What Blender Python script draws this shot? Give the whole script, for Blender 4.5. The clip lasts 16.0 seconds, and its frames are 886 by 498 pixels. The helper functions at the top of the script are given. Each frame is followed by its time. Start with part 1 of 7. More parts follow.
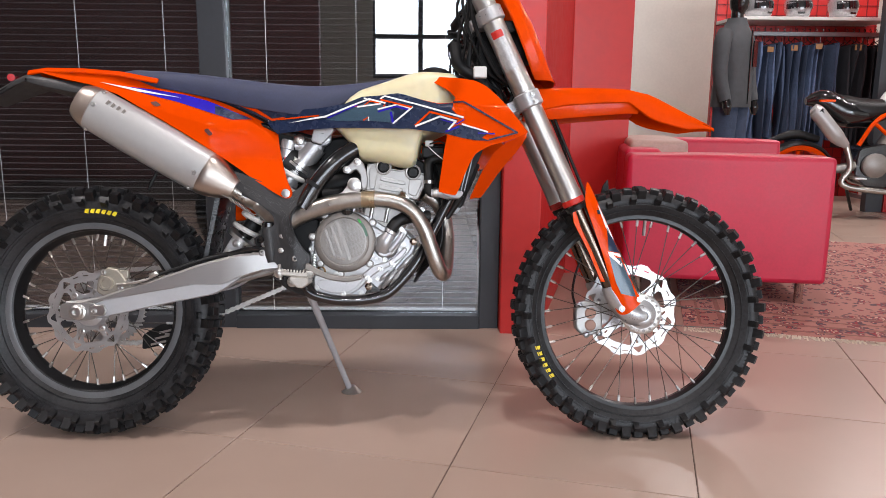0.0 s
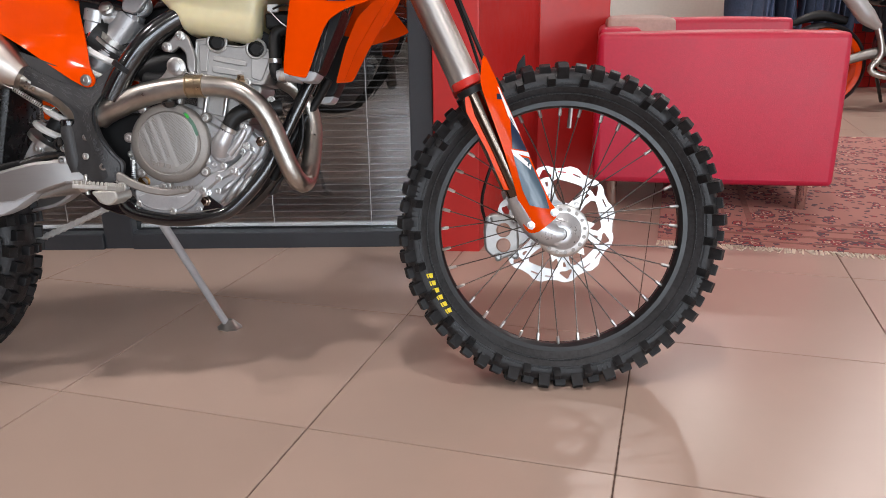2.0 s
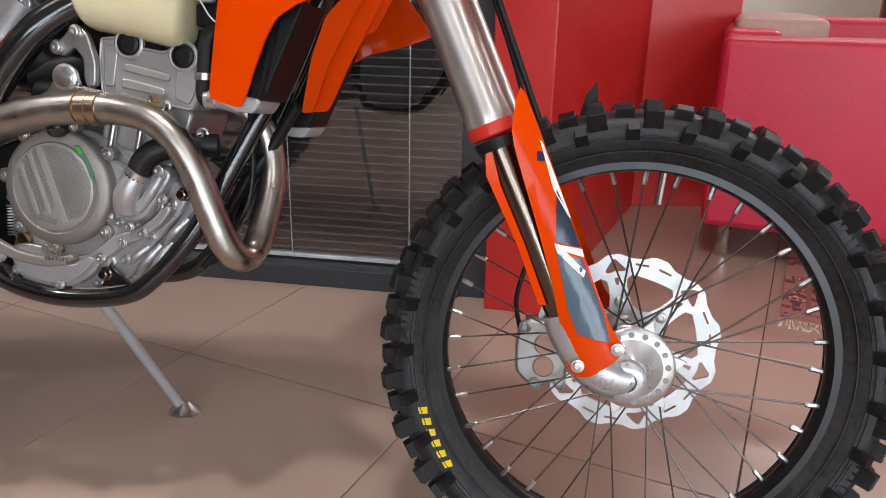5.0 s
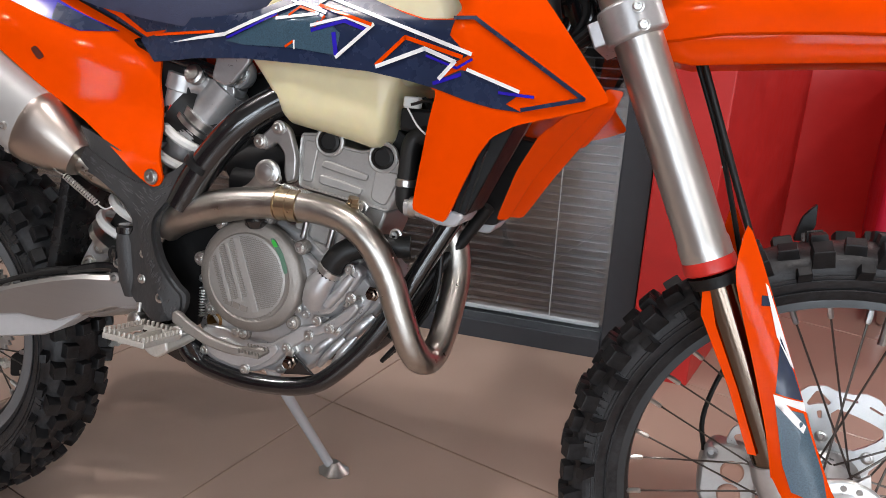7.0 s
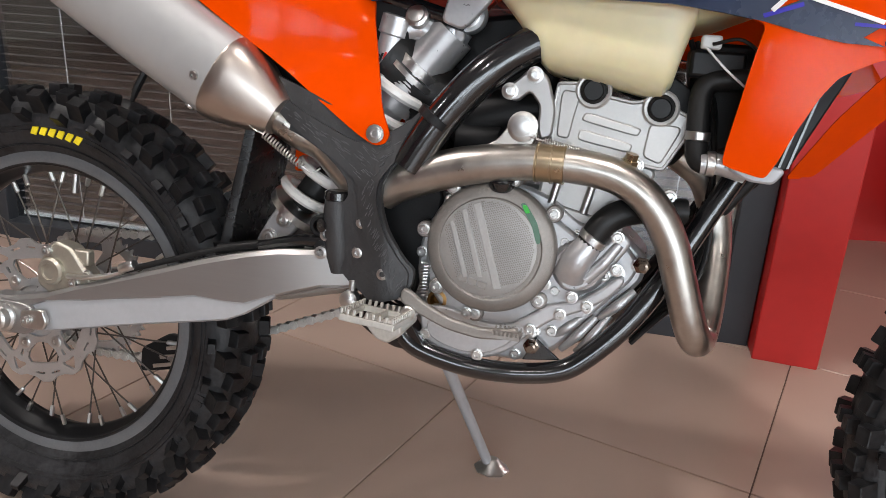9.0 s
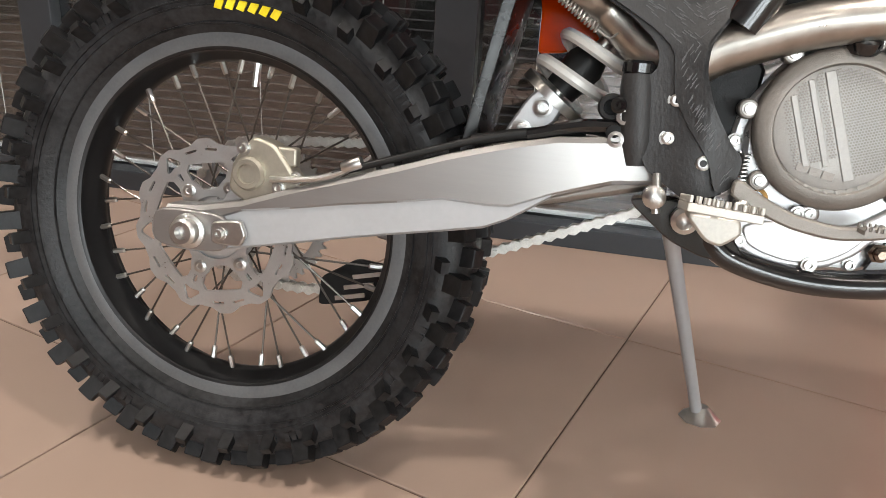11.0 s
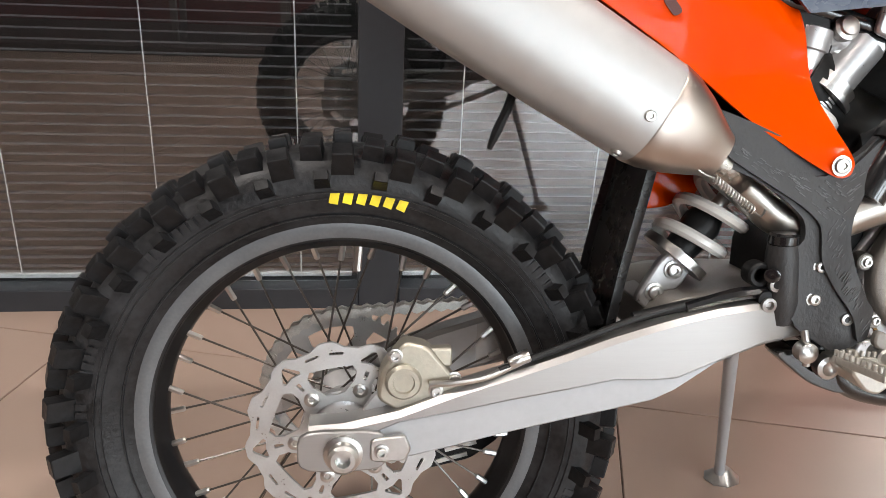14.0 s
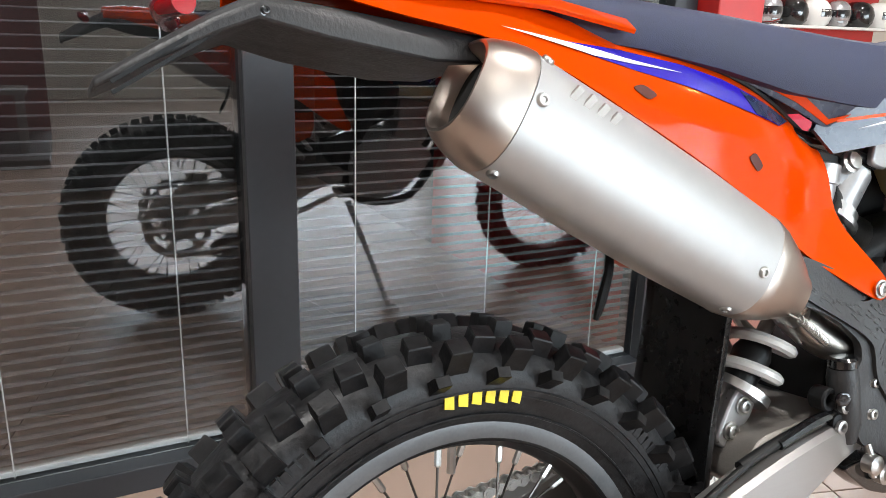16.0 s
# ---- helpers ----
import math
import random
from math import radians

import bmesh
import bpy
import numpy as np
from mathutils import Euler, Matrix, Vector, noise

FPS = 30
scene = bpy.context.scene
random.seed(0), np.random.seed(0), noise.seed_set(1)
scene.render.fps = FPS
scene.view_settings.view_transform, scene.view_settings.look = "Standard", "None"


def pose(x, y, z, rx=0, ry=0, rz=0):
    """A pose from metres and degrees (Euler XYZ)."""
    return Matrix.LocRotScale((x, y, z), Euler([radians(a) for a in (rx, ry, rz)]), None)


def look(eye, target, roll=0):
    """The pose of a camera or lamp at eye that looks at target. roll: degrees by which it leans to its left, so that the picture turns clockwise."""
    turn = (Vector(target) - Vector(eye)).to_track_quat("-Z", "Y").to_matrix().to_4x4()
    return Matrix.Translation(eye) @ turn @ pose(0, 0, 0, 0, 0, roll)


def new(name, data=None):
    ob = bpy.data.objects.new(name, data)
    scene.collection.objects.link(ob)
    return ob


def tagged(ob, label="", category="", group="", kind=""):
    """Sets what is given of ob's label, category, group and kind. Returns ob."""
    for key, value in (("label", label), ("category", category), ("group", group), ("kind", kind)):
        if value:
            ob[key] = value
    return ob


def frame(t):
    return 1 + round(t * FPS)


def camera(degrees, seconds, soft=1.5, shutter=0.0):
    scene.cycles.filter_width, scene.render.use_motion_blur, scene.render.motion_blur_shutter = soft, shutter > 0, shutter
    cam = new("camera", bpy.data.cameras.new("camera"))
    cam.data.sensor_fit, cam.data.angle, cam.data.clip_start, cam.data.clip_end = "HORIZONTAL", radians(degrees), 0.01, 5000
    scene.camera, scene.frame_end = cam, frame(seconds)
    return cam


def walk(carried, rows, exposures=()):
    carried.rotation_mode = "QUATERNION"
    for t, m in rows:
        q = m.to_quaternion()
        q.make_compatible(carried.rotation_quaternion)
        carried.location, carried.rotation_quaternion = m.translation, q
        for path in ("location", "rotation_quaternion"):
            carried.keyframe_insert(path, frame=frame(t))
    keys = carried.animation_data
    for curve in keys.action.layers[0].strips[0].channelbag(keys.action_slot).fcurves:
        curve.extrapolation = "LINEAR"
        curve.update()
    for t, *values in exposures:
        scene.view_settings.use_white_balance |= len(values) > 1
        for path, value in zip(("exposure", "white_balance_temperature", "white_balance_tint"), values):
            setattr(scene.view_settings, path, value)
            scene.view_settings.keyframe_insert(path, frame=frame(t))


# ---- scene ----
cam = camera(60.6, 16.0, soft=0.85)
EXPOSURES = [(0, -0.17, 6450, 17), (3, -0.24, 6500, 15), (5.5, -0.28, 6450, 15), (8, -0.22, 6500, 14), (9.5, -0.17, 6550, 13), (10.2, -0.02, 6700, 11), (12.3, 0.25, 7050, 12), (13, 0.3, 6900, 11), (14, 0.13, 6700, 12), (14.5, 0.1, 6700, 12), (15, 0.22, 6600, 12), (16, 0.3, 6350, 9)]
PATH = [
    (0, (0.176, -1.987, 0.897), (0.207, -0.022, 0.524), 0.5),
    (0.5, (0.208, -1.799, 0.868), (0.238, 0.154, 0.437), 0.3),
    (1, (0.262, -1.707, 0.851), (0.302, 0.232, 0.363), -0.1),
    (1.5, (0.389, -1.626, 0.808), (0.41, 0.3, 0.267), -0.6),
    (2, (0.533, -1.528, 0.795), (0.489, 0.377, 0.185), -1.0),
    (2.5, (0.619, -1.438, 0.782), (0.531, 0.46, 0.157), -0.8),
    (3, (0.649, -1.321, 0.756), (0.567, 0.574, 0.121), -0.4),
    (3.2, (0.649, -1.265, 0.747), (0.567, 0.628, 0.106), -0.2),
    (5.3, (0.644, -0.903, 0.851), (0.285, 0.951, 0.192), 1.4),
    (5.5, (0.645, -0.893, 0.88), (0.25, 0.956, 0.226), 1.6),
    (6, (0.648, -0.881, 0.963), (0.161, 0.945, 0.309), 2.0),
    (6.5, (0.605, -0.881, 0.98), (0.075, 0.928, 0.313), 2.2),
    (7, (0.496, -0.874, 0.951), (-0.054, 0.925, 0.271), 2.3),
    (7.5, (0.348, -0.874, 0.916), (-0.163, 0.93, 0.22), 2.4),
    (8, (0.243, -0.866, 0.872), (-0.24, 0.947, 0.18), 2.6),
    (8.5, (0.156, -0.871, 0.853), (-0.293, 0.951, 0.163), 2.8),
    (9, (0.097, -0.872, 0.857), (-0.345, 0.953, 0.169), 2.9),
    (9.5, (0.015, -0.847, 0.829), (-0.443, 0.97, 0.129), 2.6),
    (10, (-0.083, -0.816, 0.755), (-0.558, 0.982, 0.021), 2.2),
    (10.1, (-0.109, -0.804, 0.735), (-0.57, 1.004, 0.015), 2.1),
    (10.2, (-0.126, -0.812, 0.714), (-0.595, 1.003, 0.016), 2.7),
    (12.3, (-0.55, -0.823, 0.679), (-0.669, 0.996, -0.144), 3.8),
    (12.5, (-0.586, -0.828, 0.685), (-0.654, 0.996, -0.134), 4.0),
    (13, (-0.652, -0.828, 0.733), (-0.607, 0.999, -0.081), 4.1),
    (13.5, (-0.684, -0.811, 0.821), (-0.557, 1.019, 0.025), 3.4),
    (14, (-0.732, -0.74, 0.876), (-0.491, 1.095, 0.116), 2.7),
    (14.5, (-0.808, -0.649, 0.887), (-0.444, 1.198, 0.21), 1.5),
    (15, (-0.866, -0.594, 0.921), (-0.322, 1.233, 0.314), 0.6),
    (15.5, (-0.93, -0.558, 0.931), (-0.212, 1.219, 0.358), 0.9),
    (16, (-1.055, -0.516, 0.944), (-0.167, 1.188, 0.39), 1.7),
]
walk(cam, [(t, look(eye, target, roll)) for t, eye, target, roll in PATH], EXPOSURES)

BIKE_LEAN = -9.5

# ---- world, light ----
world = bpy.data.worlds.new("sky_world")
scene.world = world
world.use_nodes = True
wn = world.node_tree
sky = wn.nodes.new("ShaderNodeTexSky")
sky.sky_type = "NISHITA"
sky.sun_disc = False
sky.sun_elevation = radians(40)
sky.sun_rotation = radians(200)
wn.nodes["Background"].inputs[1].default_value = 0.12
wn.links.new(sky.outputs[0], wn.nodes["Background"].inputs[0])

ROOM_X0, ROOM_X1, ROOM_Y0, ROOM_Y1, ROOM_H = -6.0, 8.0, -8.0, 7.2, 3.4
GLASS_Y = 1.03


def area_lamp(name, m, sx, sy, watts, colour, shape="RECTANGLE"):
    d = bpy.data.lights.new(name, "AREA")
    d.shape, d.size, d.size_y, d.energy, d.color = shape, sx, sy, watts, colour
    ob = new(name, d)
    ob.matrix_world = m
    return ob


# daylight that enters by the shop front behind the camera
SHOPFRONT = [(-0.9, 1.3, 1.3), (1.6, 3.9, 0.3), (4.3, 7.6, 0.3)]
for wx0, wx1, sill in SHOPFRONT:
    area_lamp("shopfront_daylight", pose((wx0 + wx1) / 2, ROOM_Y0 - 0.12, (sill + 3.05) / 2, 90, 0, 0), wx1 - wx0, 3.05 - sill, 98 * (wx1 - wx0) * (3.05 - sill) / 2.7, (0.82, 0.93, 1.0))
# ceiling spots
SPOTS = [(0.5, -0.8, 58), (-1.9, -0.6, 66), (2.9, -0.2, 22), (-0.4, -3.2, 34), (2.4, -3.2, 46), (-3.6, -2.6, 24), (3.4, 3.2, 66), (1.6, 3.6, 40), (5.2, 3.4, 60), (2.9, 5.4, 40), (4.8, 5.2, 40)]
for sx_, sy_, watts in SPOTS:
    area_lamp("spot_light", pose(sx_, sy_, ROOM_H - 0.035), 0.16, 0.16, watts * 0.84, (1.0, 0.96, 0.92), "DISK")


# ---- materials ----
def mat(name, base, rough=0.5, metal=0.0, coat=0.0, noise_scale=0.0, var=0.0, rvar=0.0, bump=0.0, bump_scale=80.0, second=None, stretch=(1, 1, 1), spec=0.5, sub=0.0, island=0.0, coords="Object"):
    """A Principled material with colour variation at two scales, roughness variation and fine relief."""
    m = bpy.data.materials.new(name)
    m.use_nodes = True
    t = m.node_tree
    p = t.nodes["Principled BSDF"]
    p.inputs["Roughness"].default_value = rough
    p.inputs["Metallic"].default_value = metal
    p.inputs["Coat Weight"].default_value = coat
    p.inputs["Coat Roughness"].default_value = 0.08
    p.inputs["Specular IOR Level"].default_value = spec
    if sub:
        p.inputs["Subsurface Weight"].default_value = sub
        p.inputs["Subsurface Radius"].default_value = (0.02, 0.015, 0.008)
        p.inputs["Subsurface Scale"].default_value = 1.0
    p.inputs["Base Color"].default_value = (*base, 1)
    tc = t.nodes.new("ShaderNodeTexCoord")
    mp = t.nodes.new("ShaderNodeMapping")
    mp.inputs["Scale"].default_value = stretch
    t.links.new(tc.outputs[coords], mp.inputs[0])
    if var or rvar or second:
        n1 = t.nodes.new("ShaderNodeTexNoise")
        n1.inputs["Scale"].default_value = noise_scale or 6.0
        n1.inputs["Detail"].default_value = 6
        t.links.new(mp.outputs[0], n1.inputs["Vector"])
        n2 = t.nodes.new("ShaderNodeTexNoise")
        n2.inputs["Scale"].default_value = (noise_scale or 6.0) * 9.0
        n2.inputs["Detail"].default_value = 3
        t.links.new(mp.outputs[0], n2.inputs["Vector"])
        mix = t.nodes.new("ShaderNodeMath")
        mix.operation = "ADD"
        half = t.nodes.new("ShaderNodeMath")
        half.operation = "MULTIPLY"
        half.inputs[1].default_value = 0.5
        t.links.new(n1.outputs[0], mix.inputs[0])
        t.links.new(n2.outputs[0], mix.inputs[1])
        t.links.new(mix.outputs[0], half.inputs[0])
        ramp = t.nodes.new("ShaderNodeMapRange")
        ramp.inputs[1].default_value, ramp.inputs[2].default_value = 0.25, 0.75
        ramp.interpolation_type = "SMOOTHSTEP"
        t.links.new(half.outputs[0], ramp.inputs[0])
        cm = t.nodes.new("ShaderNodeMix")
        cm.data_type = "RGBA"
        lo = tuple(c * (1 - var) for c in base)
        hi = second or tuple(min(1, c * (1 + var)) for c in base)
        cm.inputs[6].default_value, cm.inputs[7].default_value = (*lo, 1), (*hi, 1)
        t.links.new(ramp.outputs[0], cm.inputs[0])
        out = cm.outputs[2]
        if island:
            oi = t.nodes.new("ShaderNodeObjectInfo")
            hsv = t.nodes.new("ShaderNodeHueSaturation")
            mr = t.nodes.new("ShaderNodeMapRange")
            mr.inputs[3].default_value, mr.inputs[4].default_value = 1 - island, 1 + island
            t.links.new(oi.outputs["Random"], mr.inputs[0])
            t.links.new(mr.outputs[0], hsv.inputs["Value"])
            t.links.new(out, hsv.inputs["Color"])
            out = hsv.outputs[0]
        t.links.new(out, p.inputs["Base Color"])
        if rvar:
            rr = t.nodes.new("ShaderNodeMapRange")
            rr.inputs[3].default_value, rr.inputs[4].default_value = max(0.02, rough - rvar), min(1, rough + rvar)
            t.links.new(ramp.outputs[0], rr.inputs[0])
            t.links.new(rr.outputs[0], p.inputs["Roughness"])
    if bump:
        nb = t.nodes.new("ShaderNodeTexNoise")
        nb.inputs["Scale"].default_value = bump_scale
        nb.inputs["Detail"].default_value = 4
        t.links.new(mp.outputs[0], nb.inputs["Vector"])
        b = t.nodes.new("ShaderNodeBump")
        b.inputs["Strength"].default_value = bump
        b.inputs["Distance"].default_value = 0.002
        t.links.new(nb.outputs[0], b.inputs["Height"])
        t.links.new(b.outputs[0], p.inputs["Normal"])
    return m


def glass_mat(name, tint=(1, 1, 1), rough=0.0, ior=1.5):
    m = bpy.data.materials.new(name)
    m.use_nodes = True
    p = m.node_tree.nodes["Principled BSDF"]
    p.inputs["Base Color"].default_value = (*tint, 1)
    p.inputs["Transmission Weight"].default_value = 1
    p.inputs["Roughness"].default_value = rough
    p.inputs["IOR"].default_value = ior
    return m


def glow_mat(name, colour, strength):
    m = bpy.data.materials.new(name)
    m.use_nodes = True
    p = m.node_tree.nodes["Principled BSDF"]
    p.inputs["Emission Color"].default_value = (*colour, 1)
    p.inputs["Emission Strength"].default_value = strength
    return m


ORANGE = mat("orange_plastic", (0.7, 0.054, 0.0), 0.08, coat=0.0, spec=0.12, noise_scale=5, var=0.04, rvar=0.05, bump=0.03, bump_scale=400)
NAVY = mat("navy_decal", (0.012, 0.022, 0.055), 0.26, coat=0.15, noise_scale=8, var=0.15, rvar=0.05)
BLUE = mat("blue_decal", (0.02, 0.01, 0.36), 0.26, coat=0.15, noise_scale=8, var=0.08)
WHITE = mat("white_decal", (0.8, 0.8, 0.8), 0.3, coat=0.3, noise_scale=8, var=0.03)
TEAL = mat("carbon_look_decal", (0.035, 0.075, 0.11), 0.3, coat=0.4, noise_scale=500, var=0.5)
YELLOW = mat("yellow_print", (0.8, 0.62, 0.01), 0.5, noise_scale=120, var=0.12)
GREEN = mat("green_print", (0.03, 0.45, 0.05), 0.4, noise_scale=30, var=0.1)
SEATM = mat("seat_cover", (0.035, 0.042, 0.085), 0.62, noise_scale=25, var=0.18, rvar=0.08, bump=0.25, bump_scale=900)
RUBBER = mat("tyre_rubber", (0.006, 0.006, 0.0065), 0.46, spec=0.24, noise_scale=9, var=0.35, rvar=0.14, bump=0.22, bump_scale=160, second=(0.022, 0.022, 0.0235))
SIDEWALL = mat("scuffed_tyre_wall", (0.007, 0.007, 0.0075), 0.42, spec=0.3, noise_scale=14, var=0.3, rvar=0.14, bump=0.3, bump_scale=220, second=(0.034, 0.034, 0.036))
SPOKEM = mat("dark_steel_spoke", (0.11, 0.1, 0.09), 0.3, metal=0.8, noise_scale=60, var=0.2)
RIMBLACK = mat("black_anodised_rim", (0.012, 0.012, 0.013), 0.35, metal=0.3, noise_scale=10, var=0.2, rvar=0.08)
# flange greys: light on the black rim put into colour, fainter in front
RIMFAINT = mat("faintly_lit_rim_flange", (0.02, 0.021, 0.022), 0.36, metal=0.2, noise_scale=30, var=0.12, rvar=0.08)
RIMLIT = mat("lit_rim_flange", (0.13, 0.136, 0.142), 0.36, metal=0.2, noise_scale=30, var=0.12, rvar=0.08)
BLACKP = mat("black_plastic", (0.007, 0.007, 0.0073), 0.46, spec=0.24, noise_scale=20, var=0.2, rvar=0.1, bump=0.1, bump_scale=500)
# guard plastic made lighter: the gloss on raised grain is in the colour
GRAINM = mat("gloss_tinted_grain_plastic", (0.075, 0.075, 0.077), 0.4, noise_scale=60, var=0.3)
GREYP = mat("charcoal_plastic", (0.026, 0.026, 0.027), 0.46, noise_scale=30, var=0.2, rvar=0.1, bump=0.35, bump_scale=300, stretch=(1, 1, 0.6))
BLACKS = mat("satin_black_plastic", (0.009, 0.009, 0.0095), 0.3, spec=0.35, noise_scale=9, var=0.2, rvar=0.1)
BLACKG = mat("black_painted_steel", (0.007, 0.007, 0.0078), 0.16, coat=0.6, noise_scale=12, var=0.2, rvar=0.06)
HOSE = mat("black_rubber_hose", (0.009, 0.009, 0.009), 0.45, spec=0.3, noise_scale=40, var=0.25, rvar=0.1)
PEGM = mat("cast_steel_peg", (0.5, 0.48, 0.44), 0.42, metal=0.5, noise_scale=30, var=0.12, rvar=0.08)
DARKCHROME = mat("dark_coated_stanchion", (0.16, 0.125, 0.1), 0.16, metal=1.0, noise_scale=6, var=0.05)
ALU = mat("cast_aluminium", (0.46, 0.46, 0.465), 0.33, metal=0.62, noise_scale=22, var=0.07, rvar=0.08, bump=0.06, bump_scale=1000)
FACEM = mat("pale_cast_face", (0.37, 0.36, 0.345), 0.46, metal=0.65, noise_scale=40, var=0.08, rvar=0.06, bump=0.25, bump_scale=900)
HEADM = mat("sand_cast_aluminium", (0.4, 0.392, 0.378), 0.38, metal=0.6, noise_scale=30, var=0.06, rvar=0.06, bump=0.1, bump_scale=1100)
ALUD = mat("grey_cast_magnesium", (0.27, 0.25, 0.23), 0.44, metal=0.65, noise_scale=40, var=0.1, rvar=0.07, bump=0.3, bump_scale=900)
BRUSH = mat("brushed_aluminium", (0.37, 0.36, 0.35), 0.38, metal=0.85, noise_scale=5, var=0.03, rvar=0.04, bump=0.012, bump_scale=60, stretch=(1, 1, 40))
MATTEALU = mat("bead_blasted_aluminium", (0.43, 0.44, 0.455), 0.5, metal=0.35, noise_scale=14, var=0.05, rvar=0.05, bump=0.1, bump_scale=1500)
SLEEVE = mat("silencer_sleeve", (0.45, 0.45, 0.445), 0.42, metal=0.5, noise_scale=8, var=0.04, rvar=0.05, bump=0.1, bump_scale=1600)
TITAN = mat("brushed_steel_cap", (0.47, 0.415, 0.37), 0.36, metal=1.0, noise_scale=3, var=0.05, rvar=0.04)
PIPE = mat("exhaust_steel", (0.42, 0.395, 0.36), 0.33, metal=1.0, noise_scale=7, var=0.16, rvar=0.08, bump=0.05, bump_scale=300)
PIPEGOLD = mat("heat_tinted_steel", (0.46, 0.37, 0.25), 0.3, metal=1.0, noise_scale=5, var=0.15, rvar=0.05)
FORKM = mat("satin_fork_tube", (0.56, 0.545, 0.52), 0.33, metal=0.9, noise_scale=5, var=0.03, rvar=0.03)
CHROME = mat("bright_chrome", (0.6, 0.58, 0.55), 0.1, metal=1.0, noise_scale=8, var=0.05, rvar=0.03)
CHAINM = mat("chain_steel", (0.6, 0.59, 0.56), 0.38, metal=0.7, noise_scale=80, var=0.2)
STEEL = mat("zinc_steel", (0.55, 0.545, 0.53), 0.32, metal=1.0, noise_scale=20, var=0.08, rvar=0.05)
DISCM = mat("brake_disc_steel", (0.54, 0.55, 0.55), 0.34, metal=0.8, noise_scale=50, var=0.06, rvar=0.08)
GOLDCAL = mat("caliper_aluminium", (0.46, 0.43, 0.36), 0.42, metal=0.8, noise_scale=20, var=0.1, rvar=0.05, bump=0.1, bump_scale=500)
SPRINGM = mat("white_spring_paint", (0.72, 0.71, 0.68), 0.3, coat=0.4, noise_scale=20, var=0.05)
TANKM = mat("cream_tank_plastic", (0.68, 0.62, 0.4), 0.38, noise_scale=5, var=0.06, rvar=0.06, sub=0.4, bump=0.05, bump_scale=300)
REDM = mat("red_wiper_ring", (0.5, 0.02, 0.012), 0.4, noise_scale=30, var=0.1)
REDP = mat("red_orange_inner_plastic", (0.55, 0.035, 0.01), 0.4, noise_scale=12, var=0.1)
REDLENS = mat("red_lens", (0.4, 0.005, 0.01), 0.12, coat=0.6)
# orange darkened to the shade inside the side panel's holes
HOLER = mat("shaded_hole_orange", (0.07, 0.007, 0.002), 0.5, noise_scale=20, var=0.1)
# near-black that stands in for shade within the silencer opening
DARKHOLE = mat("outlet_shade", (0.008, 0.008, 0.008), 0.8)
COPPER = mat("copper_toned_piston", (0.42, 0.24, 0.18), 0.5)

TILE = mat("floor_tile_glaze", (0.385, 0.28, 0.225), 0.3, noise_scale=1.3, var=0.022, rvar=0.012, bump=0.02, bump_scale=90, island=0.03)
GROUT = mat("floor_grout", (0.12, 0.08, 0.062), 0.9, noise_scale=60, var=0.3)
REDWALL = mat("red_wall_panel", (0.5, 0.021, 0.018), 0.38, noise_scale=3, var=0.07, rvar=0.08, bump=0.05, bump_scale=60)
CREAM = mat("cream_wall_paint", (0.74, 0.71, 0.64), 0.8, noise_scale=4, var=0.04, bump=0.1, bump_scale=120)
CEILM = mat("ceiling_paint", (0.3, 0.3, 0.29), 0.85, noise_scale=3, var=0.04)
ANTHRA = mat("anthracite_frame", (0.03, 0.034, 0.04), 0.38, noise_scale=6, var=0.1, rvar=0.08, bump=0.08, bump_scale=300)
BLINDM = mat("grey_blind_slat", (0.088, 0.088, 0.092), 0.42, noise_scale=2, var=0.05)
BLINDW = mat("white_blind_rail", (0.75, 0.75, 0.73), 0.45, noise_scale=20, var=0.05)
# near-black brown: the unlit office's darkness is in the wall colour
OFFICE = mat("unlit_office_wall", (0.06, 0.055, 0.052), 0.8, noise_scale=4, var=0.1)
SOFAM = mat("red_leatherette", (0.5, 0.018, 0.05), 0.42, noise_scale=9, var=0.08, rvar=0.08, bump=0.35, bump_scale=420)
# beige-brown stands in for light reflecting off the sofa top
SOFAB = mat("light_tinted_sofa_top", (0.42, 0.29, 0.24), 0.55, noise_scale=9, var=0.12, bump=0.3, bump_scale=300)
GLASS = glass_mat("window_glass", (0.5, 0.53, 0.55), ior=2.05)


# ---- mesh helpers ----
def part(name, bm, material, parent=None, label="", smooth=True, bevel=0.0, segs=2):
    """Links a bmesh as one mesh object under a thing or a part."""
    bmesh.ops.recalc_face_normals(bm, faces=bm.faces)
    me = bpy.data.meshes.new(name)
    bm.to_mesh(me)
    bm.free()
    for m in material if isinstance(material, (list, tuple)) else [material]:
        me.materials.append(m)
    ob = new(name, me)
    if parent is not None:
        ob.parent = parent
    if label:
        tagged(ob, label)
    if smooth:
        me.polygons.foreach_set("use_smooth", [True] * len(me.polygons))
        me.set_sharp_from_angle(angle=radians(38))
    if bevel:
        b = ob.modifiers.new("bevel", "BEVEL")
        b.width, b.segments, b.limit_method, b.angle_limit = bevel, segs, "ANGLE", radians(40)
    return ob


def thing(name, label, category, group="", kind=""):
    ob = new(name)
    return tagged(ob, label, category, group, kind)


def add_box(bm, x0, x1, y0, y1, z0, z1, m=None, mi=0):
    vs = [bm.verts.new((x, y, z)) for x in (x0, x1) for y in (y0, y1) for z in (z0, z1)]
    if m is not None:
        for v in vs:
            v.co = m @ v.co
    for f in ((0, 1, 3, 2), (4, 6, 7, 5), (0, 4, 5, 1), (2, 3, 7, 6), (0, 2, 6, 4), (1, 5, 7, 3)):
        bm.faces.new([vs[i] for i in f]).material_index = mi
    return vs


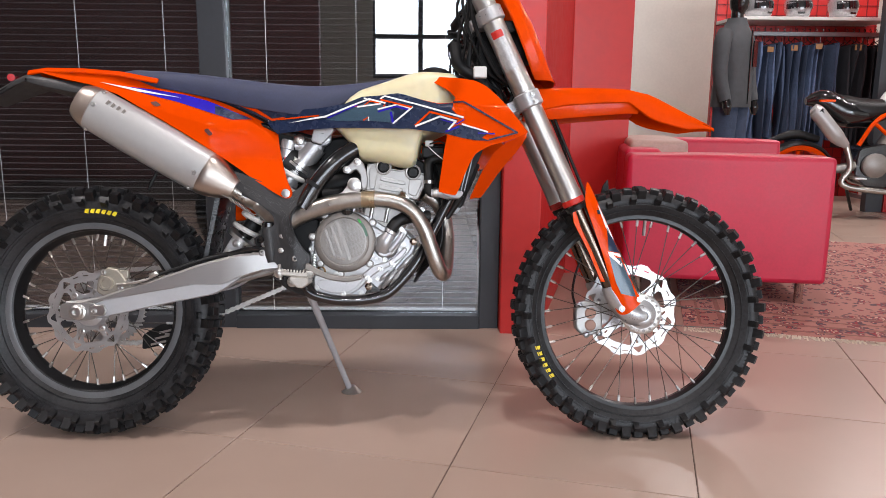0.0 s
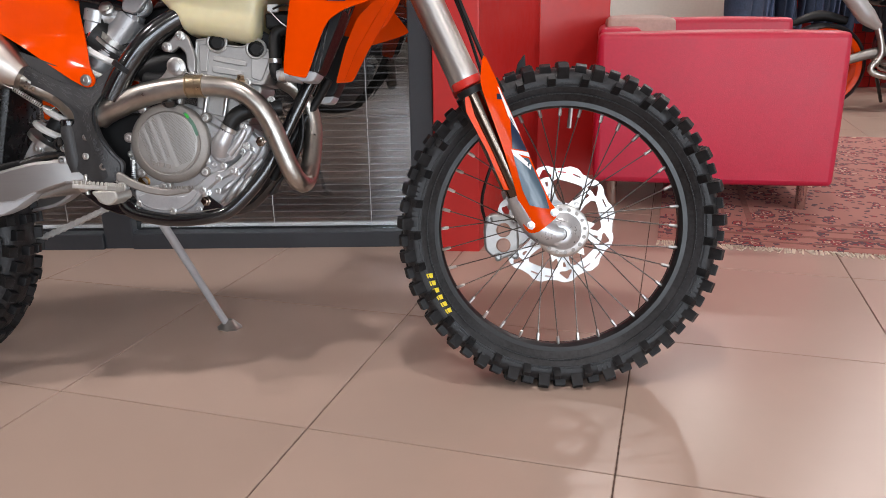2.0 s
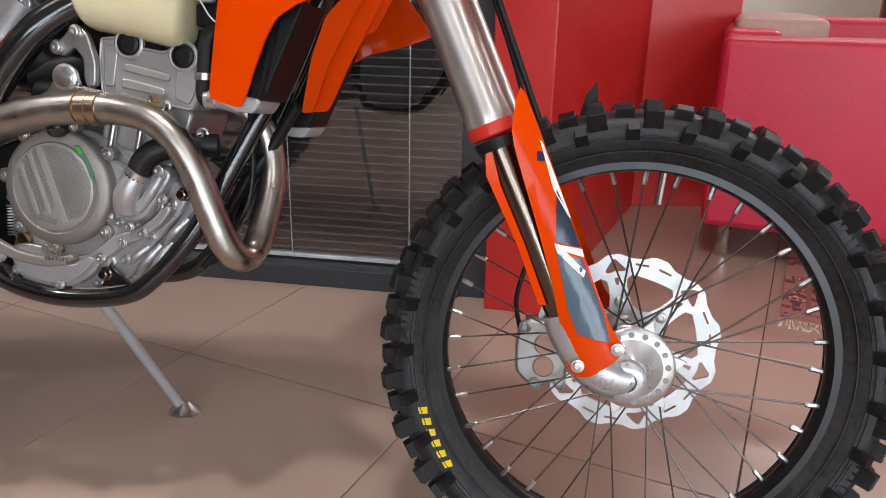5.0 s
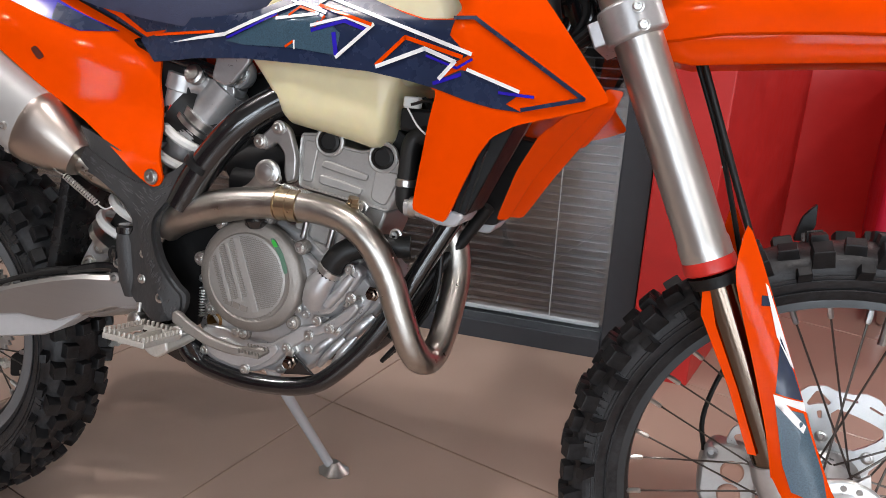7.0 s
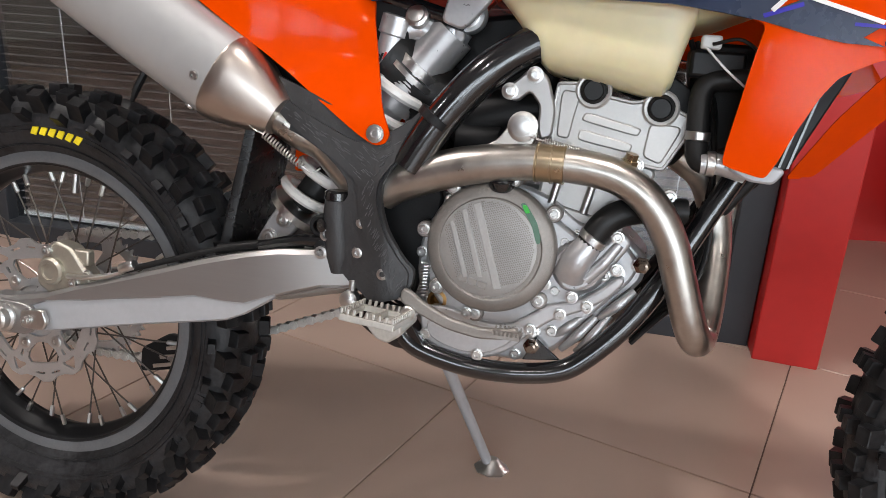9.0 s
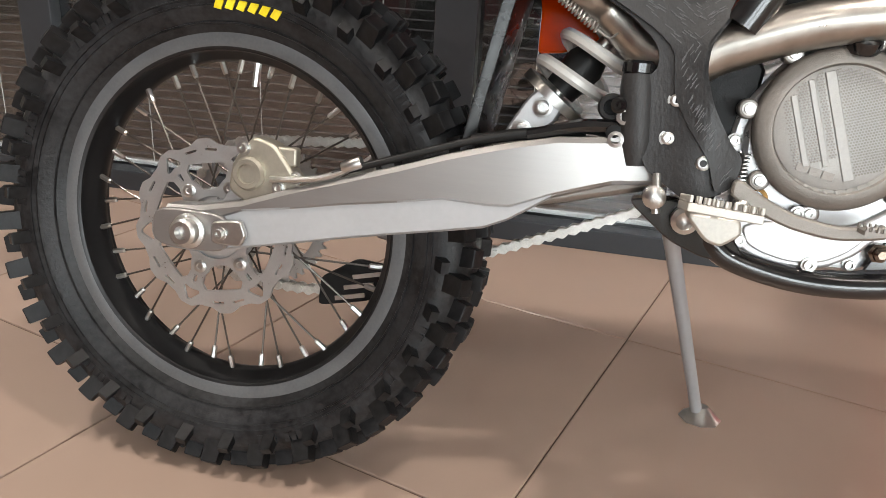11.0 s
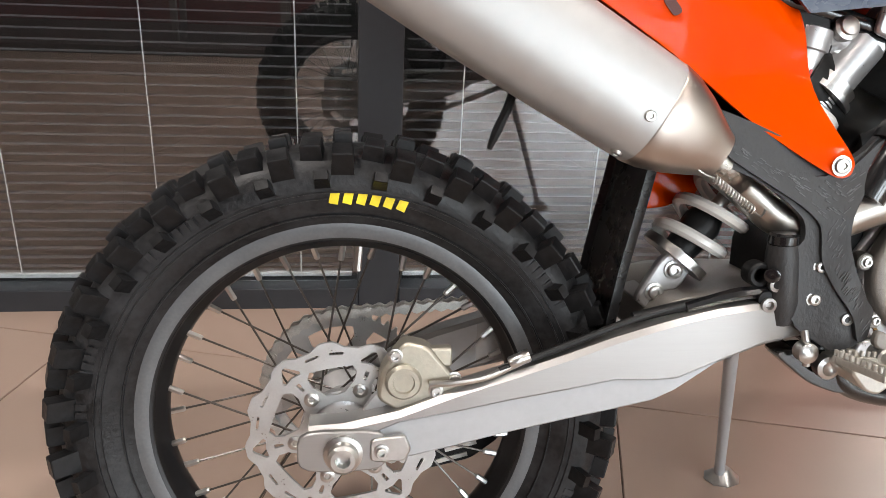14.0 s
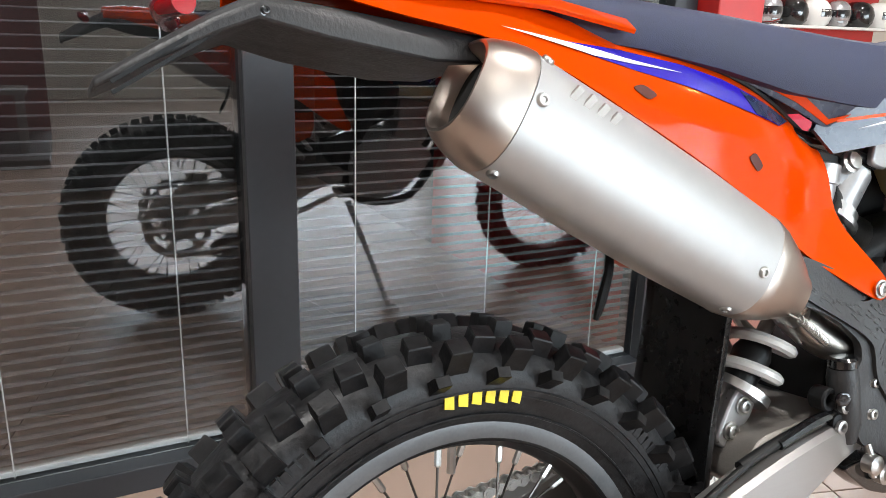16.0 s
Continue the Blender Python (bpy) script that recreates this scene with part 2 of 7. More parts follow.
def box(x0, x1, y0, y1, z0, z1, *m):
    bm = bmesh.new()
    add_box(bm, x0, x1, y0, y1, z0, z1, *m)
    return bm


def skin(bm, rings, cap=True, closed=False, mi=0):
    """Skins rings of equally many points, each a closed loop."""
    vr = [[bm.verts.new(p) for p in r] for r in rings]
    n = len(vr[0])
    pairs = list(zip(vr, vr[1:])) + ([(vr[-1], vr[0])] if closed else [])
    for a, b in pairs:
        for i in range(n):
            bm.faces.new((a[i], a[(i + 1) % n], b[(i + 1) % n], b[i])).material_index = mi
    if cap and not closed:
        bm.faces.new(vr[0][::-1]).material_index = mi
        bm.faces.new(vr[-1]).material_index = mi


def catmull(pts, n=6):
    """A smooth curve through points."""
    p = [Vector(q) for q in pts]
    p = [p[0] * 2 - p[1]] + p + [p[-1] * 2 - p[-2]]
    out = []
    for i in range(1, len(p) - 2):
        a, b, c, d = p[i - 1 : i + 3]
        for k in range(n):
            t = k / n
            out.append(0.5 * ((2 * b) + (c - a) * t + (2 * a - 5 * b + 4 * c - d) * t * t + (3 * b - a - 3 * c + d) * t**3))
    return out + [p[-2]]


def tube(bm, pts, r, sides=14, cap=True, mi=0, n=6):
    """A round tube along a smooth curve; r is one radius or one for each point given."""
    path = catmull(pts, n) if n > 1 else [Vector(q) for q in pts]
    rs = r if isinstance(r, (list, tuple)) else [r] * len(pts)
    rings, side = [], None
    for i, p in enumerate(path):
        d = (path[min(i + 1, len(path) - 1)] - path[max(i - 1, 0)]).normalized()
        if side is None:
            side = d.orthogonal().normalized()
        side = (side - d * side.dot(d)).normalized()
        up = d.cross(side)
        f = i / (len(path) - 1) * (len(rs) - 1)
        k = min(int(f), len(rs) - 2)
        rad = rs[k] + (rs[k + 1] - rs[k]) * (f - k)
        rings.append([p + (side * math.cos(a) + up * math.sin(a)) * rad for a in (2 * math.pi * j / sides for j in range(sides))])
    skin(bm, rings, cap, mi=mi)


def tube_bm(pts, r, sides=14, n=6):
    bm = bmesh.new()
    tube(bm, pts, r, sides, n=n)
    return bm


def lathe(bm, profile, centre, axis=(0, 1, 0), sides=48, mi=0, closed=False):
    """Turns a profile of (radius, along) about an axis through centre."""
    ax = Vector(axis).normalized()
    u = ax.orthogonal().normalized() if abs(ax.y) < 0.99 else Vector((1, 0, 0))
    w = ax.cross(u)
    c = Vector(centre)
    rings = [[c + ax * h + (u * math.cos(a) + w * math.sin(a)) * max(r, 0.0003) for a in (2 * math.pi * j / sides for j in range(sides))] for r, h in profile]
    skin(bm, rings, cap=not closed, closed=closed, mi=mi)


def lathe_bm(profile, centre, axis=(0, 1, 0), sides=48):
    bm = bmesh.new()
    lathe(bm, profile, centre, axis, sides)
    return bm


def rounded(pts, r=0.25, n=3):
    """Rounds the corners of a closed outline: r is the share of each edge that a corner takes."""
    out = []
    m = len(pts)
    for i in range(m):
        a, b, c = (Vector(pts[(i + k) % m]) for k in (-1, 0, 1))
        p, q = b + (a - b) * r, b + (c - b) * r
        for k in range(n + 1):
            t = k / n
            out.append(p * (1 - t) ** 2 + b * 2 * t * (1 - t) + q * t * t)
    return [tuple(v) for v in out]


def plate(bm, outline, y0, y1, mi=0):
    """A flat plate: an outline in x, z between two depths."""
    a = [bm.verts.new((x, y0, z)) for x, z in outline]
    b = [bm.verts.new((x, y1, z)) for x, z in outline]
    n = len(a)
    for i in range(n):
        bm.faces.new((a[i], a[(i + 1) % n], b[(i + 1) % n], b[i])).material_index = mi
    bm.faces.new(a).material_index = mi
    bm.faces.new(b[::-1]).material_index = mi


def plate_bm(outline, y0, y1):
    bm = bmesh.new()
    plate(bm, outline, y0, y1)
    return bm


def panel_bm(outline, yfun, thick, step=0.025):
    """A moulded sheet: an outline in x, z, bent to y = yfun(x, z), with a thickness towards +y."""
    bm = bmesh.new()
    vs = [bm.verts.new((x, 0, z)) for x, z in outline]
    bm.faces.new(vs).normal_update()
    bmesh.ops.triangulate(bm, faces=bm.faces[:], ngon_method="EAR_CLIP")
    xs, zs = [p[0] for p in outline], [p[1] for p in outline]
    for axis, lo, hi in ((0, min(xs), max(xs)), (2, min(zs), max(zs))):
        k = math.floor(lo / step) + 1
        while k * step < hi:
            co, no = [0, 0, 0], [0, 0, 0]
            co[axis], no[axis] = k * step, 1
            bmesh.ops.bisect_plane(bm, geom=bm.verts[:] + bm.edges[:] + bm.faces[:], dist=1e-5, plane_co=co, plane_no=no)
            k += 1
    for f in bm.faces:
        f.normal_update()
    front = [f for f in bm.faces]
    ret = bmesh.ops.extrude_face_region(bm, geom=front)
    moved = {v for v in ret["geom"] if isinstance(v, bmesh.types.BMVert)}
    for v in bm.verts:
        v.co.y = yfun(v.co.x, v.co.z) + (thick if v in moved else 0)
    return bm


def rounded_rect(w, h, r, n=4):
    out = []
    for cx, cy, a0 in ((w / 2 - r, h / 2 - r, 0), (-w / 2 + r, h / 2 - r, 90), (-w / 2 + r, -h / 2 + r, 180), (w / 2 - r, -h / 2 + r, 270)):
        for k in range(n + 1):
            a = radians(a0 + 90 * k / n)
            out.append((cx + r * math.cos(a), cy + r * math.sin(a)))
    return out


# ---- setting ----
TILE_A = Vector((0.226, -0.205, 0))
TILE_TURN = -15.6
TU = Vector((math.cos(radians(TILE_TURN)), math.sin(radians(TILE_TURN)), 0))
TV = Vector((-TU.y, TU.x, 0))

floor = tagged(part("floor", box(ROOM_X0, ROOM_X1, ROOM_Y0, ROOM_Y1 + 0.2, -0.12, -0.003), GROUT, smooth=False), "beige-brown ceramic tiled showroom floor with dark joints", "floor", kind="structure")
ceiling = tagged(part("ceiling", box(ROOM_X0, ROOM_X1, ROOM_Y0, ROOM_Y1 + 0.2, ROOM_H, ROOM_H + 0.15), CEILM, smooth=False), "plain off-white showroom ceiling", "ceiling", kind="structure")
for nm, dims, mt, lb in (
    ("wall_west", (ROOM_X0 - 0.2, ROOM_X0, ROOM_Y0 - 0.3, ROOM_Y1 + 0.2, -0.12, ROOM_H + 0.15), CREAM, "plain cream painted side wall"),
    ("wall_east", (ROOM_X1, ROOM_X1 + 0.2, ROOM_Y0 - 0.3, ROOM_Y1 + 0.2, -0.12, ROOM_H + 0.15), CREAM, "plain cream painted side wall"),
    ("wall_north", (ROOM_X0, ROOM_X1, ROOM_Y1, ROOM_Y1 + 0.2, -0.003, ROOM_H), CREAM, "cream painted rear wall behind the clothing"),
):
    tagged(part(nm, box(*dims), mt, smooth=False), lb, "wall", kind="structure")

# shop front: a wall with four tall openings, each a window with mullions
bm = bmesh.new()
edges = [ROOM_X0] + [v for w in SHOPFRONT for v in w[:2]] + [ROOM_X1]
for i in range(0, len(edges), 2):
    add_box(bm, edges[i], edges[i + 1], ROOM_Y0 - 0.2, ROOM_Y0, -0.003, ROOM_H)
for wx0, wx1, sill in SHOPFRONT:
    add_box(bm, wx0, wx1, ROOM_Y0 - 0.2, ROOM_Y0, 3.05, ROOM_H)
    add_box(bm, wx0, wx1, ROOM_Y0 - 0.2, ROOM_Y0, -0.003, sill)
tagged(part("wall_south", bm, CREAM, smooth=False), "cream shop front wall with tall windows", "wall", kind="structure")
for wx0, wx1, sill in SHOPFRONT:
    win = thing("window_1", "tall shop front window with dark mullions", "window", kind="structure")
    bm = bmesh.new()
    for k in range(4):
        x = wx0 + (wx1 - wx0) * k / 3
        add_box(bm, max(wx0, x - 0.035), min(wx1, x + 0.035), ROOM_Y0 - 0.1, ROOM_Y0 - 0.03, sill, 3.05)
    for z in (sill + 0.035, sill + (3.05 - sill) * 0.36, sill + (3.05 - sill) * 0.7, 3.015):
        add_box(bm, wx0, wx1, ROOM_Y0 - 0.095, ROOM_Y0 - 0.035, z - 0.033, z + 0.033)
    part("window_frame", bm, ANTHRA, win, smooth=False)
ground = tagged(part("ground", box(-400, 400, -400, 400, -0.4, -0.14), mat("pavement_concrete", (0.3, 0.29, 0.28), 0.8, noise_scale=1, var=0.2), smooth=False), "pale concrete paving outside the shop", "ground", kind="structure")

# dark red partition with a low platform and a bench, mirrored in the office glass
DARKRED = mat("dark_red_partition_paint", (0.13, 0.03, 0.03), 0.6, noise_scale=3, var=0.12, rvar=0.1)
BENCHM = mat("grey_bench_laminate", (0.16, 0.14, 0.13), 0.5, noise_scale=14, var=0.15)
tagged(part("wall_partition", box(ROOM_X0, -1.15, -4.55, -4.45, -0.002, 2.6), DARKRED, smooth=False, bevel=0.004), "dark red partition wall behind a low platform", "wall", kind="structure")
tagged(part("platform", box(-4.2, -1.15, -4.45, -2.95, -0.002, 0.06), mat("dark_brown_platform_board", (0.07, 0.05, 0.045), 0.5, noise_scale=6, var=0.2), smooth=False, bevel=0.004), "low dark brown display platform on the tiles", "platform", kind="structure")
bench = thing("bench", "low grey bench with slim legs on a platform", "bench")
part("bench_top", box(-2.15, -1.25, -3.55, -3.15, 0.46, 0.495), BENCHM, bench, smooth=False, bevel=0.003)
for bx in (-2.1, -1.3):
    for by in (-3.5, -3.2):
        part("leg", box(bx - 0.022, bx + 0.022, by - 0.022, by + 0.022, 0.06, 0.462), BENCHM, bench, smooth=False, bevel=0.002)

# red pillar and wall beside the glazed office
PILLAR = [(0.452, 0.932), (0.600, 0.922), (0.905, 2.06), (1.235, 2.13), (1.235, 2.5), (0.452, 2.5)]
bm = bmesh.new()
lo = [bm.verts.new((x, y, -0.002)) for x, y in PILLAR]
hi = [bm.verts.new((x, y, ROOM_H)) for x, y in PILLAR]
for i in range(6):
    bm.faces.new((lo[i], lo[(i + 1) % 6], hi[(i + 1) % 6], hi[i]))
bm.faces.new(lo), bm.faces.new(hi)
tagged(part("wall_red", bm, REDWALL, smooth=False, bevel=0.004), "glossy red painted pillar and return wall", "wall", kind="structure")

# glazed office front
MULLIONS = [(-4.05, -3.95), (-2.93, -2.83), (-1.87, -1.77), (-0.715, -0.612), (0.372, 0.449)]
office = thing("window_2", "dark framed glazed office partition with grey venetian blinds behind", "window", kind="structure")
for x0, x1 in MULLIONS:
    part("mullion", box(x0, x1, GLASS_Y - 0.03, GLASS_Y + 0.07, -0.002, 2.9), ANTHRA, office, smooth=False, bevel=0.003)
for (a0, a1), (b0, b1) in zip(MULLIONS, MULLIONS[1:]):
    part("bottom_rail", box(a1, b0, GLASS_Y - 0.042, GLASS_Y + 0.06, -0.002, 0.055), ANTHRA, office, smooth=False, bevel=0.003)
    part("top_rail", box(a1, b0, GLASS_Y - 0.012, GLASS_Y + 0.06, 2.8, 2.9), ANTHRA, office, smooth=False, bevel=0.003)
    pane = part("pane", box((a1 - b0) / 2, (b0 - a1) / 2, -0.003, 0.003, 0.057, 2.8, pose((a1 + b0) / 2, GLASS_Y + 0.008, 0, 0, 0, -0.5)), GLASS, office, smooth=False)
    pane.visible_shadow = False
tagged(part("wall_office", box(ROOM_X0, 0.449, GLASS_Y - 0.01, GLASS_Y + 0.1, 2.9, ROOM_H), CREAM, smooth=False), "cream wall above the glazed partition", "wall", kind="structure")
tagged(part("wall_office_end", box(ROOM_X0, -4.05, GLASS_Y - 0.01, GLASS_Y + 0.1, -0.002, 2.9), CREAM, smooth=False), "cream wall beside the glazed partition", "wall", kind="structure")
# office walls, coloured dark to read as an unlit room
tagged(part("wall_office_back", box(ROOM_X0, 0.452, 4.2, 4.3, -0.002, ROOM_H), OFFICE, smooth=False), "office rear wall with the room's darkness put into its brown colour", "wall", kind="structure")
tagged(part("wall_office_side", box(0.452, 0.55, 2.5, 4.3, -0.002, ROOM_H), OFFICE, smooth=False), "office side wall with the room's darkness put into its colour", "wall", kind="structure")


def venetian_blind(x0, x1, z0, z1, cords):
    b = thing("venetian_blind", "grey aluminium venetian blind with white cords, lowered behind glass", "blind", "office blinds")
    y = GLASS_Y + 0.031
    bm = bmesh.new()
    n = int((z1 - z0 - 0.03) / 0.0235)
    for k in range(n):
        z = z0 + 0.03 + k * 0.0235
        tilt = pose((x0 + x1) / 2, y, z, -2, 0, 0)
        top = [(-0.0125, 0.0), (-0.006, 0.002), (0.0, 0.0027), (0.006, 0.002), (0.0125, 0.0)]
        sec = top + [(q, w - 0.0007) for q, w in top[::-1]]
        skin(bm, [[tilt @ Vector((xx, q, w)) for q, w in sec] for xx in ((x0 - x1) / 2, (x1 - x0) / 2)])
    tagged(part("slats", bm, BLINDM, b, smooth=False), kind="stuff")
    part("bottom_bar", box(x0, x1, y - 0.012, y + 0.012, z0, z0 + 0.013), BLINDW, b, smooth=False, bevel=0.002)
    part("head_rail", box(x0, x1, y - 0.02, y + 0.02, z1, z1 + 0.04), BLINDW, b, smooth=False, bevel=0.002)
    for cx in cords:
        part("cord", tube_bm([(cx, y - 0.016, z0), (cx + 0.002, y - 0.016, (z0 + z1) / 2), (cx, y - 0.016, z1)], 0.0016, 6), BLINDW, b)
    return b


venetian_blind(-1.755, -0.73, 0.062, 2.75, (-1.525, -1.19, -0.857))
venetian_blind(-0.6, 0.36, 0.062, 2.75, (-0.468, -0.12, 0.224))
venetian_blind(-2.82, -1.88, 0.062, 2.75, (-2.7, -2.35, -2.0))

# ceiling spot housings
for sx_, sy_, watts in SPOTS:
    s = thing("ceiling_spot", "round white recessed ceiling spotlight", "ceiling light", "ceiling spots")
    s.location = (sx_, sy_, ROOM_H)
    part("rim", lathe_bm([(0.075, 0), (0.085, 0), (0.085, -0.012), (0.075, -0.012)], (0, 0, 0), (0, 0, 1), 24), WHITE, s)

# ---- sofa, rug ----
SOFA_M = pose(1.0, 1.475, 0, 0, 0, -10.0)


def armchair():
    s = thing("sofa", "red leatherette cube sofa on short chrome legs", "sofa")
    s.matrix_world = SOFA_M

    def cushion(name, x0, x1, y0, y1, z0, z1, m, lb=""):
        bm = box(x0, x1, y0, y1, z0, z1)
        bmesh.ops.subdivide_edges(bm, edges=bm.edges[:], cuts=5, use_grid_fill=True)
        c = Vector(((x0 + x1) / 2, (y0 + y1) / 2, (z0 + z1) / 2))
        for v in bm.verts:
            q = [(v.co[i] - c[i]) / ((x1 - x0, y1 - y0, z1 - z0)[i] / 2) for i in range(3)]
            for i in range(3):
                j, k = (i + 1) % 3, (i + 2) % 3
                if abs(q[i]) > 0.99:
                    v.co[i] += 0.009 * q[i] * (1 - q[j] ** 2) * (1 - q[k] ** 2)
        return part(name, bm, m, s, lb, bevel=0.022, segs=3)

    cushion("arm_rest", 0.07, 0.965, 0.0, 0.20, 0.115, 0.685, SOFAM)
    cushion("arm_rest", 0.09, 1.0, 1.06, 1.26, 0.115, 0.715, SOFAM)
    cushion("backrest", 0.07, 0.24, 0.2, 1.06, 0.115, 0.70, SOFAM)
    cushion("seat", 0.24, 0.95, 0.2, 1.06, 0.115, 0.42, SOFAM)
    # this cushion carries the reflected light as a beige-brown colour
    cushion("back_cushion", 0.1, 0.38, 0.32, 1.05, 0.42, 0.735, SOFAB, "cushion top with reflected light put into its beige-brown colour")
    for x in (0.15, 0.88):
        for y in (0.09, 1.17):
            part("leg", lathe_bm([(0.019, 0.0), (0.02, 0.004), (0.02, 0.1), (0.024, 0.115)], (x, y, 0.006), (0, 0, 1), 20), CHROME, s)
    return s


armchair()

RUGM = bpy.data.materials.new("oriental_rug_wool")
RUGM.use_nodes = True
_t = RUGM.node_tree
_p = _t.nodes["Principled BSDF"]
_p.inputs["Roughness"].default_value = 0.95
_tc = _t.nodes.new("ShaderNodeTexCoord")
_v = _t.nodes.new("ShaderNodeTexVoronoi")
_v.distance, _v.inputs["Scale"].default_value = "MANHATTAN", 11
_w = _t.nodes.new("ShaderNodeTexVoronoi")
_w.distance, _w.inputs["Scale"].default_value = "CHEBYCHEV", 30
_n = _t.nodes.new("ShaderNodeTexNoise")
_n.inputs["Scale"].default_value = 40
for q in (_v, _w, _n):
    _t.links.new(_tc.outputs["Object"], q.inputs["Vector"])
_a = _t.nodes.new("ShaderNodeMath")
_a.operation = "MULTIPLY_ADD"
_a.inputs[1].default_value = 0.55
_t.links.new(_v.outputs["Distance"], _a.inputs[0])
_t.links.new(_w.outputs["Distance"], _a.inputs[2])
_b = _t.nodes.new("ShaderNodeMath")
_b.operation = "MULTIPLY_ADD"
_b.inputs[1].default_value = 0.35
_t.links.new(_n.outputs[0], _b.inputs[0])
_t.links.new(_a.outputs[0], _b.inputs[2])
_r = _t.nodes.new("ShaderNodeValToRGB")
_r.color_ramp.interpolation = "CONSTANT"
_cols = [(0.0, (0.03, 0.03, 0.07)), (0.36, (0.2, 0.028, 0.035)), (0.54, (0.55, 0.4, 0.3)), (0.67, (0.26, 0.035, 0.04)), (0.82, (0.09, 0.05, 0.06)), (0.95, (0.36, 0.16, 0.13))]
for i, (pos, c) in enumerate(_cols):
    e = _r.color_ramp.elements[i] if i < 2 else _r.color_ramp.elements.new(pos)
    e.position, e.color = pos, (*c, 1)
_t.links.new(_b.outputs[0], _r.inputs[0])
_t.links.new(_r.outputs[0], _p.inputs["Base Color"])
FRINGE = mat("rug_fringe_wool", (0.66, 0.58, 0.47), 0.95, noise_scale=60, var=0.2)
RUGLINE = mat("rug_border_wool", (0.36, 0.24, 0.18), 0.95, noise_scale=90, var=0.35, second=(0.25, 0.05, 0.05))

rug = thing("rug", "worn red and beige patterned oriental rug with fringe", "rug")
rug.matrix_world = Matrix.Translation((1.215, 0.985, 0)) @ Matrix((TU, TV, (0, 0, 1))).transposed().to_4x4()
part("rug_field", box(0, 3.4, 0.04, 2.45, 0.0, 0.008), RUGM, rug, smooth=False)
bm = bmesh.new()
for k in range(4):
    o = 0.06 + 0.085 * k
    w = 0.012 + 0.01 * (k % 2)
    add_box(bm, o, 3.4, o + 0.02, o + 0.02 + w, 0.0082, 0.0095)
    add_box(bm, o, o + w, o + 0.02 + w, 2.3, 0.0082, 0.0095)
part("border", bm, RUGLINE, rug, smooth=False)
bm = bmesh.new()
for k in range(420):
    x = k * 3.4 / 420 + random.uniform(-0.003, 0.003)
    l = random.uniform(0.03, 0.055)
    add_box(bm, -0.0026, 0.0026, -l, 0, 0.0005, 0.004, pose(x, 0.041, 0, 0, 0, random.uniform(-22, 22)))
tagged(part("fringe", bm, FRINGE, rug, smooth=False), kind="stuff")

# ---- the motorcycle: built upright, then leaned on its side stand ----
bike = thing("motorcycle", "orange and navy enduro motorcycle with knobbly tyres on its side stand", "motorcycle")
bike.matrix_world = pose(0, 0, 0, BIKE_LEAN, 0, 0)
RC, RR = Vector((-0.741, 0, 0.338)), 0.341
FC, FR = Vector((0.749, 0, 0.338)), 0.3505


def flip(bm):
    """Mirrors a bmesh to the other side of the bike."""
    for v in bm.verts:
        v.co.y = -v.co.y
    bmesh.ops.reverse_faces(bm, faces=bm.faces)
    return bm


def bolt(bm, c, r=0.006, h=0.006, axis=(0, -1, 0), mi=0):
    """A flanged hexagon-socket bolt head."""
    lathe(bm, [(r * 1.35, 0), (r * 1.35, h * 0.3), (r, h * 0.35), (r, h * 0.92), (r * 0.9, h), (r * 0.5, h), (r * 0.45, h * 0.55)], c, axis, 14, mi)


def bolts(name, cs, parent, r=0.006, h=0.006, axis=(0, -1, 0), m=None):
    for c in cs:
        bm = bmesh.new()
        bolt(bm, c, r, h, axis)
        part(name, bm, m or STEEL, parent)


def knob(bm, ang, y, r0, r1, lx, ly, centre, twist=0.0, lean=0.0):
    """One tread block on the carcass at an angle round the axle."""
    m = Matrix.Translation(centre) @ Matrix.Rotation(ang, 4, "Y") @ Matrix.Translation((0, y, r0)) @ Matrix.Rotation(lean, 4, "X") @ Matrix.Rotation(twist, 4, "Z")
    hgt = r1 - r0
    lo = [(-lx, -ly, -0.006), (lx, -ly, -0.006), (lx, ly, -0.006), (-lx, ly, -0.006)]
    hi = [(x * 0.82, yy * 0.82, hgt) for x, yy, _ in lo]
    mid = [(x * 0.9, yy * 0.9, hgt - 0.0016) for x, yy, _ in lo]
    a, c, b = ([bm.verts.new(m @ Vector(p)) for p in q] for q in (lo, mid, hi))
    for i in range(4):
        bm.faces.new((a[i], a[(i + 1) % 4], c[(i + 1) % 4], c[i]))
        bm.faces.new((c[i], c[(i + 1) % 4], b[(i + 1) % 4], b[i]))
    bm.faces.new(b)


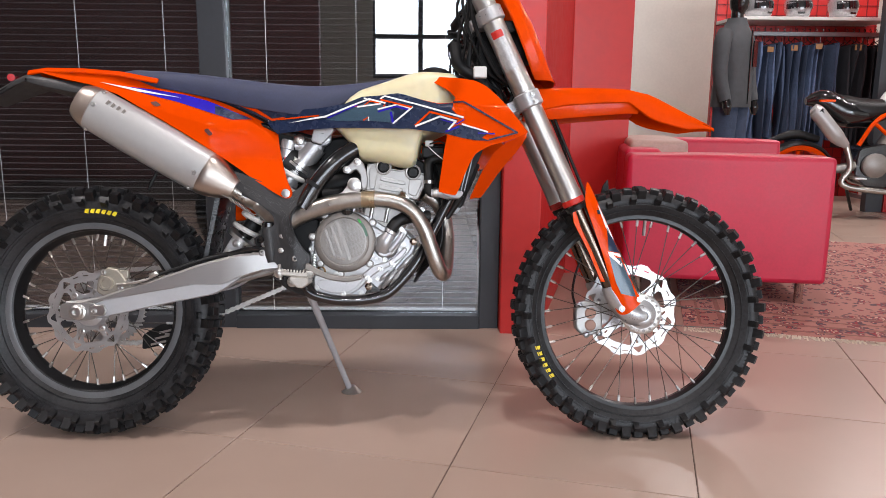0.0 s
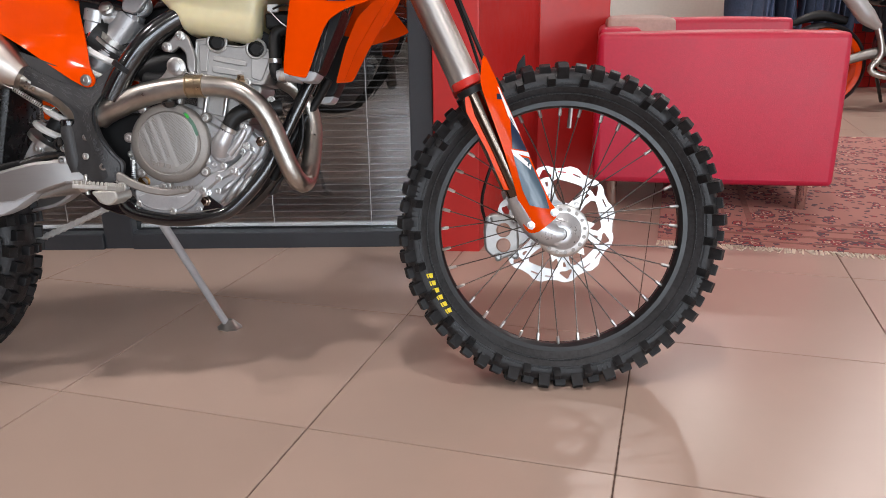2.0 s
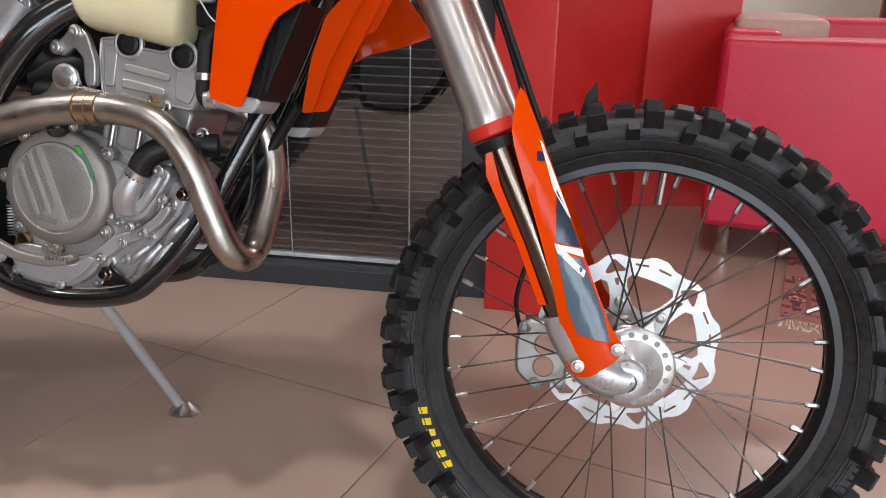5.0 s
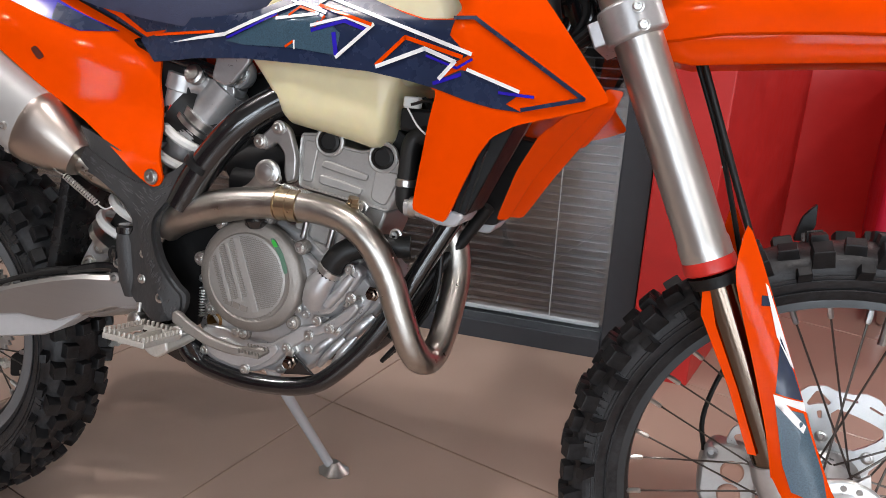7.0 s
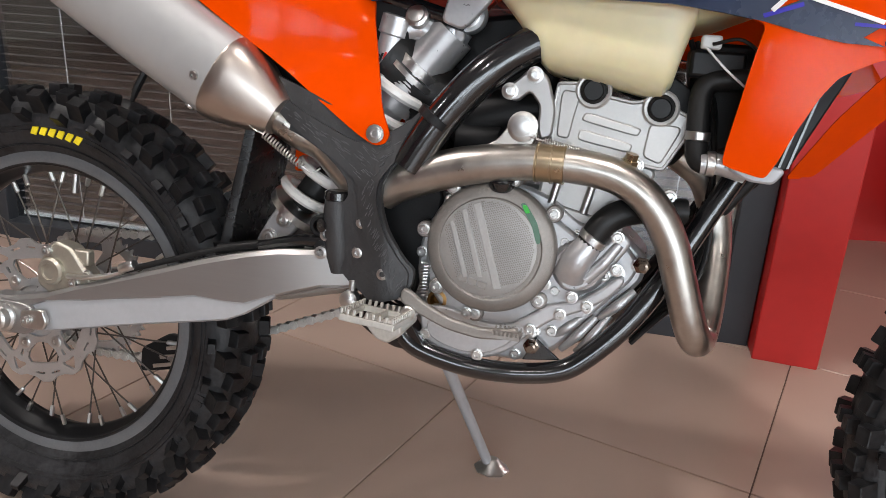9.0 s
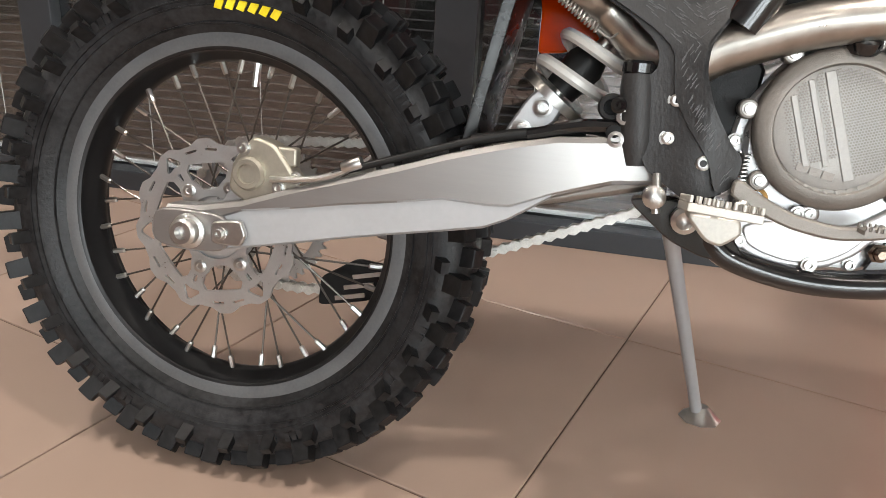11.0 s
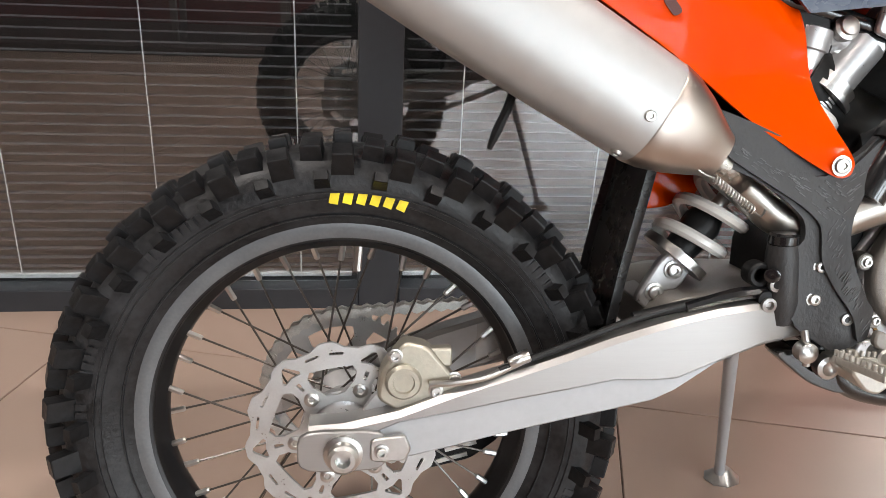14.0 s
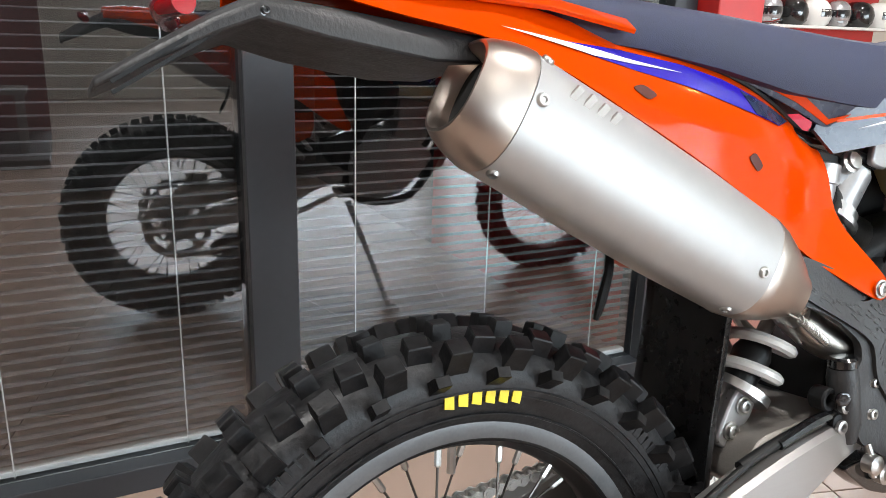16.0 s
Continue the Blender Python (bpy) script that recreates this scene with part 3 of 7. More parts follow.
def tyre_bm(c, rad, rim_r, half, height):
    """The carcass of a tyre, without its tread blocks."""
    bm = bmesh.new()
    rc = rad - height
    side = [(rim_r - 0.004, half * 0.50), (rim_r + 0.003, half * 0.60), (rim_r + 0.007, half * 0.64), (rim_r + (rc - rim_r) * 0.3, half * 0.86), (rim_r + (rc - rim_r) * 0.55, half * 0.95), (rim_r + (rc - rim_r) * 0.78, half * 0.86), (rim_r + (rc - rim_r) * 0.93, half * 0.6), (rc, half * 0.22)]
    prof = [(r, -y) for r, y in side] + [(r, y) for r, y in side[::-1]] + [(rim_r - 0.012, half * 0.4), (rim_r - 0.012, -half * 0.4)]
    lathe(bm, prof, c, (0, 1, 0), 120, closed=True)
    for s in (-1, 1):
        for f_, w in ((0.13, 0.72), (0.36, 0.885), (0.44, 0.92)):
            r0 = rim_r + (rc - rim_r) * f_
            lathe(bm, [(r0 - 0.0012, s * half * w * 0.97), (r0 - 0.0006, s * (half * w + 0.0012)), (r0 + 0.0006, s * (half * w + 0.0014)), (r0 + 0.0014, s * half * w * 0.98)], c, (0, 1, 0), 120, closed=True)
    random.seed(int(rad * 1e4))
    for a0, n_ in ((1.9, 12), (3.6, 9), (4.7, 14), (0.8, 8), (2.7, 7), (5.5, 10)):
        for k in range(n_):
            if random.random() < 0.2:
                continue
            m = Matrix.Translation(c) @ Matrix.Rotation(a0 + k * 0.034, 4, "Y") @ Matrix.Translation((0, -half * 0.945, rim_r + (rc - rim_r) * 0.58)) @ Matrix.Rotation(0.12, 4, "X")
            add_box(bm, -0.0035, 0.0035, -0.0012, 0.002, -0.006, 0.006, m)
    return bm


def tread_blocks(c, rad, rim_r, half, height, count, wheel):
    """Each tread block is an object; blocks of a kind share one mesh."""
    rc = rad - height
    rs = rim_r + (rc - rim_r) * 0.80
    kinds = {}
    for s in (-1, 1):
        kinds[s, 0] = (s * half * 0.80, rs - 0.004, rs + height * 1.55, 0.0125, 0.0105, 0.0, -s * 0.62)
        kinds[s, 1] = (s * half * 0.26, rc - 0.003, rad, 0.0105, half * 0.17, 0.0, -s * 0.1)
        kinds[s, 2] = (s * half * 0.60, rc - 0.011, rad - 0.006, 0.0125, half * 0.19, s * 0.12, -s * 0.42)
        kinds[s, 3] = (s * half * 0.93, rs - 0.020, rs + 0.001, 0.0085, 0.006, 0.0, -s * 1.05)
    meshes = {}
    for key, (y, r0, r1, lx, ly, tw, le) in kinds.items():
        bm = bmesh.new()
        knob(bm, 0, y, r0, r1, lx, ly, Vector((0, 0, 0)), tw, le)
        bmesh.ops.recalc_face_normals(bm, faces=bm.faces)
        me = bpy.data.meshes.new("tread_block")
        bm.to_mesh(me)
        bm.free()
        me.materials.append(RUBBER)
        meshes[key] = me
    for k in range(count):
        for s in (-1, 1):
            for q in ((0, 1) if k % 2 == 0 else (2, 3)):
                ob = new("tread_block", meshes[s, q])
                ob.parent = wheel
                ob.matrix_basis = Matrix.Translation(c) @ Matrix.Rotation(2 * math.pi * k / count + random.uniform(-0.004, 0.004) + 0.03 * (q == 3), 4, "Y")


def rim_bm(r, half, deep=1.0):
    """Rim section: flange outside, coloured lighter to look lit, black well inside."""
    bm = bmesh.new()
    prof = [(r, -half), (r + 0.006, -half + 0.001), (r + 0.006, -half + 0.004), (r - 0.006, -half + 0.006), (r - 0.014, -half * 0.4), (r - 0.016, 0), (r - 0.014, half * 0.4), (r - 0.006, half - 0.006), (r + 0.006, half - 0.004), (r + 0.006, half - 0.001), (r, half), (r - 0.016, half), (r - 0.02 * deep, half - 0.003), (r - 0.022 * deep, half * 0.6), (r - 0.03 * deep, half * 0.35), (r - 0.033 * deep, 0), (r - 0.03 * deep, -half * 0.35), (r - 0.022 * deep, -half * 0.6), (r - 0.02 * deep, -half + 0.003), (r - 0.016, -half)]
    return bm, prof


def build_wheel(name, c, rad, rim_r, half_t, half_r, knob_h, count, flange_r, flange_y, label):
    deep = 0.62 if c.x > 0 else 1.0
    bm, prof = rim_bm(rim_r, half_r, deep)
    lathe(bm, prof, c, (0, 1, 0), 120, closed=True)
    for f in bm.faces:
        q = f.calc_center_median() - c
        d = math.hypot(q.x, q.z)
        # flange faces get the grey that stands in for light on them
        f.material_index = 1 if d > rim_r - 0.0105 and abs(q.y) > half_r - 0.004 else 0
    wheel = part(name, bm, [RIMBLACK, RIMLIT if c.x < 0 else RIMFAINT], bike, label)
    part("tyre", tyre_bm(c, rad, rim_r, half_t, knob_h), SIDEWALL, wheel, "black knobbly off-road tyre")
    tread_blocks(c, rad, rim_r, half_t, knob_h, count, wheel)
    # spokes share four meshes; 36 to a wheel
    meshes = {}
    for k in range(36):
        s = 1 if k % 2 else -1
        d = 1 if (k // 2) % 2 else -1
        a = 2 * math.pi * k / 36
        key = (s, d)
        if key not in meshes:
            bm = bmesh.new()
            p0 = Vector((flange_r * math.sin(d * 1.15), s * flange_y, flange_r * math.cos(d * 1.15)))
            p1 = Vector((0, s * 0.006, rim_r - 0.030 * deep))
            u = (p1 - p0).normalized()
            tube(bm, [p0, p0 + (p1 - p0) * 0.5, p1], 0.0014, 6, n=1)
            tube(bm, [p1 - u * 0.019, p1 - u * 0.017, p1 - u * 0.002, p1], [0.0028, 0.0038, 0.0038, 0.003], 6, mi=1, n=1)
            me = bpy.data.meshes.new("spoke")
            bm.to_mesh(me)
            bm.free()
            me.materials.append(SPOKEM)
            me.materials.append(STEEL)
            meshes[key] = me
        ob = new("spoke", meshes[key])
        ob.parent = wheel
        ob.matrix_basis = Matrix.Translation(c) @ Matrix.Rotation(a, 4, "Y")
    # valve stem
    part("valve", tube_bm([c + Vector((math.sin(0.09) * (rim_r - 0.03 * deep), 0, math.cos(0.09) * (rim_r - 0.03 * deep))), c + Vector((math.sin(0.09) * (rim_r - 0.062), 0, math.cos(0.09) * (rim_r - 0.062)))], 0.0048, 8, n=1), STEEL, wheel)
    return wheel


def pierced_plate(outline, holes, y0, y1):
    """A flat plate with holes, from loops of (x, z)."""
    bm = bmesh.new()
    for loop_ in [outline] + holes:
        vs = [bm.verts.new((x, y0, z)) for x, z in loop_]
        for i in range(len(vs)):
            bm.edges.new((vs[i], vs[(i + 1) % len(vs)]))
    bmesh.ops.triangle_fill(bm, use_beauty=True, use_dissolve=False, edges=bm.edges[:])
    out = bmesh.ops.extrude_face_region(bm, geom=bm.faces[:])
    bmesh.ops.translate(bm, verts=[v for v in out["geom"] if isinstance(v, bmesh.types.BMVert)], vec=(0, y1 - y0, 0))
    return bm


def brake_disc(c, y, r_in, r_out, hub_r, turn, wheel):
    """A scalloped disc: lobed rim, six arms with rounded windows, wedge holes over the arms and slots between."""
    P = lambda r, a: (c.x + r * math.sin(a), c.z + r * math.cos(a))
    outline = []
    for i in range(240):
        a = 2 * math.pi * i / 240
        w = math.cos(12 * (a - turn))
        outline.append(P(r_out + 0.0042 * max(-0.75, min(0.85, 1.25 * w)), a))
    holes = [[P(hub_r, 2 * math.pi * i / 40) for i in range(40)]]
    w_ = r_out - r_in
    for k in range(6):
        a = turn + 2 * math.pi * k / 6
        # window between two arms
        b = a + math.pi / 6
        win = [P(r_in - 0.003 * math.cos(5 * d), b + d) for d in (-0.30, -0.2, -0.1, 0, 0.1, 0.2, 0.30)]
        win += [P(r_in - 0.007, b + 0.375), P(r_in - 0.018, b + 0.37), P(hub_r + 0.5 * (r_in - hub_r), b + 0.33), P(hub_r + 0.26 * (r_in - hub_r), b + 0.22), P(hub_r + 0.18 * (r_in - hub_r), b), P(hub_r + 0.26 * (r_in - hub_r), b - 0.22), P(hub_r + 0.5 * (r_in - hub_r), b - 0.33), P(r_in - 0.018, b - 0.37), P(r_in - 0.007, b - 0.375)]
        holes.append(win)
        holes.append(rounded([P(r_out - 0.0035, a + 0.02), P(r_in + 0.3 * w_, a + 0.135), P(r_in + 0.16 * w_, a + 0.12), P(r_in + 0.22 * w_, a), P(r_in + 0.16 * w_, a - 0.12), P(r_in + 0.3 * w_, a - 0.135), P(r_out - 0.0035, a - 0.02)], 0.2, 2))
        holes.append(rounded([P(r_in - 0.004, a + 0.035), P(r_in - 0.015, a + 0.025), P(r_in - 0.015, a - 0.025), P(r_in - 0.004, a - 0.035)], 0.25, 2))
        for o, tilt in ((0.33, 0.25), (0.62, -0.15)):
            q = a + o
            rm = r_in + 0.58 * w_
            holes.append([P(rm + dr + tilt * 0.09 * da * rm, q + da) for da, dr in ((-0.075, -0.0016), (0.075, -0.0016), (0.085, 0.0), (0.075, 0.0016), (-0.075, 0.0016), (-0.085, 0.0))])
    disc = part("brake_disc", pierced_plate(outline, holes, y - 0.002, y + 0.002), DISCM, wheel, "scalloped steel brake disc", smooth=False)
    for k in range(6):
        a = turn + 2 * math.pi * k / 6
        x, z = P(hub_r + 0.36 * (r_in - hub_r), a)
        part("disc_bolt", lathe_bm([(0.0085, 0), (0.0085, 0.0015), (0.0062, 0.0028), (0.004, 0.0028), (0.003, 0.0015)], (x, y - 0.002, z), (0, -1, 0), 16), STEEL, disc)
    return disc


def ring_print(bm, c, r, a0, a1, y, count, w, hgt, lean=0.0):
    """A row of slanted bars, printed lettering of that size, on a tyre wall."""
    for k in range(count):
        a = a0 + (a1 - a0) * (k + 0.5) / count
        m = Matrix.Translation(c) @ Matrix.Rotation(a, 4, "Y") @ Matrix.Translation((0, y, r)) @ Matrix.Rotation(lean, 4, "X")
        add_box(bm, -w * 0.4, w * 0.4, -0.0008, 0.0008, -hgt / 2, hgt / 2, m @ Matrix.Rotation(0.2, 4, "Y"))


# rear wheel
rw = build_wheel("rear_wheel", RC, RR, 0.239, 0.058, 0.033, 0.014, 60, 0.034, 0.034, "black spoked rear wheel")
part("hub", lathe_bm([(0.018, -0.07), (0.03, -0.066), (0.05, -0.060), (0.05, -0.05), (0.024, -0.044), (0.04, -0.036), (0.04, -0.03), (0.024, -0.02), (0.024, 0.02), (0.04, 0.03), (0.04, 0.036), (0.03, 0.05), (0.045, 0.06), (0.02, 0.07)], RC), ALU, rw)
brake_disc(RC, -0.064, 0.084, 0.108, 0.04, 0.35, rw)
bm = bmesh.new()
ring_print(bm, RC, 0.272, -0.06, 0.27, -0.0535, 6, 0.0125, 0.014, -0.25)
part("tyre_lettering", bm, YELLOW, rw, "yellow printed bars on the tyre wall", smooth=False)
# sprocket and chain on the far side
bm = bmesh.new()
T = 50
out = []
for k in range(T):
    for f_, rr in ((0.0, 0.099), (0.35, 0.099), (0.5, 0.106), (0.65, 0.106)):
        a = 2 * math.pi * (k + f_) / T
        out.append((rr * math.sin(a), rr * math.cos(a)))
N = len(out)
va = [[bm.verts.new((RC.x + x, y, RC.z + z)) for x, z in out] for y in (0.066, 0.071)]
vb = [[bm.verts.new((RC.x + x * 0.085 / math.hypot(x, z), y, RC.z + z * 0.085 / math.hypot(x, z))) for x, z in out] for y in (0.066, 0.071)]
for i in range(N):
    n = (i + 1) % N
    bm.faces.new((va[0][i], va[0][n], va[1][n], va[1][i]))
    bm.faces.new((vb[0][i], vb[1][i], vb[1][n], vb[0][n]))
    bm.faces.new((va[0][i], vb[0][i], vb[0][n], va[0][n]))
    bm.faces.new((va[1][i], va[1][n], vb[1][n], vb[1][i]))
part("sprocket", bm, DISCM, rw, "steel rear sprocket with cut-outs", smooth=False)
for k in range(6):
    a = 2 * math.pi * k / 6 + 0.3
    d, n = Vector((math.sin(a), 0, math.cos(a))), Vector((math.cos(a), 0, -math.sin(a)))
    pts = [RC + d * 0.03 + n * 0.02, RC + d * 0.07 + n * 0.008, RC + d * 0.088 + n * 0.016, RC + d * 0.088 - n * 0.016, RC + d * 0.07 - n * 0.008, RC + d * 0.03 - n * 0.02]
    part("sprocket_arm", plate_bm([(p.x, p.z) for p in pts], 0.067, 0.070), DISCM, rw, smooth=False)

FSP = Vector((-0.185, 0, 0.452))


def chain_path():
    pts, rr, rf = [], 0.103, 0.03
    for k in range(21):
        a = math.pi + math.pi * k / 20
        pts.append((RC.x + rr * math.sin(a + 0.18), RC.z + rr * -math.cos(a + 0.18)))
    pts += [(-0.66, 0.236), (-0.58, 0.258), (-0.5, 0.288), (-0.42, 0.321), (-0.335, 0.357), (-0.256, 0.391)]
    for k in range(9):
        a = math.pi * k / 8
        pts.append((FSP.x + rf * math.sin(a), FSP.z - rf * math.cos(a)))
    return pts


loop = chain_path()
loop.append(loop[0])
lens_ = [0.0]
for p, q in zip(loop, loop[1:]):
    lens_.append(lens_[-1] + math.dist(p, q))
bm = bmesh.new()
count = int(lens_[-1] / 0.01588)
for k in range(count):
    ends = []
    for e in (0, 1):
        s = ((k + e) / count * lens_[-1]) % lens_[-1]
        i = max(j for j in range(len(lens_) - 1) if lens_[j] <= s)
        f = (s - lens_[i]) / (lens_[i + 1] - lens_[i])
        ends.append(Vector((loop[i][0] + (loop[i + 1][0] - loop[i][0]) * f, 0, loop[i][1] + (loop[i + 1][1] - loop[i][1]) * f)))
    u = (ends[1] - ends[0]).normalized()
    w = Vector((-u.z, 0, u.x))
    ring = []
    for cpt, sg in ((ends[0], -1), (ends[1], 1)):
        for t_ in (-1, -0.5, 0, 0.5, 1):
            a = t_ * math.pi / 2
            ring.append(cpt + (u * math.cos(a) * sg + w * math.sin(a) * sg) * 0.0072)
        ring.append((ends[0] + ends[1]) / 2 + w * sg * 0.0038)
    o = 0.0065 if k % 2 else 0.0085
    for y in (-o, o):
        plate(bm, [(p.x, p.z) for p in ring], 0.0685 + y - 0.0009, 0.0685 + y + 0.0009)
    lathe(bm, [(0.004, -0.0105), (0.004, 0.0105)], ends[0] + Vector((0, 0.0685, 0)), (0, 1, 0), 8)
part("chain", bm, CHAINM, bike, "steel drive chain", smooth=False)

# front wheel
fw = build_wheel("front_wheel", FC, FR, 0.276, 0.051, 0.024, 0.0125, 58, 0.03, 0.032, "black spoked front wheel")
part("hub", lathe_bm([(0.016, -0.075), (0.022, -0.07), (0.036, -0.062), (0.05, -0.056), (0.052, -0.05), (0.045, -0.046), (0.03, -0.042), (0.036, -0.036), (0.036, -0.03), (0.022, -0.02), (0.022, 0.02), (0.036, 0.03), (0.036, 0.04), (0.045, 0.05), (0.045, 0.056), (0.016, 0.06)], FC), ALU, fw)
part("hub_flange", lathe_bm([(0.03, -0.056), (0.034, -0.0605), (0.052, -0.0605), (0.0555, -0.058), (0.0555, -0.054), (0.046, -0.052)], FC, (0, 1, 0), 48), STEEL, fw)
# flange holes drawn as discs, their shade given by a darker metal
for k in range(16):
    q = 2 * math.pi * (k + 0.3) / 16
    part("pocket_shade", lathe_bm([(0.0042, 0), (0.0042, 0.0012), (0.0005, 0.0012)], (FC.x + 0.0455 * math.cos(q), -0.0602, FC.z + 0.0455 * math.sin(q)), (0, -1, 0), 10), ALUD, fw)
for k in range(6):
    q = 2 * math.pi * (k + 0.2) / 6
    part("hub_lug", plate_bm([(FC.x + rr * math.cos(q + dq), FC.z + rr * math.sin(q + dq)) for rr, dq in ((0.052, -0.22), (0.07, 0.0), (0.052, 0.22))], -0.058, -0.052), STEEL, fw, bevel=0.001)
brake_disc(FC, 0.062, 0.103, 0.130, 0.04, -0.22, fw)
bm = bmesh.new()
ring_print(bm, FC, 0.296, radians(233), radians(253), -0.0453, 6, 0.0125, 0.013)
part("tyre_lettering", bm, YELLOW, fw, "yellow printed bars on the tyre wall", smooth=False)

# ---- swing arm ----
SW = [(-0.778, 0.371, 0.318, 0.345), (-0.74, 0.373, 0.317, 0.35), (-0.68, 0.386, 0.329, 0.375), (-0.62, 0.408, 0.342, 0.385), (-0.565, 0.425, 0.355, 0.396), (-0.494, 0.448, 0.37, 0.408), (-0.443, 0.466, 0.38, 0.4175), (-0.396, 0.48, 0.39, 0.4165), (-0.37, 0.487, 0.402, 0.418), (-0.326, 0.497, 0.432, 0.4365), (-0.266, 0.502, 0.452, 0.456), (-0.205, 0.503, 0.458, 0.461)]
for s in (-1, 1):
    bm = bmesh.new()
    rings = []
    for x, zt, zb, zc in SW:
        inner = 0.078 if x < -0.4 else 0.078 - 0.03 * min(1, (x + 0.4) / 0.15)
        outer = 0.118 if x < -0.3 else 0.118 - 0.022 * min(1, (x + 0.3) / 0.1)
        e = 0.006
        rings.append([(x, s * q, z) for q, z in ((inner, zb + e), (inner + e, zb), (outer - 0.006, zb), (outer - 0.002, zb + 0.003), (outer - 0.0025, zc - 0.001), (outer, zc + 0.0015), (outer, zt - e), (outer - e, zt), (inner + e, zt), (inner, zt - e))])
    skin(bm, rings)
    for f in bm.faces:
        cm = f.calc_center_median()
        k = min(SW, key=lambda q: abs(q[0] - cm.x))
        f.material_index = 1 if cm.z < k[3] + 0.001 else 0
    arm = part("swing_arm", bm, [BRUSH, MATTEALU], bike, "brushed aluminium swing arm", bevel=0.002)
    if s < 0:
        SWN = arm
# axle block and nut
bm = plate_bm(rounded([(-0.79, 0.369), (-0.70, 0.369), (-0.69, 0.345), (-0.70, 0.322), (-0.79, 0.322)], 0.3), -0.1245, -0.1155)
part("axle_block", bm, BRUSH, SWN, bevel=0.002)
part("axle_nut", lathe_bm([(0.019, 0), (0.021, 0.004), (0.021, 0.006), (0.0165, 0.008), (0.0165, 0.018), (0.013, 0.021), (0.008, 0.021), (0.007, 0.012)], (RC.x, -0.1240, 0.345), (0, -1, 0), 24), STEEL, SWN)
part("adjuster", plate_bm(rounded([(-0.712, 0.36), (-0.675, 0.365), (-0.668, 0.348), (-0.675, 0.334), (-0.712, 0.334)], 0.2), -0.1285, -0.121), STEEL, SWN, bevel=0.002)
bolts("bolt", [(-0.70, -0.128, 0.347)], SWN, 0.006, 0.008)
part("hose_guard", tube_bm([(-0.36, -0.1, 0.495), (-0.3, -0.1, 0.51), (-0.24, -0.098, 0.512)], [0.006, 0.008, 0.006], 8), BLACKG, SWN)
for bx_, bz_ in ((-0.268, 0.5), (-0.262, 0.524)):
    part("arm_boss", lathe_bm([(0.007, 0), (0.0085, 0.002), (0.0085, 0.008), (0.005, 0.009), (0.0045, 0.004)], (bx_, -0.105, bz_), (0, -1, 0), 16), BRUSH, SWN)
# chain guide on the far side
bm = plate_bm(rounded([(-0.645, 0.218), (-0.643, 0.26), (-0.591, 0.293), (-0.528, 0.288), (-0.535, 0.262), (-0.571, 0.235)], 0.15), 0.055, 0.063)
part("chain_guide", bm, BLACKP, bike, bevel=0.002)
bm = bmesh.new()
for k in range(3):
    m = pose(-0.598 + 0.012 * k, 0.0535, 0.238 + 0.017 * k, 0, -14, 0)
    add_box(bm, -0.022, 0.022, -0.001, 0.002, -0.003, 0.003, m)
part("guide_slot", bm, STEEL, bike, smooth=False)
# rear caliper, carrier and hose
bm = plate_bm(rounded([(-0.705, 0.395), (-0.70, 0.43), (-0.675, 0.462), (-0.648, 0.455), (-0.628, 0.43), (-0.61, 0.405), (-0.63, 0.385), (-0.67, 0.375)], 0.25), -0.105, -0.076)
cal = part("rear_caliper", bm, GOLDCAL, bike, "cast aluminium rear brake caliper", bevel=0.004)
part("piston_cap", lathe_bm([(0.019, 0), (0.02, 0.008), (0.017, 0.012), (0.012, 0.012), (0.011, 0.009)], (-0.676, -0.103, 0.418), (0, -1, 0), 24), GOLDCAL, cal)
part("carrier", plate_bm(rounded([(-0.73, 0.36), (-0.705, 0.40), (-0.66, 0.395), (-0.60, 0.41), (-0.61, 0.385), (-0.68, 0.36)], 0.2), -0.092, -0.082), ALU, cal, bevel=0.002)
part("pad_block", box(-0.652, -0.622, -0.1, -0.085, 0.43, 0.452), GOLDCAL, cal, bevel=0.003)
bolts("bolt", [(-0.685, -0.105, 0.447), (-0.64, -0.105, 0.405), (-0.62, -0.102, 0.418)], cal, 0.006, 0.007)
part("banjo", tube_bm([(-0.648, -0.11, 0.415), (-0.62, -0.115, 0.418), (-0.585, -0.115, 0.424), (-0.555, -0.112, 0.436)], 0.004, 8), STEEL, cal)
part("brake_hose", tube_bm([(-0.572, -0.113, 0.43), (-0.5, -0.108, 0.455), (-0.4, -0.1, 0.488), (-0.3, -0.095, 0.506), (-0.24, -0.09, 0.495)], 0.0042, 10), HOSE, bike)
part("hose_clip", lathe_bm([(0.0065, -0.012), (0.0075, -0.01), (0.0075, 0.01), (0.0065, 0.012)], (-0.55, -0.1115, 0.442), (1, 0, 0.45), 12), STEEL, bike)
part("hose_guide", tube_bm([(-0.42, -0.098, 0.483), (-0.37, -0.096, 0.494), (-0.30, -0.094, 0.506)], 0.0065, 10), BLACKP, bike)

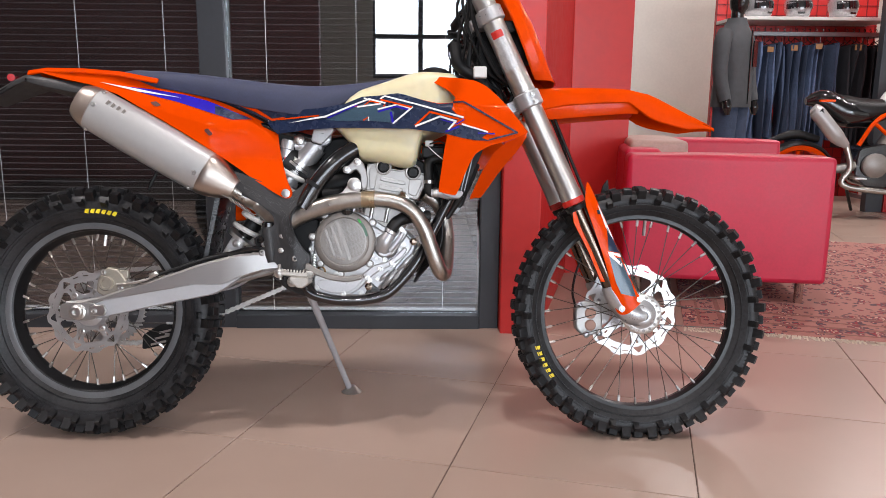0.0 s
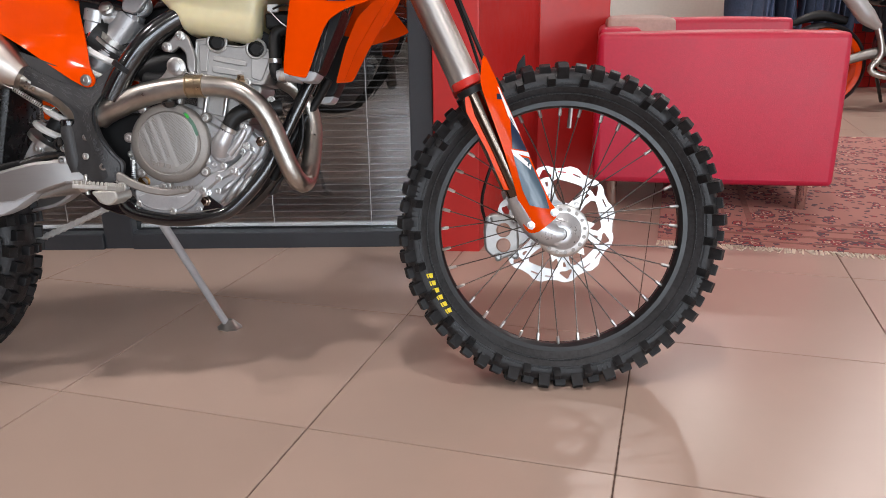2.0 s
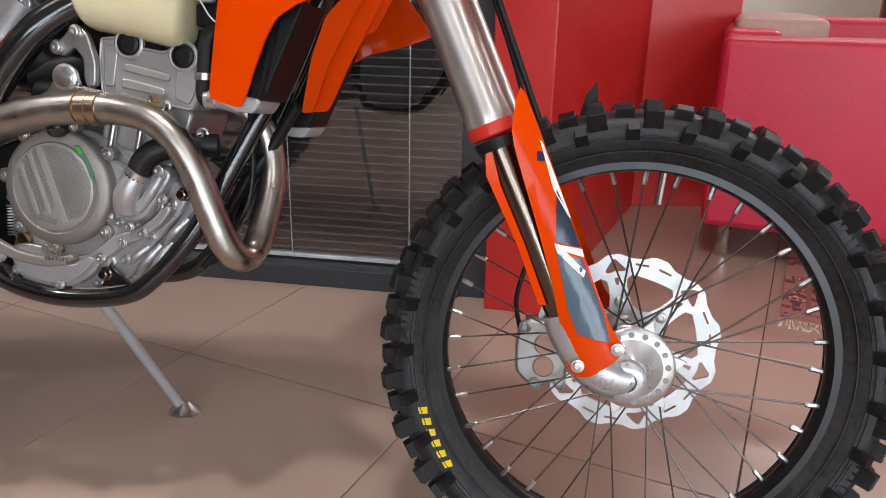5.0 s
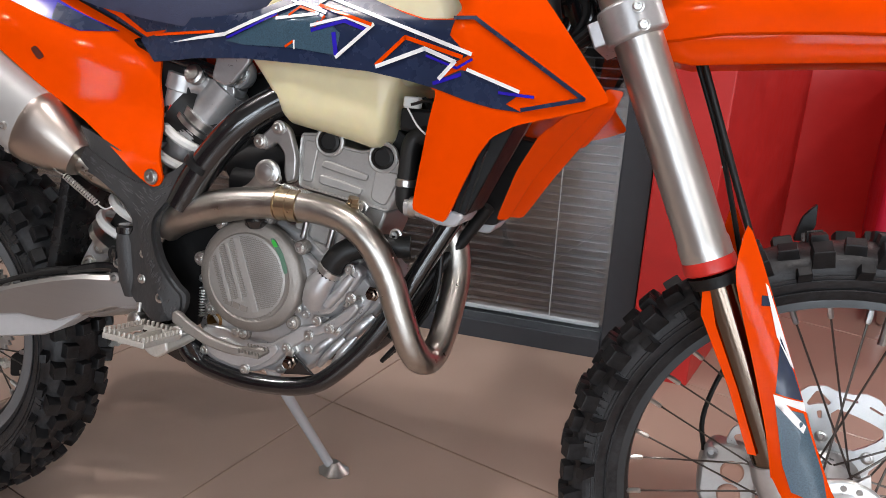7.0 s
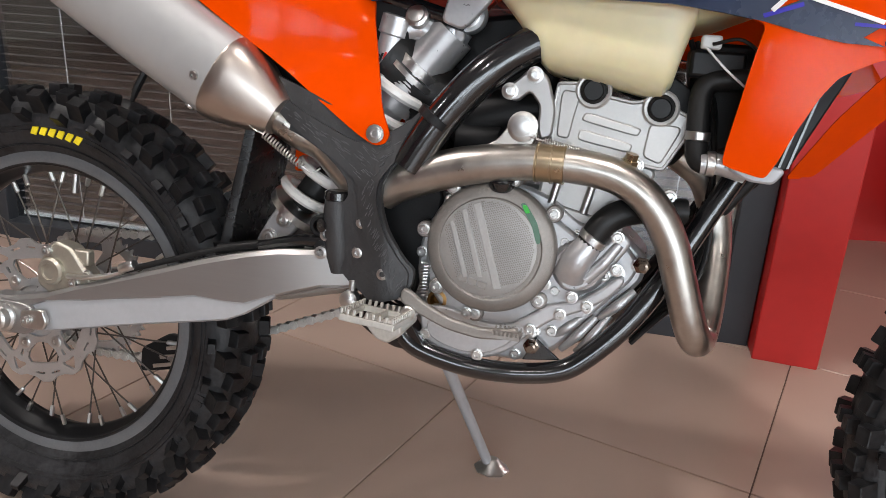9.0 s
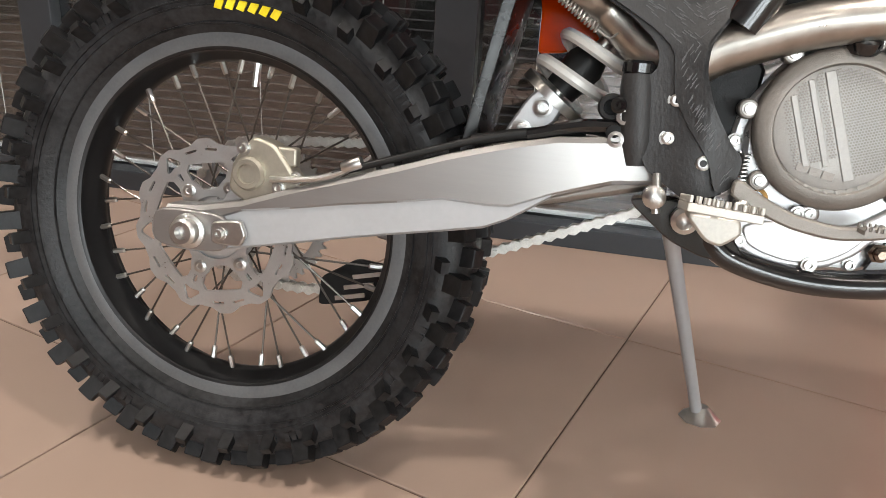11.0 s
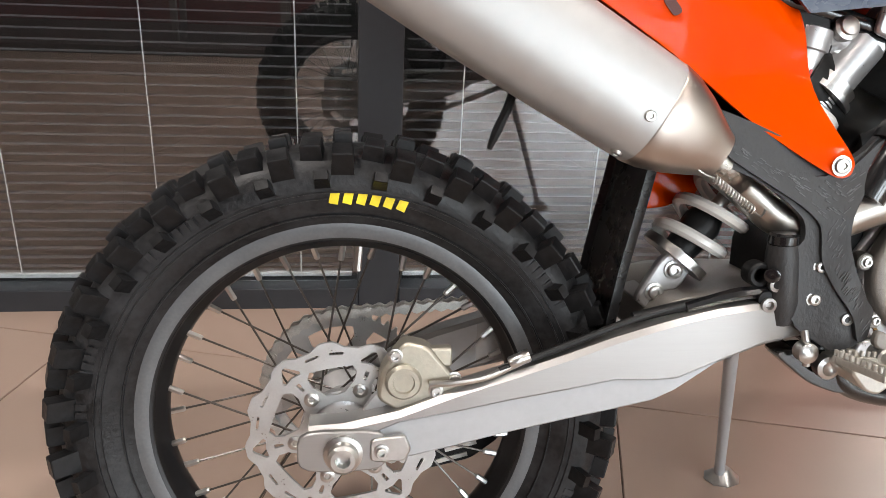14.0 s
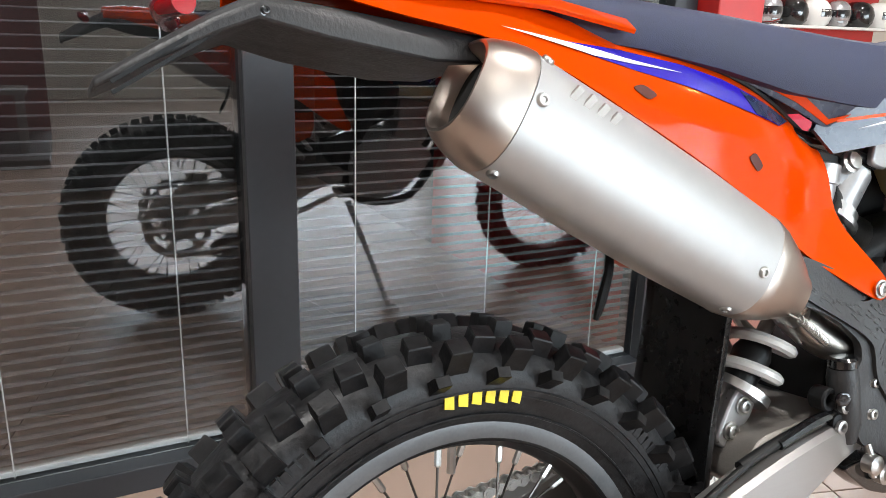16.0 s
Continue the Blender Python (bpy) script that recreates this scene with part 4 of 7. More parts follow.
# ---- frame ----
for s in (-1, 1):
    part("frame_spar", tube_bm([(-0.165, s * 0.1, 0.62), (-0.135, s * 0.098, 0.672), (-0.085, s * 0.092, 0.735), (-0.035, s * 0.076, 0.775), (0.06, s * 0.055, 0.825), (0.2, s * 0.045, 0.89), (0.33, s * 0.03, 0.95)], 0.0225, 18), BLACKG, bike)
    part("cradle_tube", tube_bm([(-0.165, s * 0.085, 0.43), (-0.155, s * 0.09, 0.403), (-0.128, s * 0.09, 0.386), (-0.068, s * 0.088, 0.374), (-0.008, s * 0.087, 0.375), (0.045, s * 0.084, 0.385), (0.078, s * 0.08, 0.407), (0.121, s * 0.072, 0.455), (0.158, s * 0.06, 0.515), (0.20, s * 0.045, 0.60), (0.28, s * 0.02, 0.76), (0.345, s * 0.008, 0.91)], 0.0135, 14), BLACKG, bike)
    part("subframe_tube", tube_bm([(-0.12, s * 0.04, 0.80), (-0.3, s * 0.045, 0.845), (-0.5, s * 0.05, 0.89), (-0.68, s * 0.05, 0.925)], 0.011, 10), BLACKG, bike)
part("collar", lathe_bm([(0.0225, -0.006), (0.0252, -0.005), (0.0252, 0.005), (0.0225, 0.006)], (-0.134, -0.0975, 0.68), (0.55, 0.06, 0.8), 16), BLACKP, bike)
part("steering_head", lathe_bm([(0.03, -0.07), (0.032, -0.06), (0.03, 0.06), (0.026, 0.07)], (0.345, 0, 0.97), (-0.4, 0, 0.92), 24), BLACKG, bike)
# textured frame guard
GUARD = [(-0.385, 0.735), (-0.372, 0.725), (-0.30, 0.70), (-0.226, 0.668), (-0.2, 0.655), (-0.172, 0.672), (-0.147, 0.697), (-0.125, 0.683), (-0.147, 0.659), (-0.170, 0.632), (-0.189, 0.601), (-0.190, 0.576), (-0.179, 0.543), (-0.156, 0.507), (-0.142, 0.494), (-0.144, 0.474), (-0.154, 0.457), (-0.193, 0.447), (-0.207, 0.456), (-0.236, 0.474), (-0.248, 0.508), (-0.252, 0.560), (-0.235, 0.575), (-0.239, 0.598), (-0.270, 0.625), (-0.303, 0.643), (-0.336, 0.655), (-0.358, 0.675)]


def guard_y(x, z):
    return -0.112 + 0.16 * max(0, (z - 0.6)) - 0.012 * math.exp(-(((x + 0.18) / 0.03) ** 2)) * min(1, max(0, (0.65 - z) / 0.06)) + 0.05 * max(0, -0.3 - x)


part("frame_guard", panel_bm(rounded(GUARD, 0.3, 2), guard_y, 0.010, 0.02), GREYP, bike, "charcoal textured plastic frame guard", bevel=0.003)
bolts("bolt", [(-0.180, -0.119, 0.486)], bike, 0.0075, 0.006)
RIDGE = [(-0.203, 0.652), (-0.188, 0.655), (-0.148, 0.692), (-0.129, 0.681), (-0.151, 0.658), (-0.174, 0.631), (-0.194, 0.601), (-0.195, 0.575), (-0.183, 0.541), (-0.16, 0.506), (-0.147, 0.492), (-0.15, 0.462), (-0.166, 0.458), (-0.176, 0.49), (-0.2, 0.52), (-0.218, 0.552), (-0.222, 0.592), (-0.243, 0.612), (-0.33, 0.662), (-0.355, 0.69), (-0.35, 0.698), (-0.30, 0.672), (-0.228, 0.642)]
part("guard_ridge", panel_bm(rounded(RIDGE, 0.3, 2), lambda x, z: guard_y(x, z) - 0.005, 0.006, 0.02), GREYP, bike, bevel=0.0022)
random.seed(11)
bm = bmesh.new()


def inside(pts, x, z):
    hit = False
    for (x0, z0), (x1, z1) in zip(pts, pts[1:] + pts[:1]):
        if (z0 > z) != (z1 > z) and x < x0 + (x1 - x0) * (z - z0) / (z1 - z0):
            hit = not hit
    return hit


for k in range(1500):
    x, z = random.uniform(-0.36, -0.13), random.uniform(0.46, 0.70)
    if not all(inside(RIDGE, x + dx, z + dz) for dx, dz in ((0.006, 0.004), (-0.006, -0.004), (-0.005, 0.006), (0.005, -0.006))):
        continue
    slope = 62 if z < 0.6 else (38 if x > -0.2 else 148)
    m = pose(x, guard_y(x, z) - 0.0052, z, 0, -(slope + random.uniform(-8, 8)), 0)
    hl = random.uniform(0.0025, 0.0055)
    add_box(bm, -hl, hl, -0.0005, 0.001, -0.0004, 0.0004, m)
# raised dashes, their gloss glints painted as a lighter grey
tagged(part("guard_grain", bm, GRAINM, bike, smooth=False), kind="stuff")
bolts("bolt", [(-0.214, -0.112, 0.545), (-0.217, -0.112, 0.507), (-0.18, -0.113, 0.5), (-0.157, -0.113, 0.462)], bike, 0.0065, 0.006)
part("master_cylinder", tube_bm([(-0.245, -0.1, 0.475), (-0.247, -0.1, 0.50), (-0.253, -0.1, 0.555), (-0.254, -0.1, 0.568)], [0.012, 0.018, 0.018, 0.016], 18, n=1), GREYP, bike, "dark rear brake master cylinder")
part("sight_glass", lathe_bm([(0.0075, 0), (0.0085, 0.002), (0.0085, 0.004), (0.006, 0.005), (0.001, 0.004)], (-0.268, -0.11, 0.535), (-0.5, -1, 0), 18), BLACKG, bike)
part("reservoir_cap", lathe_bm([(0.014, 0), (0.017, 0.003), (0.017, 0.012), (0.014, 0.015)], (-0.254, -0.1, 0.566), (0, 0, 1), 18), BLACKG, bike)

# ---- engine ----
CASE = [(-0.165, 0.56), (-0.175, 0.50), (-0.165, 0.43), (-0.130, 0.388), (-0.057, 0.376), (0.023, 0.388), (0.062, 0.425), (0.098, 0.462), (0.133, 0.505), (0.138, 0.535), (0.10, 0.568), (0.045, 0.588), (-0.02, 0.606), (-0.10, 0.6)]
engine = part("engine_case", plate_bm(rounded(CASE, 0.25), -0.052, 0.07), ALU, bike, "silver cast aluminium engine case", bevel=0.006)
# outer cover with a bolt flange
COVER = [(-0.148, 0.54), (-0.152, 0.48), (-0.128, 0.415), (-0.075, 0.385), (-0.005, 0.384), (0.035, 0.405), (0.07, 0.45), (0.098, 0.482), (0.12, 0.508), (0.128, 0.53), (0.1, 0.56), (0.05, 0.572), (0.015, 0.598), (-0.03, 0.613), (-0.1, 0.607)]
part("side_cover", plate_bm(rounded(COVER, 0.3), -0.066, -0.0515), ALU, engine, bevel=0.004)
part("cover_step", plate_bm(rounded([(-0.14, 0.53), (-0.135, 0.47), (-0.1, 0.43), (-0.05, 0.417), (0.01, 0.43), (0.05, 0.47), (0.08, 0.505), (0.085, 0.54), (0.045, 0.56), (0.0, 0.59), (-0.1, 0.598)], 0.3), -0.079, -0.065), ALU, engine, bevel=0.005)
# crescent cover along the bottom, its raised lip and cast ribs
CRESCENT = [(-0.138, 0.43), (-0.132, 0.403), (-0.112, 0.391), (-0.078, 0.385), (-0.042, 0.388), (-0.015, 0.404), (0.003, 0.425), (0.032, 0.45), (0.069, 0.467), (0.097, 0.488), (0.113, 0.51), (0.105, 0.518), (0.082, 0.494), (0.057, 0.477), (0.023, 0.469), (0.001, 0.451), (-0.021, 0.435), (-0.053, 0.434), (-0.095, 0.447), (-0.131, 0.446)]
part("lower_cover", plate_bm(rounded(CRESCENT, 0.3, 2), -0.086, -0.06), ALU, engine, "smooth cast lower engine cover", bevel=0.007, segs=4)
LIP = [(-0.128, 0.425), (-0.122, 0.407), (-0.105, 0.398), (-0.077, 0.392), (-0.045, 0.395), (-0.022, 0.409), (-0.004, 0.43), (-0.012, 0.437), (-0.03, 0.423), (-0.055, 0.421), (-0.095, 0.434)]
part("cover_lip", plate_bm(rounded(LIP, 0.3, 2), -0.0905, -0.085), ALU, engine, bevel=0.003, segs=3)
for px, pz, qx, qz, rr in ((0.03, 0.42, 0.068, 0.455, 0.006), (0.045, 0.407, 0.083, 0.455, 0.0065), (0.064, 0.406, 0.1, 0.46, 0.006), (0.088, 0.455, 0.125, 0.495, 0.007), (0.075, 0.475, 0.112, 0.512, 0.005)):
    part("casting_rib", tube_bm([(px, -0.058, pz), ((px + qx) / 2, -0.068, (pz + qz) / 2), (qx, -0.06, qz)], [rr * 0.7, rr, rr * 0.8], 10), ALU, engine)
part("pump_cover", plate_bm(rounded([(0.028, 0.509), (0.037, 0.491), (0.056, 0.487), (0.081, 0.505), (0.11, 0.547), (0.115, 0.562), (0.096, 0.57), (0.077, 0.546), (0.063, 0.533), (0.037, 0.529)], 0.35, 2), -0.088, -0.064), ALU, engine, bevel=0.005, segs=3)
part("pump_channel", tube_bm([(0.065, -0.089, 0.508), (0.084, -0.09, 0.53), (0.1, -0.088, 0.555)], [0.008, 0.0075, 0.006], 12), ALU, engine)
bolts("bolt", [(-0.127, -0.0865, 0.408), (-0.057, -0.0905, 0.392), (-0.076, -0.087, 0.443), (0.006, -0.087, 0.434), (0.04, -0.087, 0.459), (0.071, -0.087, 0.474), (0.052, -0.089, 0.483), (0.017, -0.083, 0.494), (0.097, -0.089, 0.563), (0.101, -0.089, 0.524)], engine, 0.0058, 0.006)
part("gusset", plate_bm([(-0.001, 0.391), (0.046, 0.398), (0.026, 0.413), (0.014, 0.423)], -0.079, -0.074), BLACKG, bike, bevel=0.001)
for px, pz in ((0.009, 0.411), (0.129, 0.532)):
    part("frame_bolt", lathe_bm([(0.0105, 0), (0.0105, 0.003), (0.0075, 0.004), (0.0075, 0.011), (0.0045, 0.012), (0.0045, 0.015)], (px, -0.079, pz), (0, -1, 0), 6), DARKCHROME, bike)
CC = (-0.053, 0.531)
part("clutch_cover", lathe_bm([(0.081, 0), (0.0815, 0.011), (0.08, 0.016), (0.077, 0.0185), (0.066, 0.0218), (0.0645, 0.0218), (0.0625, 0.0195), (0.03, 0.0195), (0.002, 0.0195)], (CC[0], -0.078, CC[1]), (0, -1, 0), 72), ALUD, engine, "grey clutch cover with raised ribs")
FACE = (CC[0] - 0.003, CC[1] + 0.001)
part("cover_face", lathe_bm([(0.0605, 0), (0.0605, 0.0012), (0.0595, 0.0018), (0.03, 0.0018), (0.002, 0.0018)], (FACE[0], -0.0974, FACE[1]), (0, -1, 0), 60), FACEM, engine, "lighter stippled cover face")
for k in range(9):
    q = radians(232 + 9.5 * k)
    part("rim_notch", lathe_bm([(0.0032, 0), (0.0032, 0.0012), (0.0005, 0.0012)], (FACE[0] + 0.0625 * math.cos(q), -0.0976, FACE[1] + 0.0625 * math.sin(q)), (0, -1, 0), 4), ALUD, engine)
# ribs and stippled field on the cover
ca, sa = math.cos(radians(-19)), math.sin(radians(-19))
for u0, u1, v0, v1 in ((-0.0385, -0.0325, -0.03, 0.042), (-0.0205, -0.0145, -0.034, 0.053), (-0.0045, 0.0055, -0.053, 0.057)):
    m = pose(FACE[0], -0.0994, FACE[1], 0, -19, 0)
    bm = bmesh.new()
    add_box(bm, u0, u1, -0.0014, 0.0004, v0, v1, m)
    part("cover_rib", bm, FACEM, engine, smooth=False, bevel=0.0007)
bm = bmesh.new()
for i in range(-24, 25):
    for j in range(-24, 25):
        x, z = i * 0.0027 + (j % 2) * 0.00135, j * 0.0027
        if math.hypot(x, z) > 0.0575 or z < (-0.029 if x < -0.005 else -0.05) or not (-0.047 < x < -0.0395 or -0.0315 < x < -0.0215 or -0.0135 < x < -0.0055 or x > 0.0065):
            continue
        px, pz = FACE[0] + x * ca + z * sa, FACE[1] - x * sa + z * ca
        add_box(bm, px - 0.0008, px + 0.0008, -0.1003, -0.099, pz - 0.0008, pz + 0.0008)
tagged(part("stipple", bm, ALUD, engine, smooth=False), kind="stuff")
# oval oil sticker and small emblem bars
part("oil_sticker", plate_bm(rounded([(-0.022, 0.591), (-0.015, 0.593), (0.002, 0.57), (0.0085, 0.547), (0.003, 0.544), (-0.005, 0.567)], 0.3), -0.1000, -0.0988), mat("green_sticker", (0.08, 0.17, 0.12), 0.4, noise_scale=60, var=0.2), engine, "small green oil sticker")
part("oil_mark", plate_bm(rounded([(-0.019, 0.590), (-0.013, 0.59), (-0.008, 0.581), (-0.014, 0.580)], 0.3), -0.1008, -0.0998), GREEN, engine)
bm = bmesh.new()
for k in range(3):
    add_box(bm, -0.0055, 0.0055, -0.001, 0.001, -0.004, 0.004, pose(-0.083 + k * 0.0125, -0.0995, 0.4905 - k * 0.0028, 0, 12, 0))
part("cover_emblem", bm, ALUD, engine, smooth=False)
lug = [(CC[0] + 0.088 * math.cos(radians(a)), CC[1] + 0.088 * math.sin(radians(a))) for a in (35, 78, 128, 172, 222, 262, 318)]
for x, z in lug:
    part("lug", lathe_bm([(0.0105, 0), (0.0105, 0.014), (0.009, 0.0155)], (x, -0.072, z), (0, -1, 0), 18), ALUD, engine)
bolts("bolt", [(x, -0.087, z) for x, z in lug], engine, 0.0052, 0.005)
RIMBOLTS = [(-0.138, 0.406), (-0.061, 0.387), (0.031, 0.431), (0.071, 0.467), (0.055, 0.479), (0.101, 0.556), (0.124, 0.529), (0.104, 0.516), (0.048, 0.556), (-0.146, 0.51), (-0.012, 0.393)]
bolts("bolt", [(x, -0.066, z) for x, z in RIMBOLTS], engine, 0.0055, 0.007)
part("drain_plug", lathe_bm([(0.0125, 0), (0.0125, 0.003), (0.009, 0.004), (0.009, 0.012), (0.005, 0.013)], (0.005, -0.066, 0.4265), (0, -1, 0), 6), STEEL, engine)
part("filler_cap", lathe_bm([(0.0135, 0), (0.016, 0.004), (0.016, 0.012), (0.013, 0.015), (0.004, 0.016)], (-0.047, -0.092, 0.606), (0, -0.35, 1), 18), BLACKG, engine, "black oil filler cap")
part("cap_grip", box(-0.058, -0.036, -0.101, -0.097, 0.612, 0.624), BLACKG, engine, bevel=0.002)
# barrel and head
CYL = [(-0.01, 0.58), (0.092, 0.56), (0.112, 0.585), (0.134, 0.648), (0.0, 0.66)]
part("cylinder", plate_bm(rounded(CYL, 0.15), -0.058, 0.058), HEADM, engine, bevel=0.004)
part("cylinder_flange", plate_bm(rounded([(-0.012, 0.585), (0.098, 0.562), (0.104, 0.573), (-0.008, 0.597)], 0.2), -0.064, -0.05), HEADM, engine, bevel=0.002)
for px_, pz_ in ((0.012, 0.592), (0.052, 0.584)):
    part("stud", tube_bm([(px_, -0.066, pz_), (px_ + 0.006, -0.066, pz_ + 0.03), (px_ + 0.012, -0.066, pz_ + 0.055)], 0.005, 10, n=1), STEEL, engine)
HEAD = [(0.003, 0.738), (0.026, 0.74), (0.066, 0.726), (0.094, 0.722), (0.122, 0.728), (0.167, 0.708), (0.159, 0.683), (0.139, 0.645), (0.089, 0.652), (0.003, 0.665), (0.0, 0.70)]
part("cylinder_head", plate_bm(rounded(HEAD, 0.12), -0.07, 0.062), HEADM, engine, bevel=0.004)
hr = rounded(HEAD, 0.12)
part("head_bead", tube_bm([(x * 0.97 + 0.0023, -0.0702, z * 0.97 + 0.0208) for x, z in hr + hr[:1]], 0.0022, 6, n=1), HEADM, engine)
for q in ([(0.01, 0.73), (0.033, 0.728), (0.028, 0.70), (0.024, 0.672), (0.009, 0.674)], [(0.041, 0.706), (0.108, 0.692), (0.104, 0.682), (0.036, 0.695)], [(0.036, 0.686), (0.1, 0.673), (0.097, 0.662), (0.034, 0.672)], [(0.116, 0.70), (0.154, 0.698), (0.134, 0.652), (0.112, 0.66)]):
    part("head_rib", plate_bm(rounded(q, 0.2), -0.0738, -0.062), HEADM, engine, bevel=0.0018)
for x, z in ((0.047, 0.731), (0.126, 0.717)):
    part("rubber_plug", lathe_bm([(0.0155, 0), (0.0155, 0.004), (0.012, 0.006), (0.011, 0.003), (0.002, 0.003)], (x, -0.072, z), (0, -1, 0), 22), HOSE, engine)
    bm = bmesh.new()
    lathe(bm, [(0.0165, -0.002), (0.0215, -0.002), (0.0215, 0.0035), (0.019, 0.005), (0.0165, 0.0045)], (x, -0.07, z), (0, -1, 0), 26, closed=True)
    part("plug_seat", bm, HEADM, engine)
bolts("bolt", [(0.085, -0.068, 0.636), (0.107, -0.085, 0.65), (0.14, -0.06, 0.6), (0.15, -0.064, 0.615)], engine, 0.0065, 0.012)
part("head_cover", plate_bm(rounded([(0.0, 0.745), (0.06, 0.738), (0.165, 0.708), (0.17, 0.735), (0.12, 0.765), (0.02, 0.775)], 0.2), -0.05, 0.05), BLACKP, engine, bevel=0.004)
# water pump
part("water_pump", lathe_bm([(0.034, 0), (0.034, 0.012), (0.028, 0.02), (0.012, 0.024), (0.002, 0.0245)], (0.055, -0.066, 0.52), (0, -1, 0), 32), ALU, engine, "cast water pump cover")
part("pump_outlet", tube_bm([(0.046, -0.082, 0.51), (0.053, -0.092, 0.53), (0.068, -0.092, 0.556)], [0.02, 0.019, 0.0155], 18), ALU, engine)
part("water_hose", tube_bm([(0.065, -0.092, 0.551), (0.076, -0.092, 0.574), (0.092, -0.088, 0.589), (0.12, -0.075, 0.597), (0.17, -0.06, 0.60)], 0.0162, 16), HOSE, bike, "black rubber coolant hose")
part("hose_clamp", lathe_bm([(0.0165, -0.005), (0.0178, -0.004), (0.0178, 0.004), (0.0165, 0.005)], (0.0685, -0.092, 0.558), (0.5, 0, 0.8), 18), STEEL, bike)
bolts("bolt", [(0.035, -0.072, 0.548), (0.087, -0.072, 0.512), (0.09, -0.07, 0.54), (0.03, -0.075, 0.486)], engine, 0.0055, 0.008)
# engine hanger
HANG = [(-0.02, 0.752), (-0.006, 0.742), (0.006, 0.706), (0.005, 0.673), (-0.008, 0.668), (-0.013, 0.682), (-0.013, 0.708), (-0.026, 0.723), (-0.041, 0.71), (-0.055, 0.714), (-0.056, 0.727), (-0.043, 0.736), (-0.03, 0.75)]
part("engine_hanger", plate_bm(rounded(HANG, 0.25), -0.086, -0.074), BRUSH, bike, "aluminium engine hanger bracket", bevel=0.003)
bolts("bolt", [(-0.022, -0.086, 0.743), (-0.05, -0.086, 0.722)], bike, 0.0075, 0.007)
# throttle body and dark clutter behind the bracket
part("throttle_body", lathe_bm([(0.03, -0.06), (0.034, -0.02), (0.034, 0.02), (0.028, 0.06)], (-0.075, -0.01, 0.69), (1, 0, 0.25), 22), BLACKP, bike)
part("air_boot", tube_bm([(-0.09, 0, 0.69), (-0.16, 0, 0.71), (-0.22, 0, 0.75)], [0.034, 0.045, 0.06], 18), HOSE, bike)
part("air_box", plate_bm(rounded([(-0.5, 0.87), (-0.2, 0.84), (-0.19, 0.78), (-0.24, 0.70), (-0.36, 0.69), (-0.46, 0.78)], 0.15), -0.05, 0.06), BLACKP, bike, bevel=0.006)
part("air_box_edge", plate_bm(rounded([(-0.275, 0.84), (-0.09, 0.84), (-0.115, 0.816), (-0.16, 0.808), (-0.2, 0.806), (-0.268, 0.812)], 0.2), 0.0, 0.02), REDP, bike, "orange-red inner plastic edge", bevel=0.003)
part("air_boot_housing", plate_bm(rounded([(-0.21, 0.80), (-0.03, 0.83), (0.0, 0.76), (-0.02, 0.68), (-0.1, 0.64), (-0.2, 0.69)], 0.2), 0.012, 0.07), BLACKP, bike, "black air boot housing", bevel=0.008)
part("coil_bracket", plate_bm(rounded([(0.15, 0.80), (0.235, 0.80), (0.225, 0.68), (0.17, 0.66)], 0.15), -0.02, 0.05), BLACKP, bike, bevel=0.006)
part("starter_motor", lathe_bm([(0.022, -0.03), (0.025, -0.025), (0.025, 0.025), (0.02, 0.03)], (-0.09, -0.03, 0.655), (1, 0, 0), 20), BLACKP, bike)
part("gearbox_rear", plate_bm(rounded([(-0.23, 0.56), (-0.23, 0.47), (-0.16, 0.42), (-0.12, 0.6)], 0.2), -0.06, 0.06), BLACKP, bike, bevel=0.004)
part("return_spring", tube_bm([(-0.136 + 0.0055 * math.cos(k * 0.9), -0.082 + 0.0055 * math.sin(k * 0.9), 0.455 + k * 0.0006) for k in range(75)], 0.0012, 5, n=1), STEEL, bike)
part("spring_boss", lathe_bm([(0.013, 0), (0.013, 0.02), (0.009, 0.021), (0.006, 0.012)], (-0.118, -0.06, 0.452), (0, -1, 0), 18), mat("bronze_boss", (0.2, 0.11, 0.04), 0.4, metal=1.0), bike)

# ---- exhaust ----
HDR = [(-0.20, -0.085, 0.585), (-0.174, -0.088, 0.6), (-0.10, -0.097, 0.627), (-0.03, -0.102, 0.64), (0.03, -0.105, 0.643), (0.088, -0.106, 0.635), (0.128, -0.106, 0.61), (0.155, -0.103, 0.57), (0.174, -0.099, 0.52), (0.189, -0.092, 0.478), (0.201, -0.078, 0.452), (0.21, -0.052, 0.446), (0.216, -0.028, 0.468), (0.219, -0.005, 0.51), (0.219, 0.014, 0.555), (0.21, 0.02, 0.6), (0.19, 0.012, 0.64), (0.155, 0, 0.665)]
header = part("exhaust_header", tube_bm(HDR, [0.0255, 0.025, 0.024, 0.022, 0.0205] + [0.0198] * 13, 20), PIPE, bike, "bare steel exhaust header pipe")
part("header_sleeve", tube_bm([(-0.006, -0.1032, 0.6425), (0.008, -0.1042, 0.643), (0.026, -0.105, 0.643)], 0.0226, 24), PIPEGOLD, header, "gold heat-tinted pipe joint")
for zx in (-0.006, 0.012, 0.026):
    part("sleeve_bead", lathe_bm([(0.0222, -0.0016), (0.0236, -0.001), (0.0236, 0.001), (0.0222, 0.0016)], (zx, -0.1042, 0.6428), (1, -0.05, 0.0), 28), PIPEGOLD, header)
part("mid_pipe", tube_bm([(-0.195, -0.088, 0.587), (-0.24, -0.07, 0.59), (-0.29, -0.06, 0.63), (-0.32, -0.078, 0.648), (-0.352, -0.084, 0.668)], 0.0225, 18), PIPE, header)
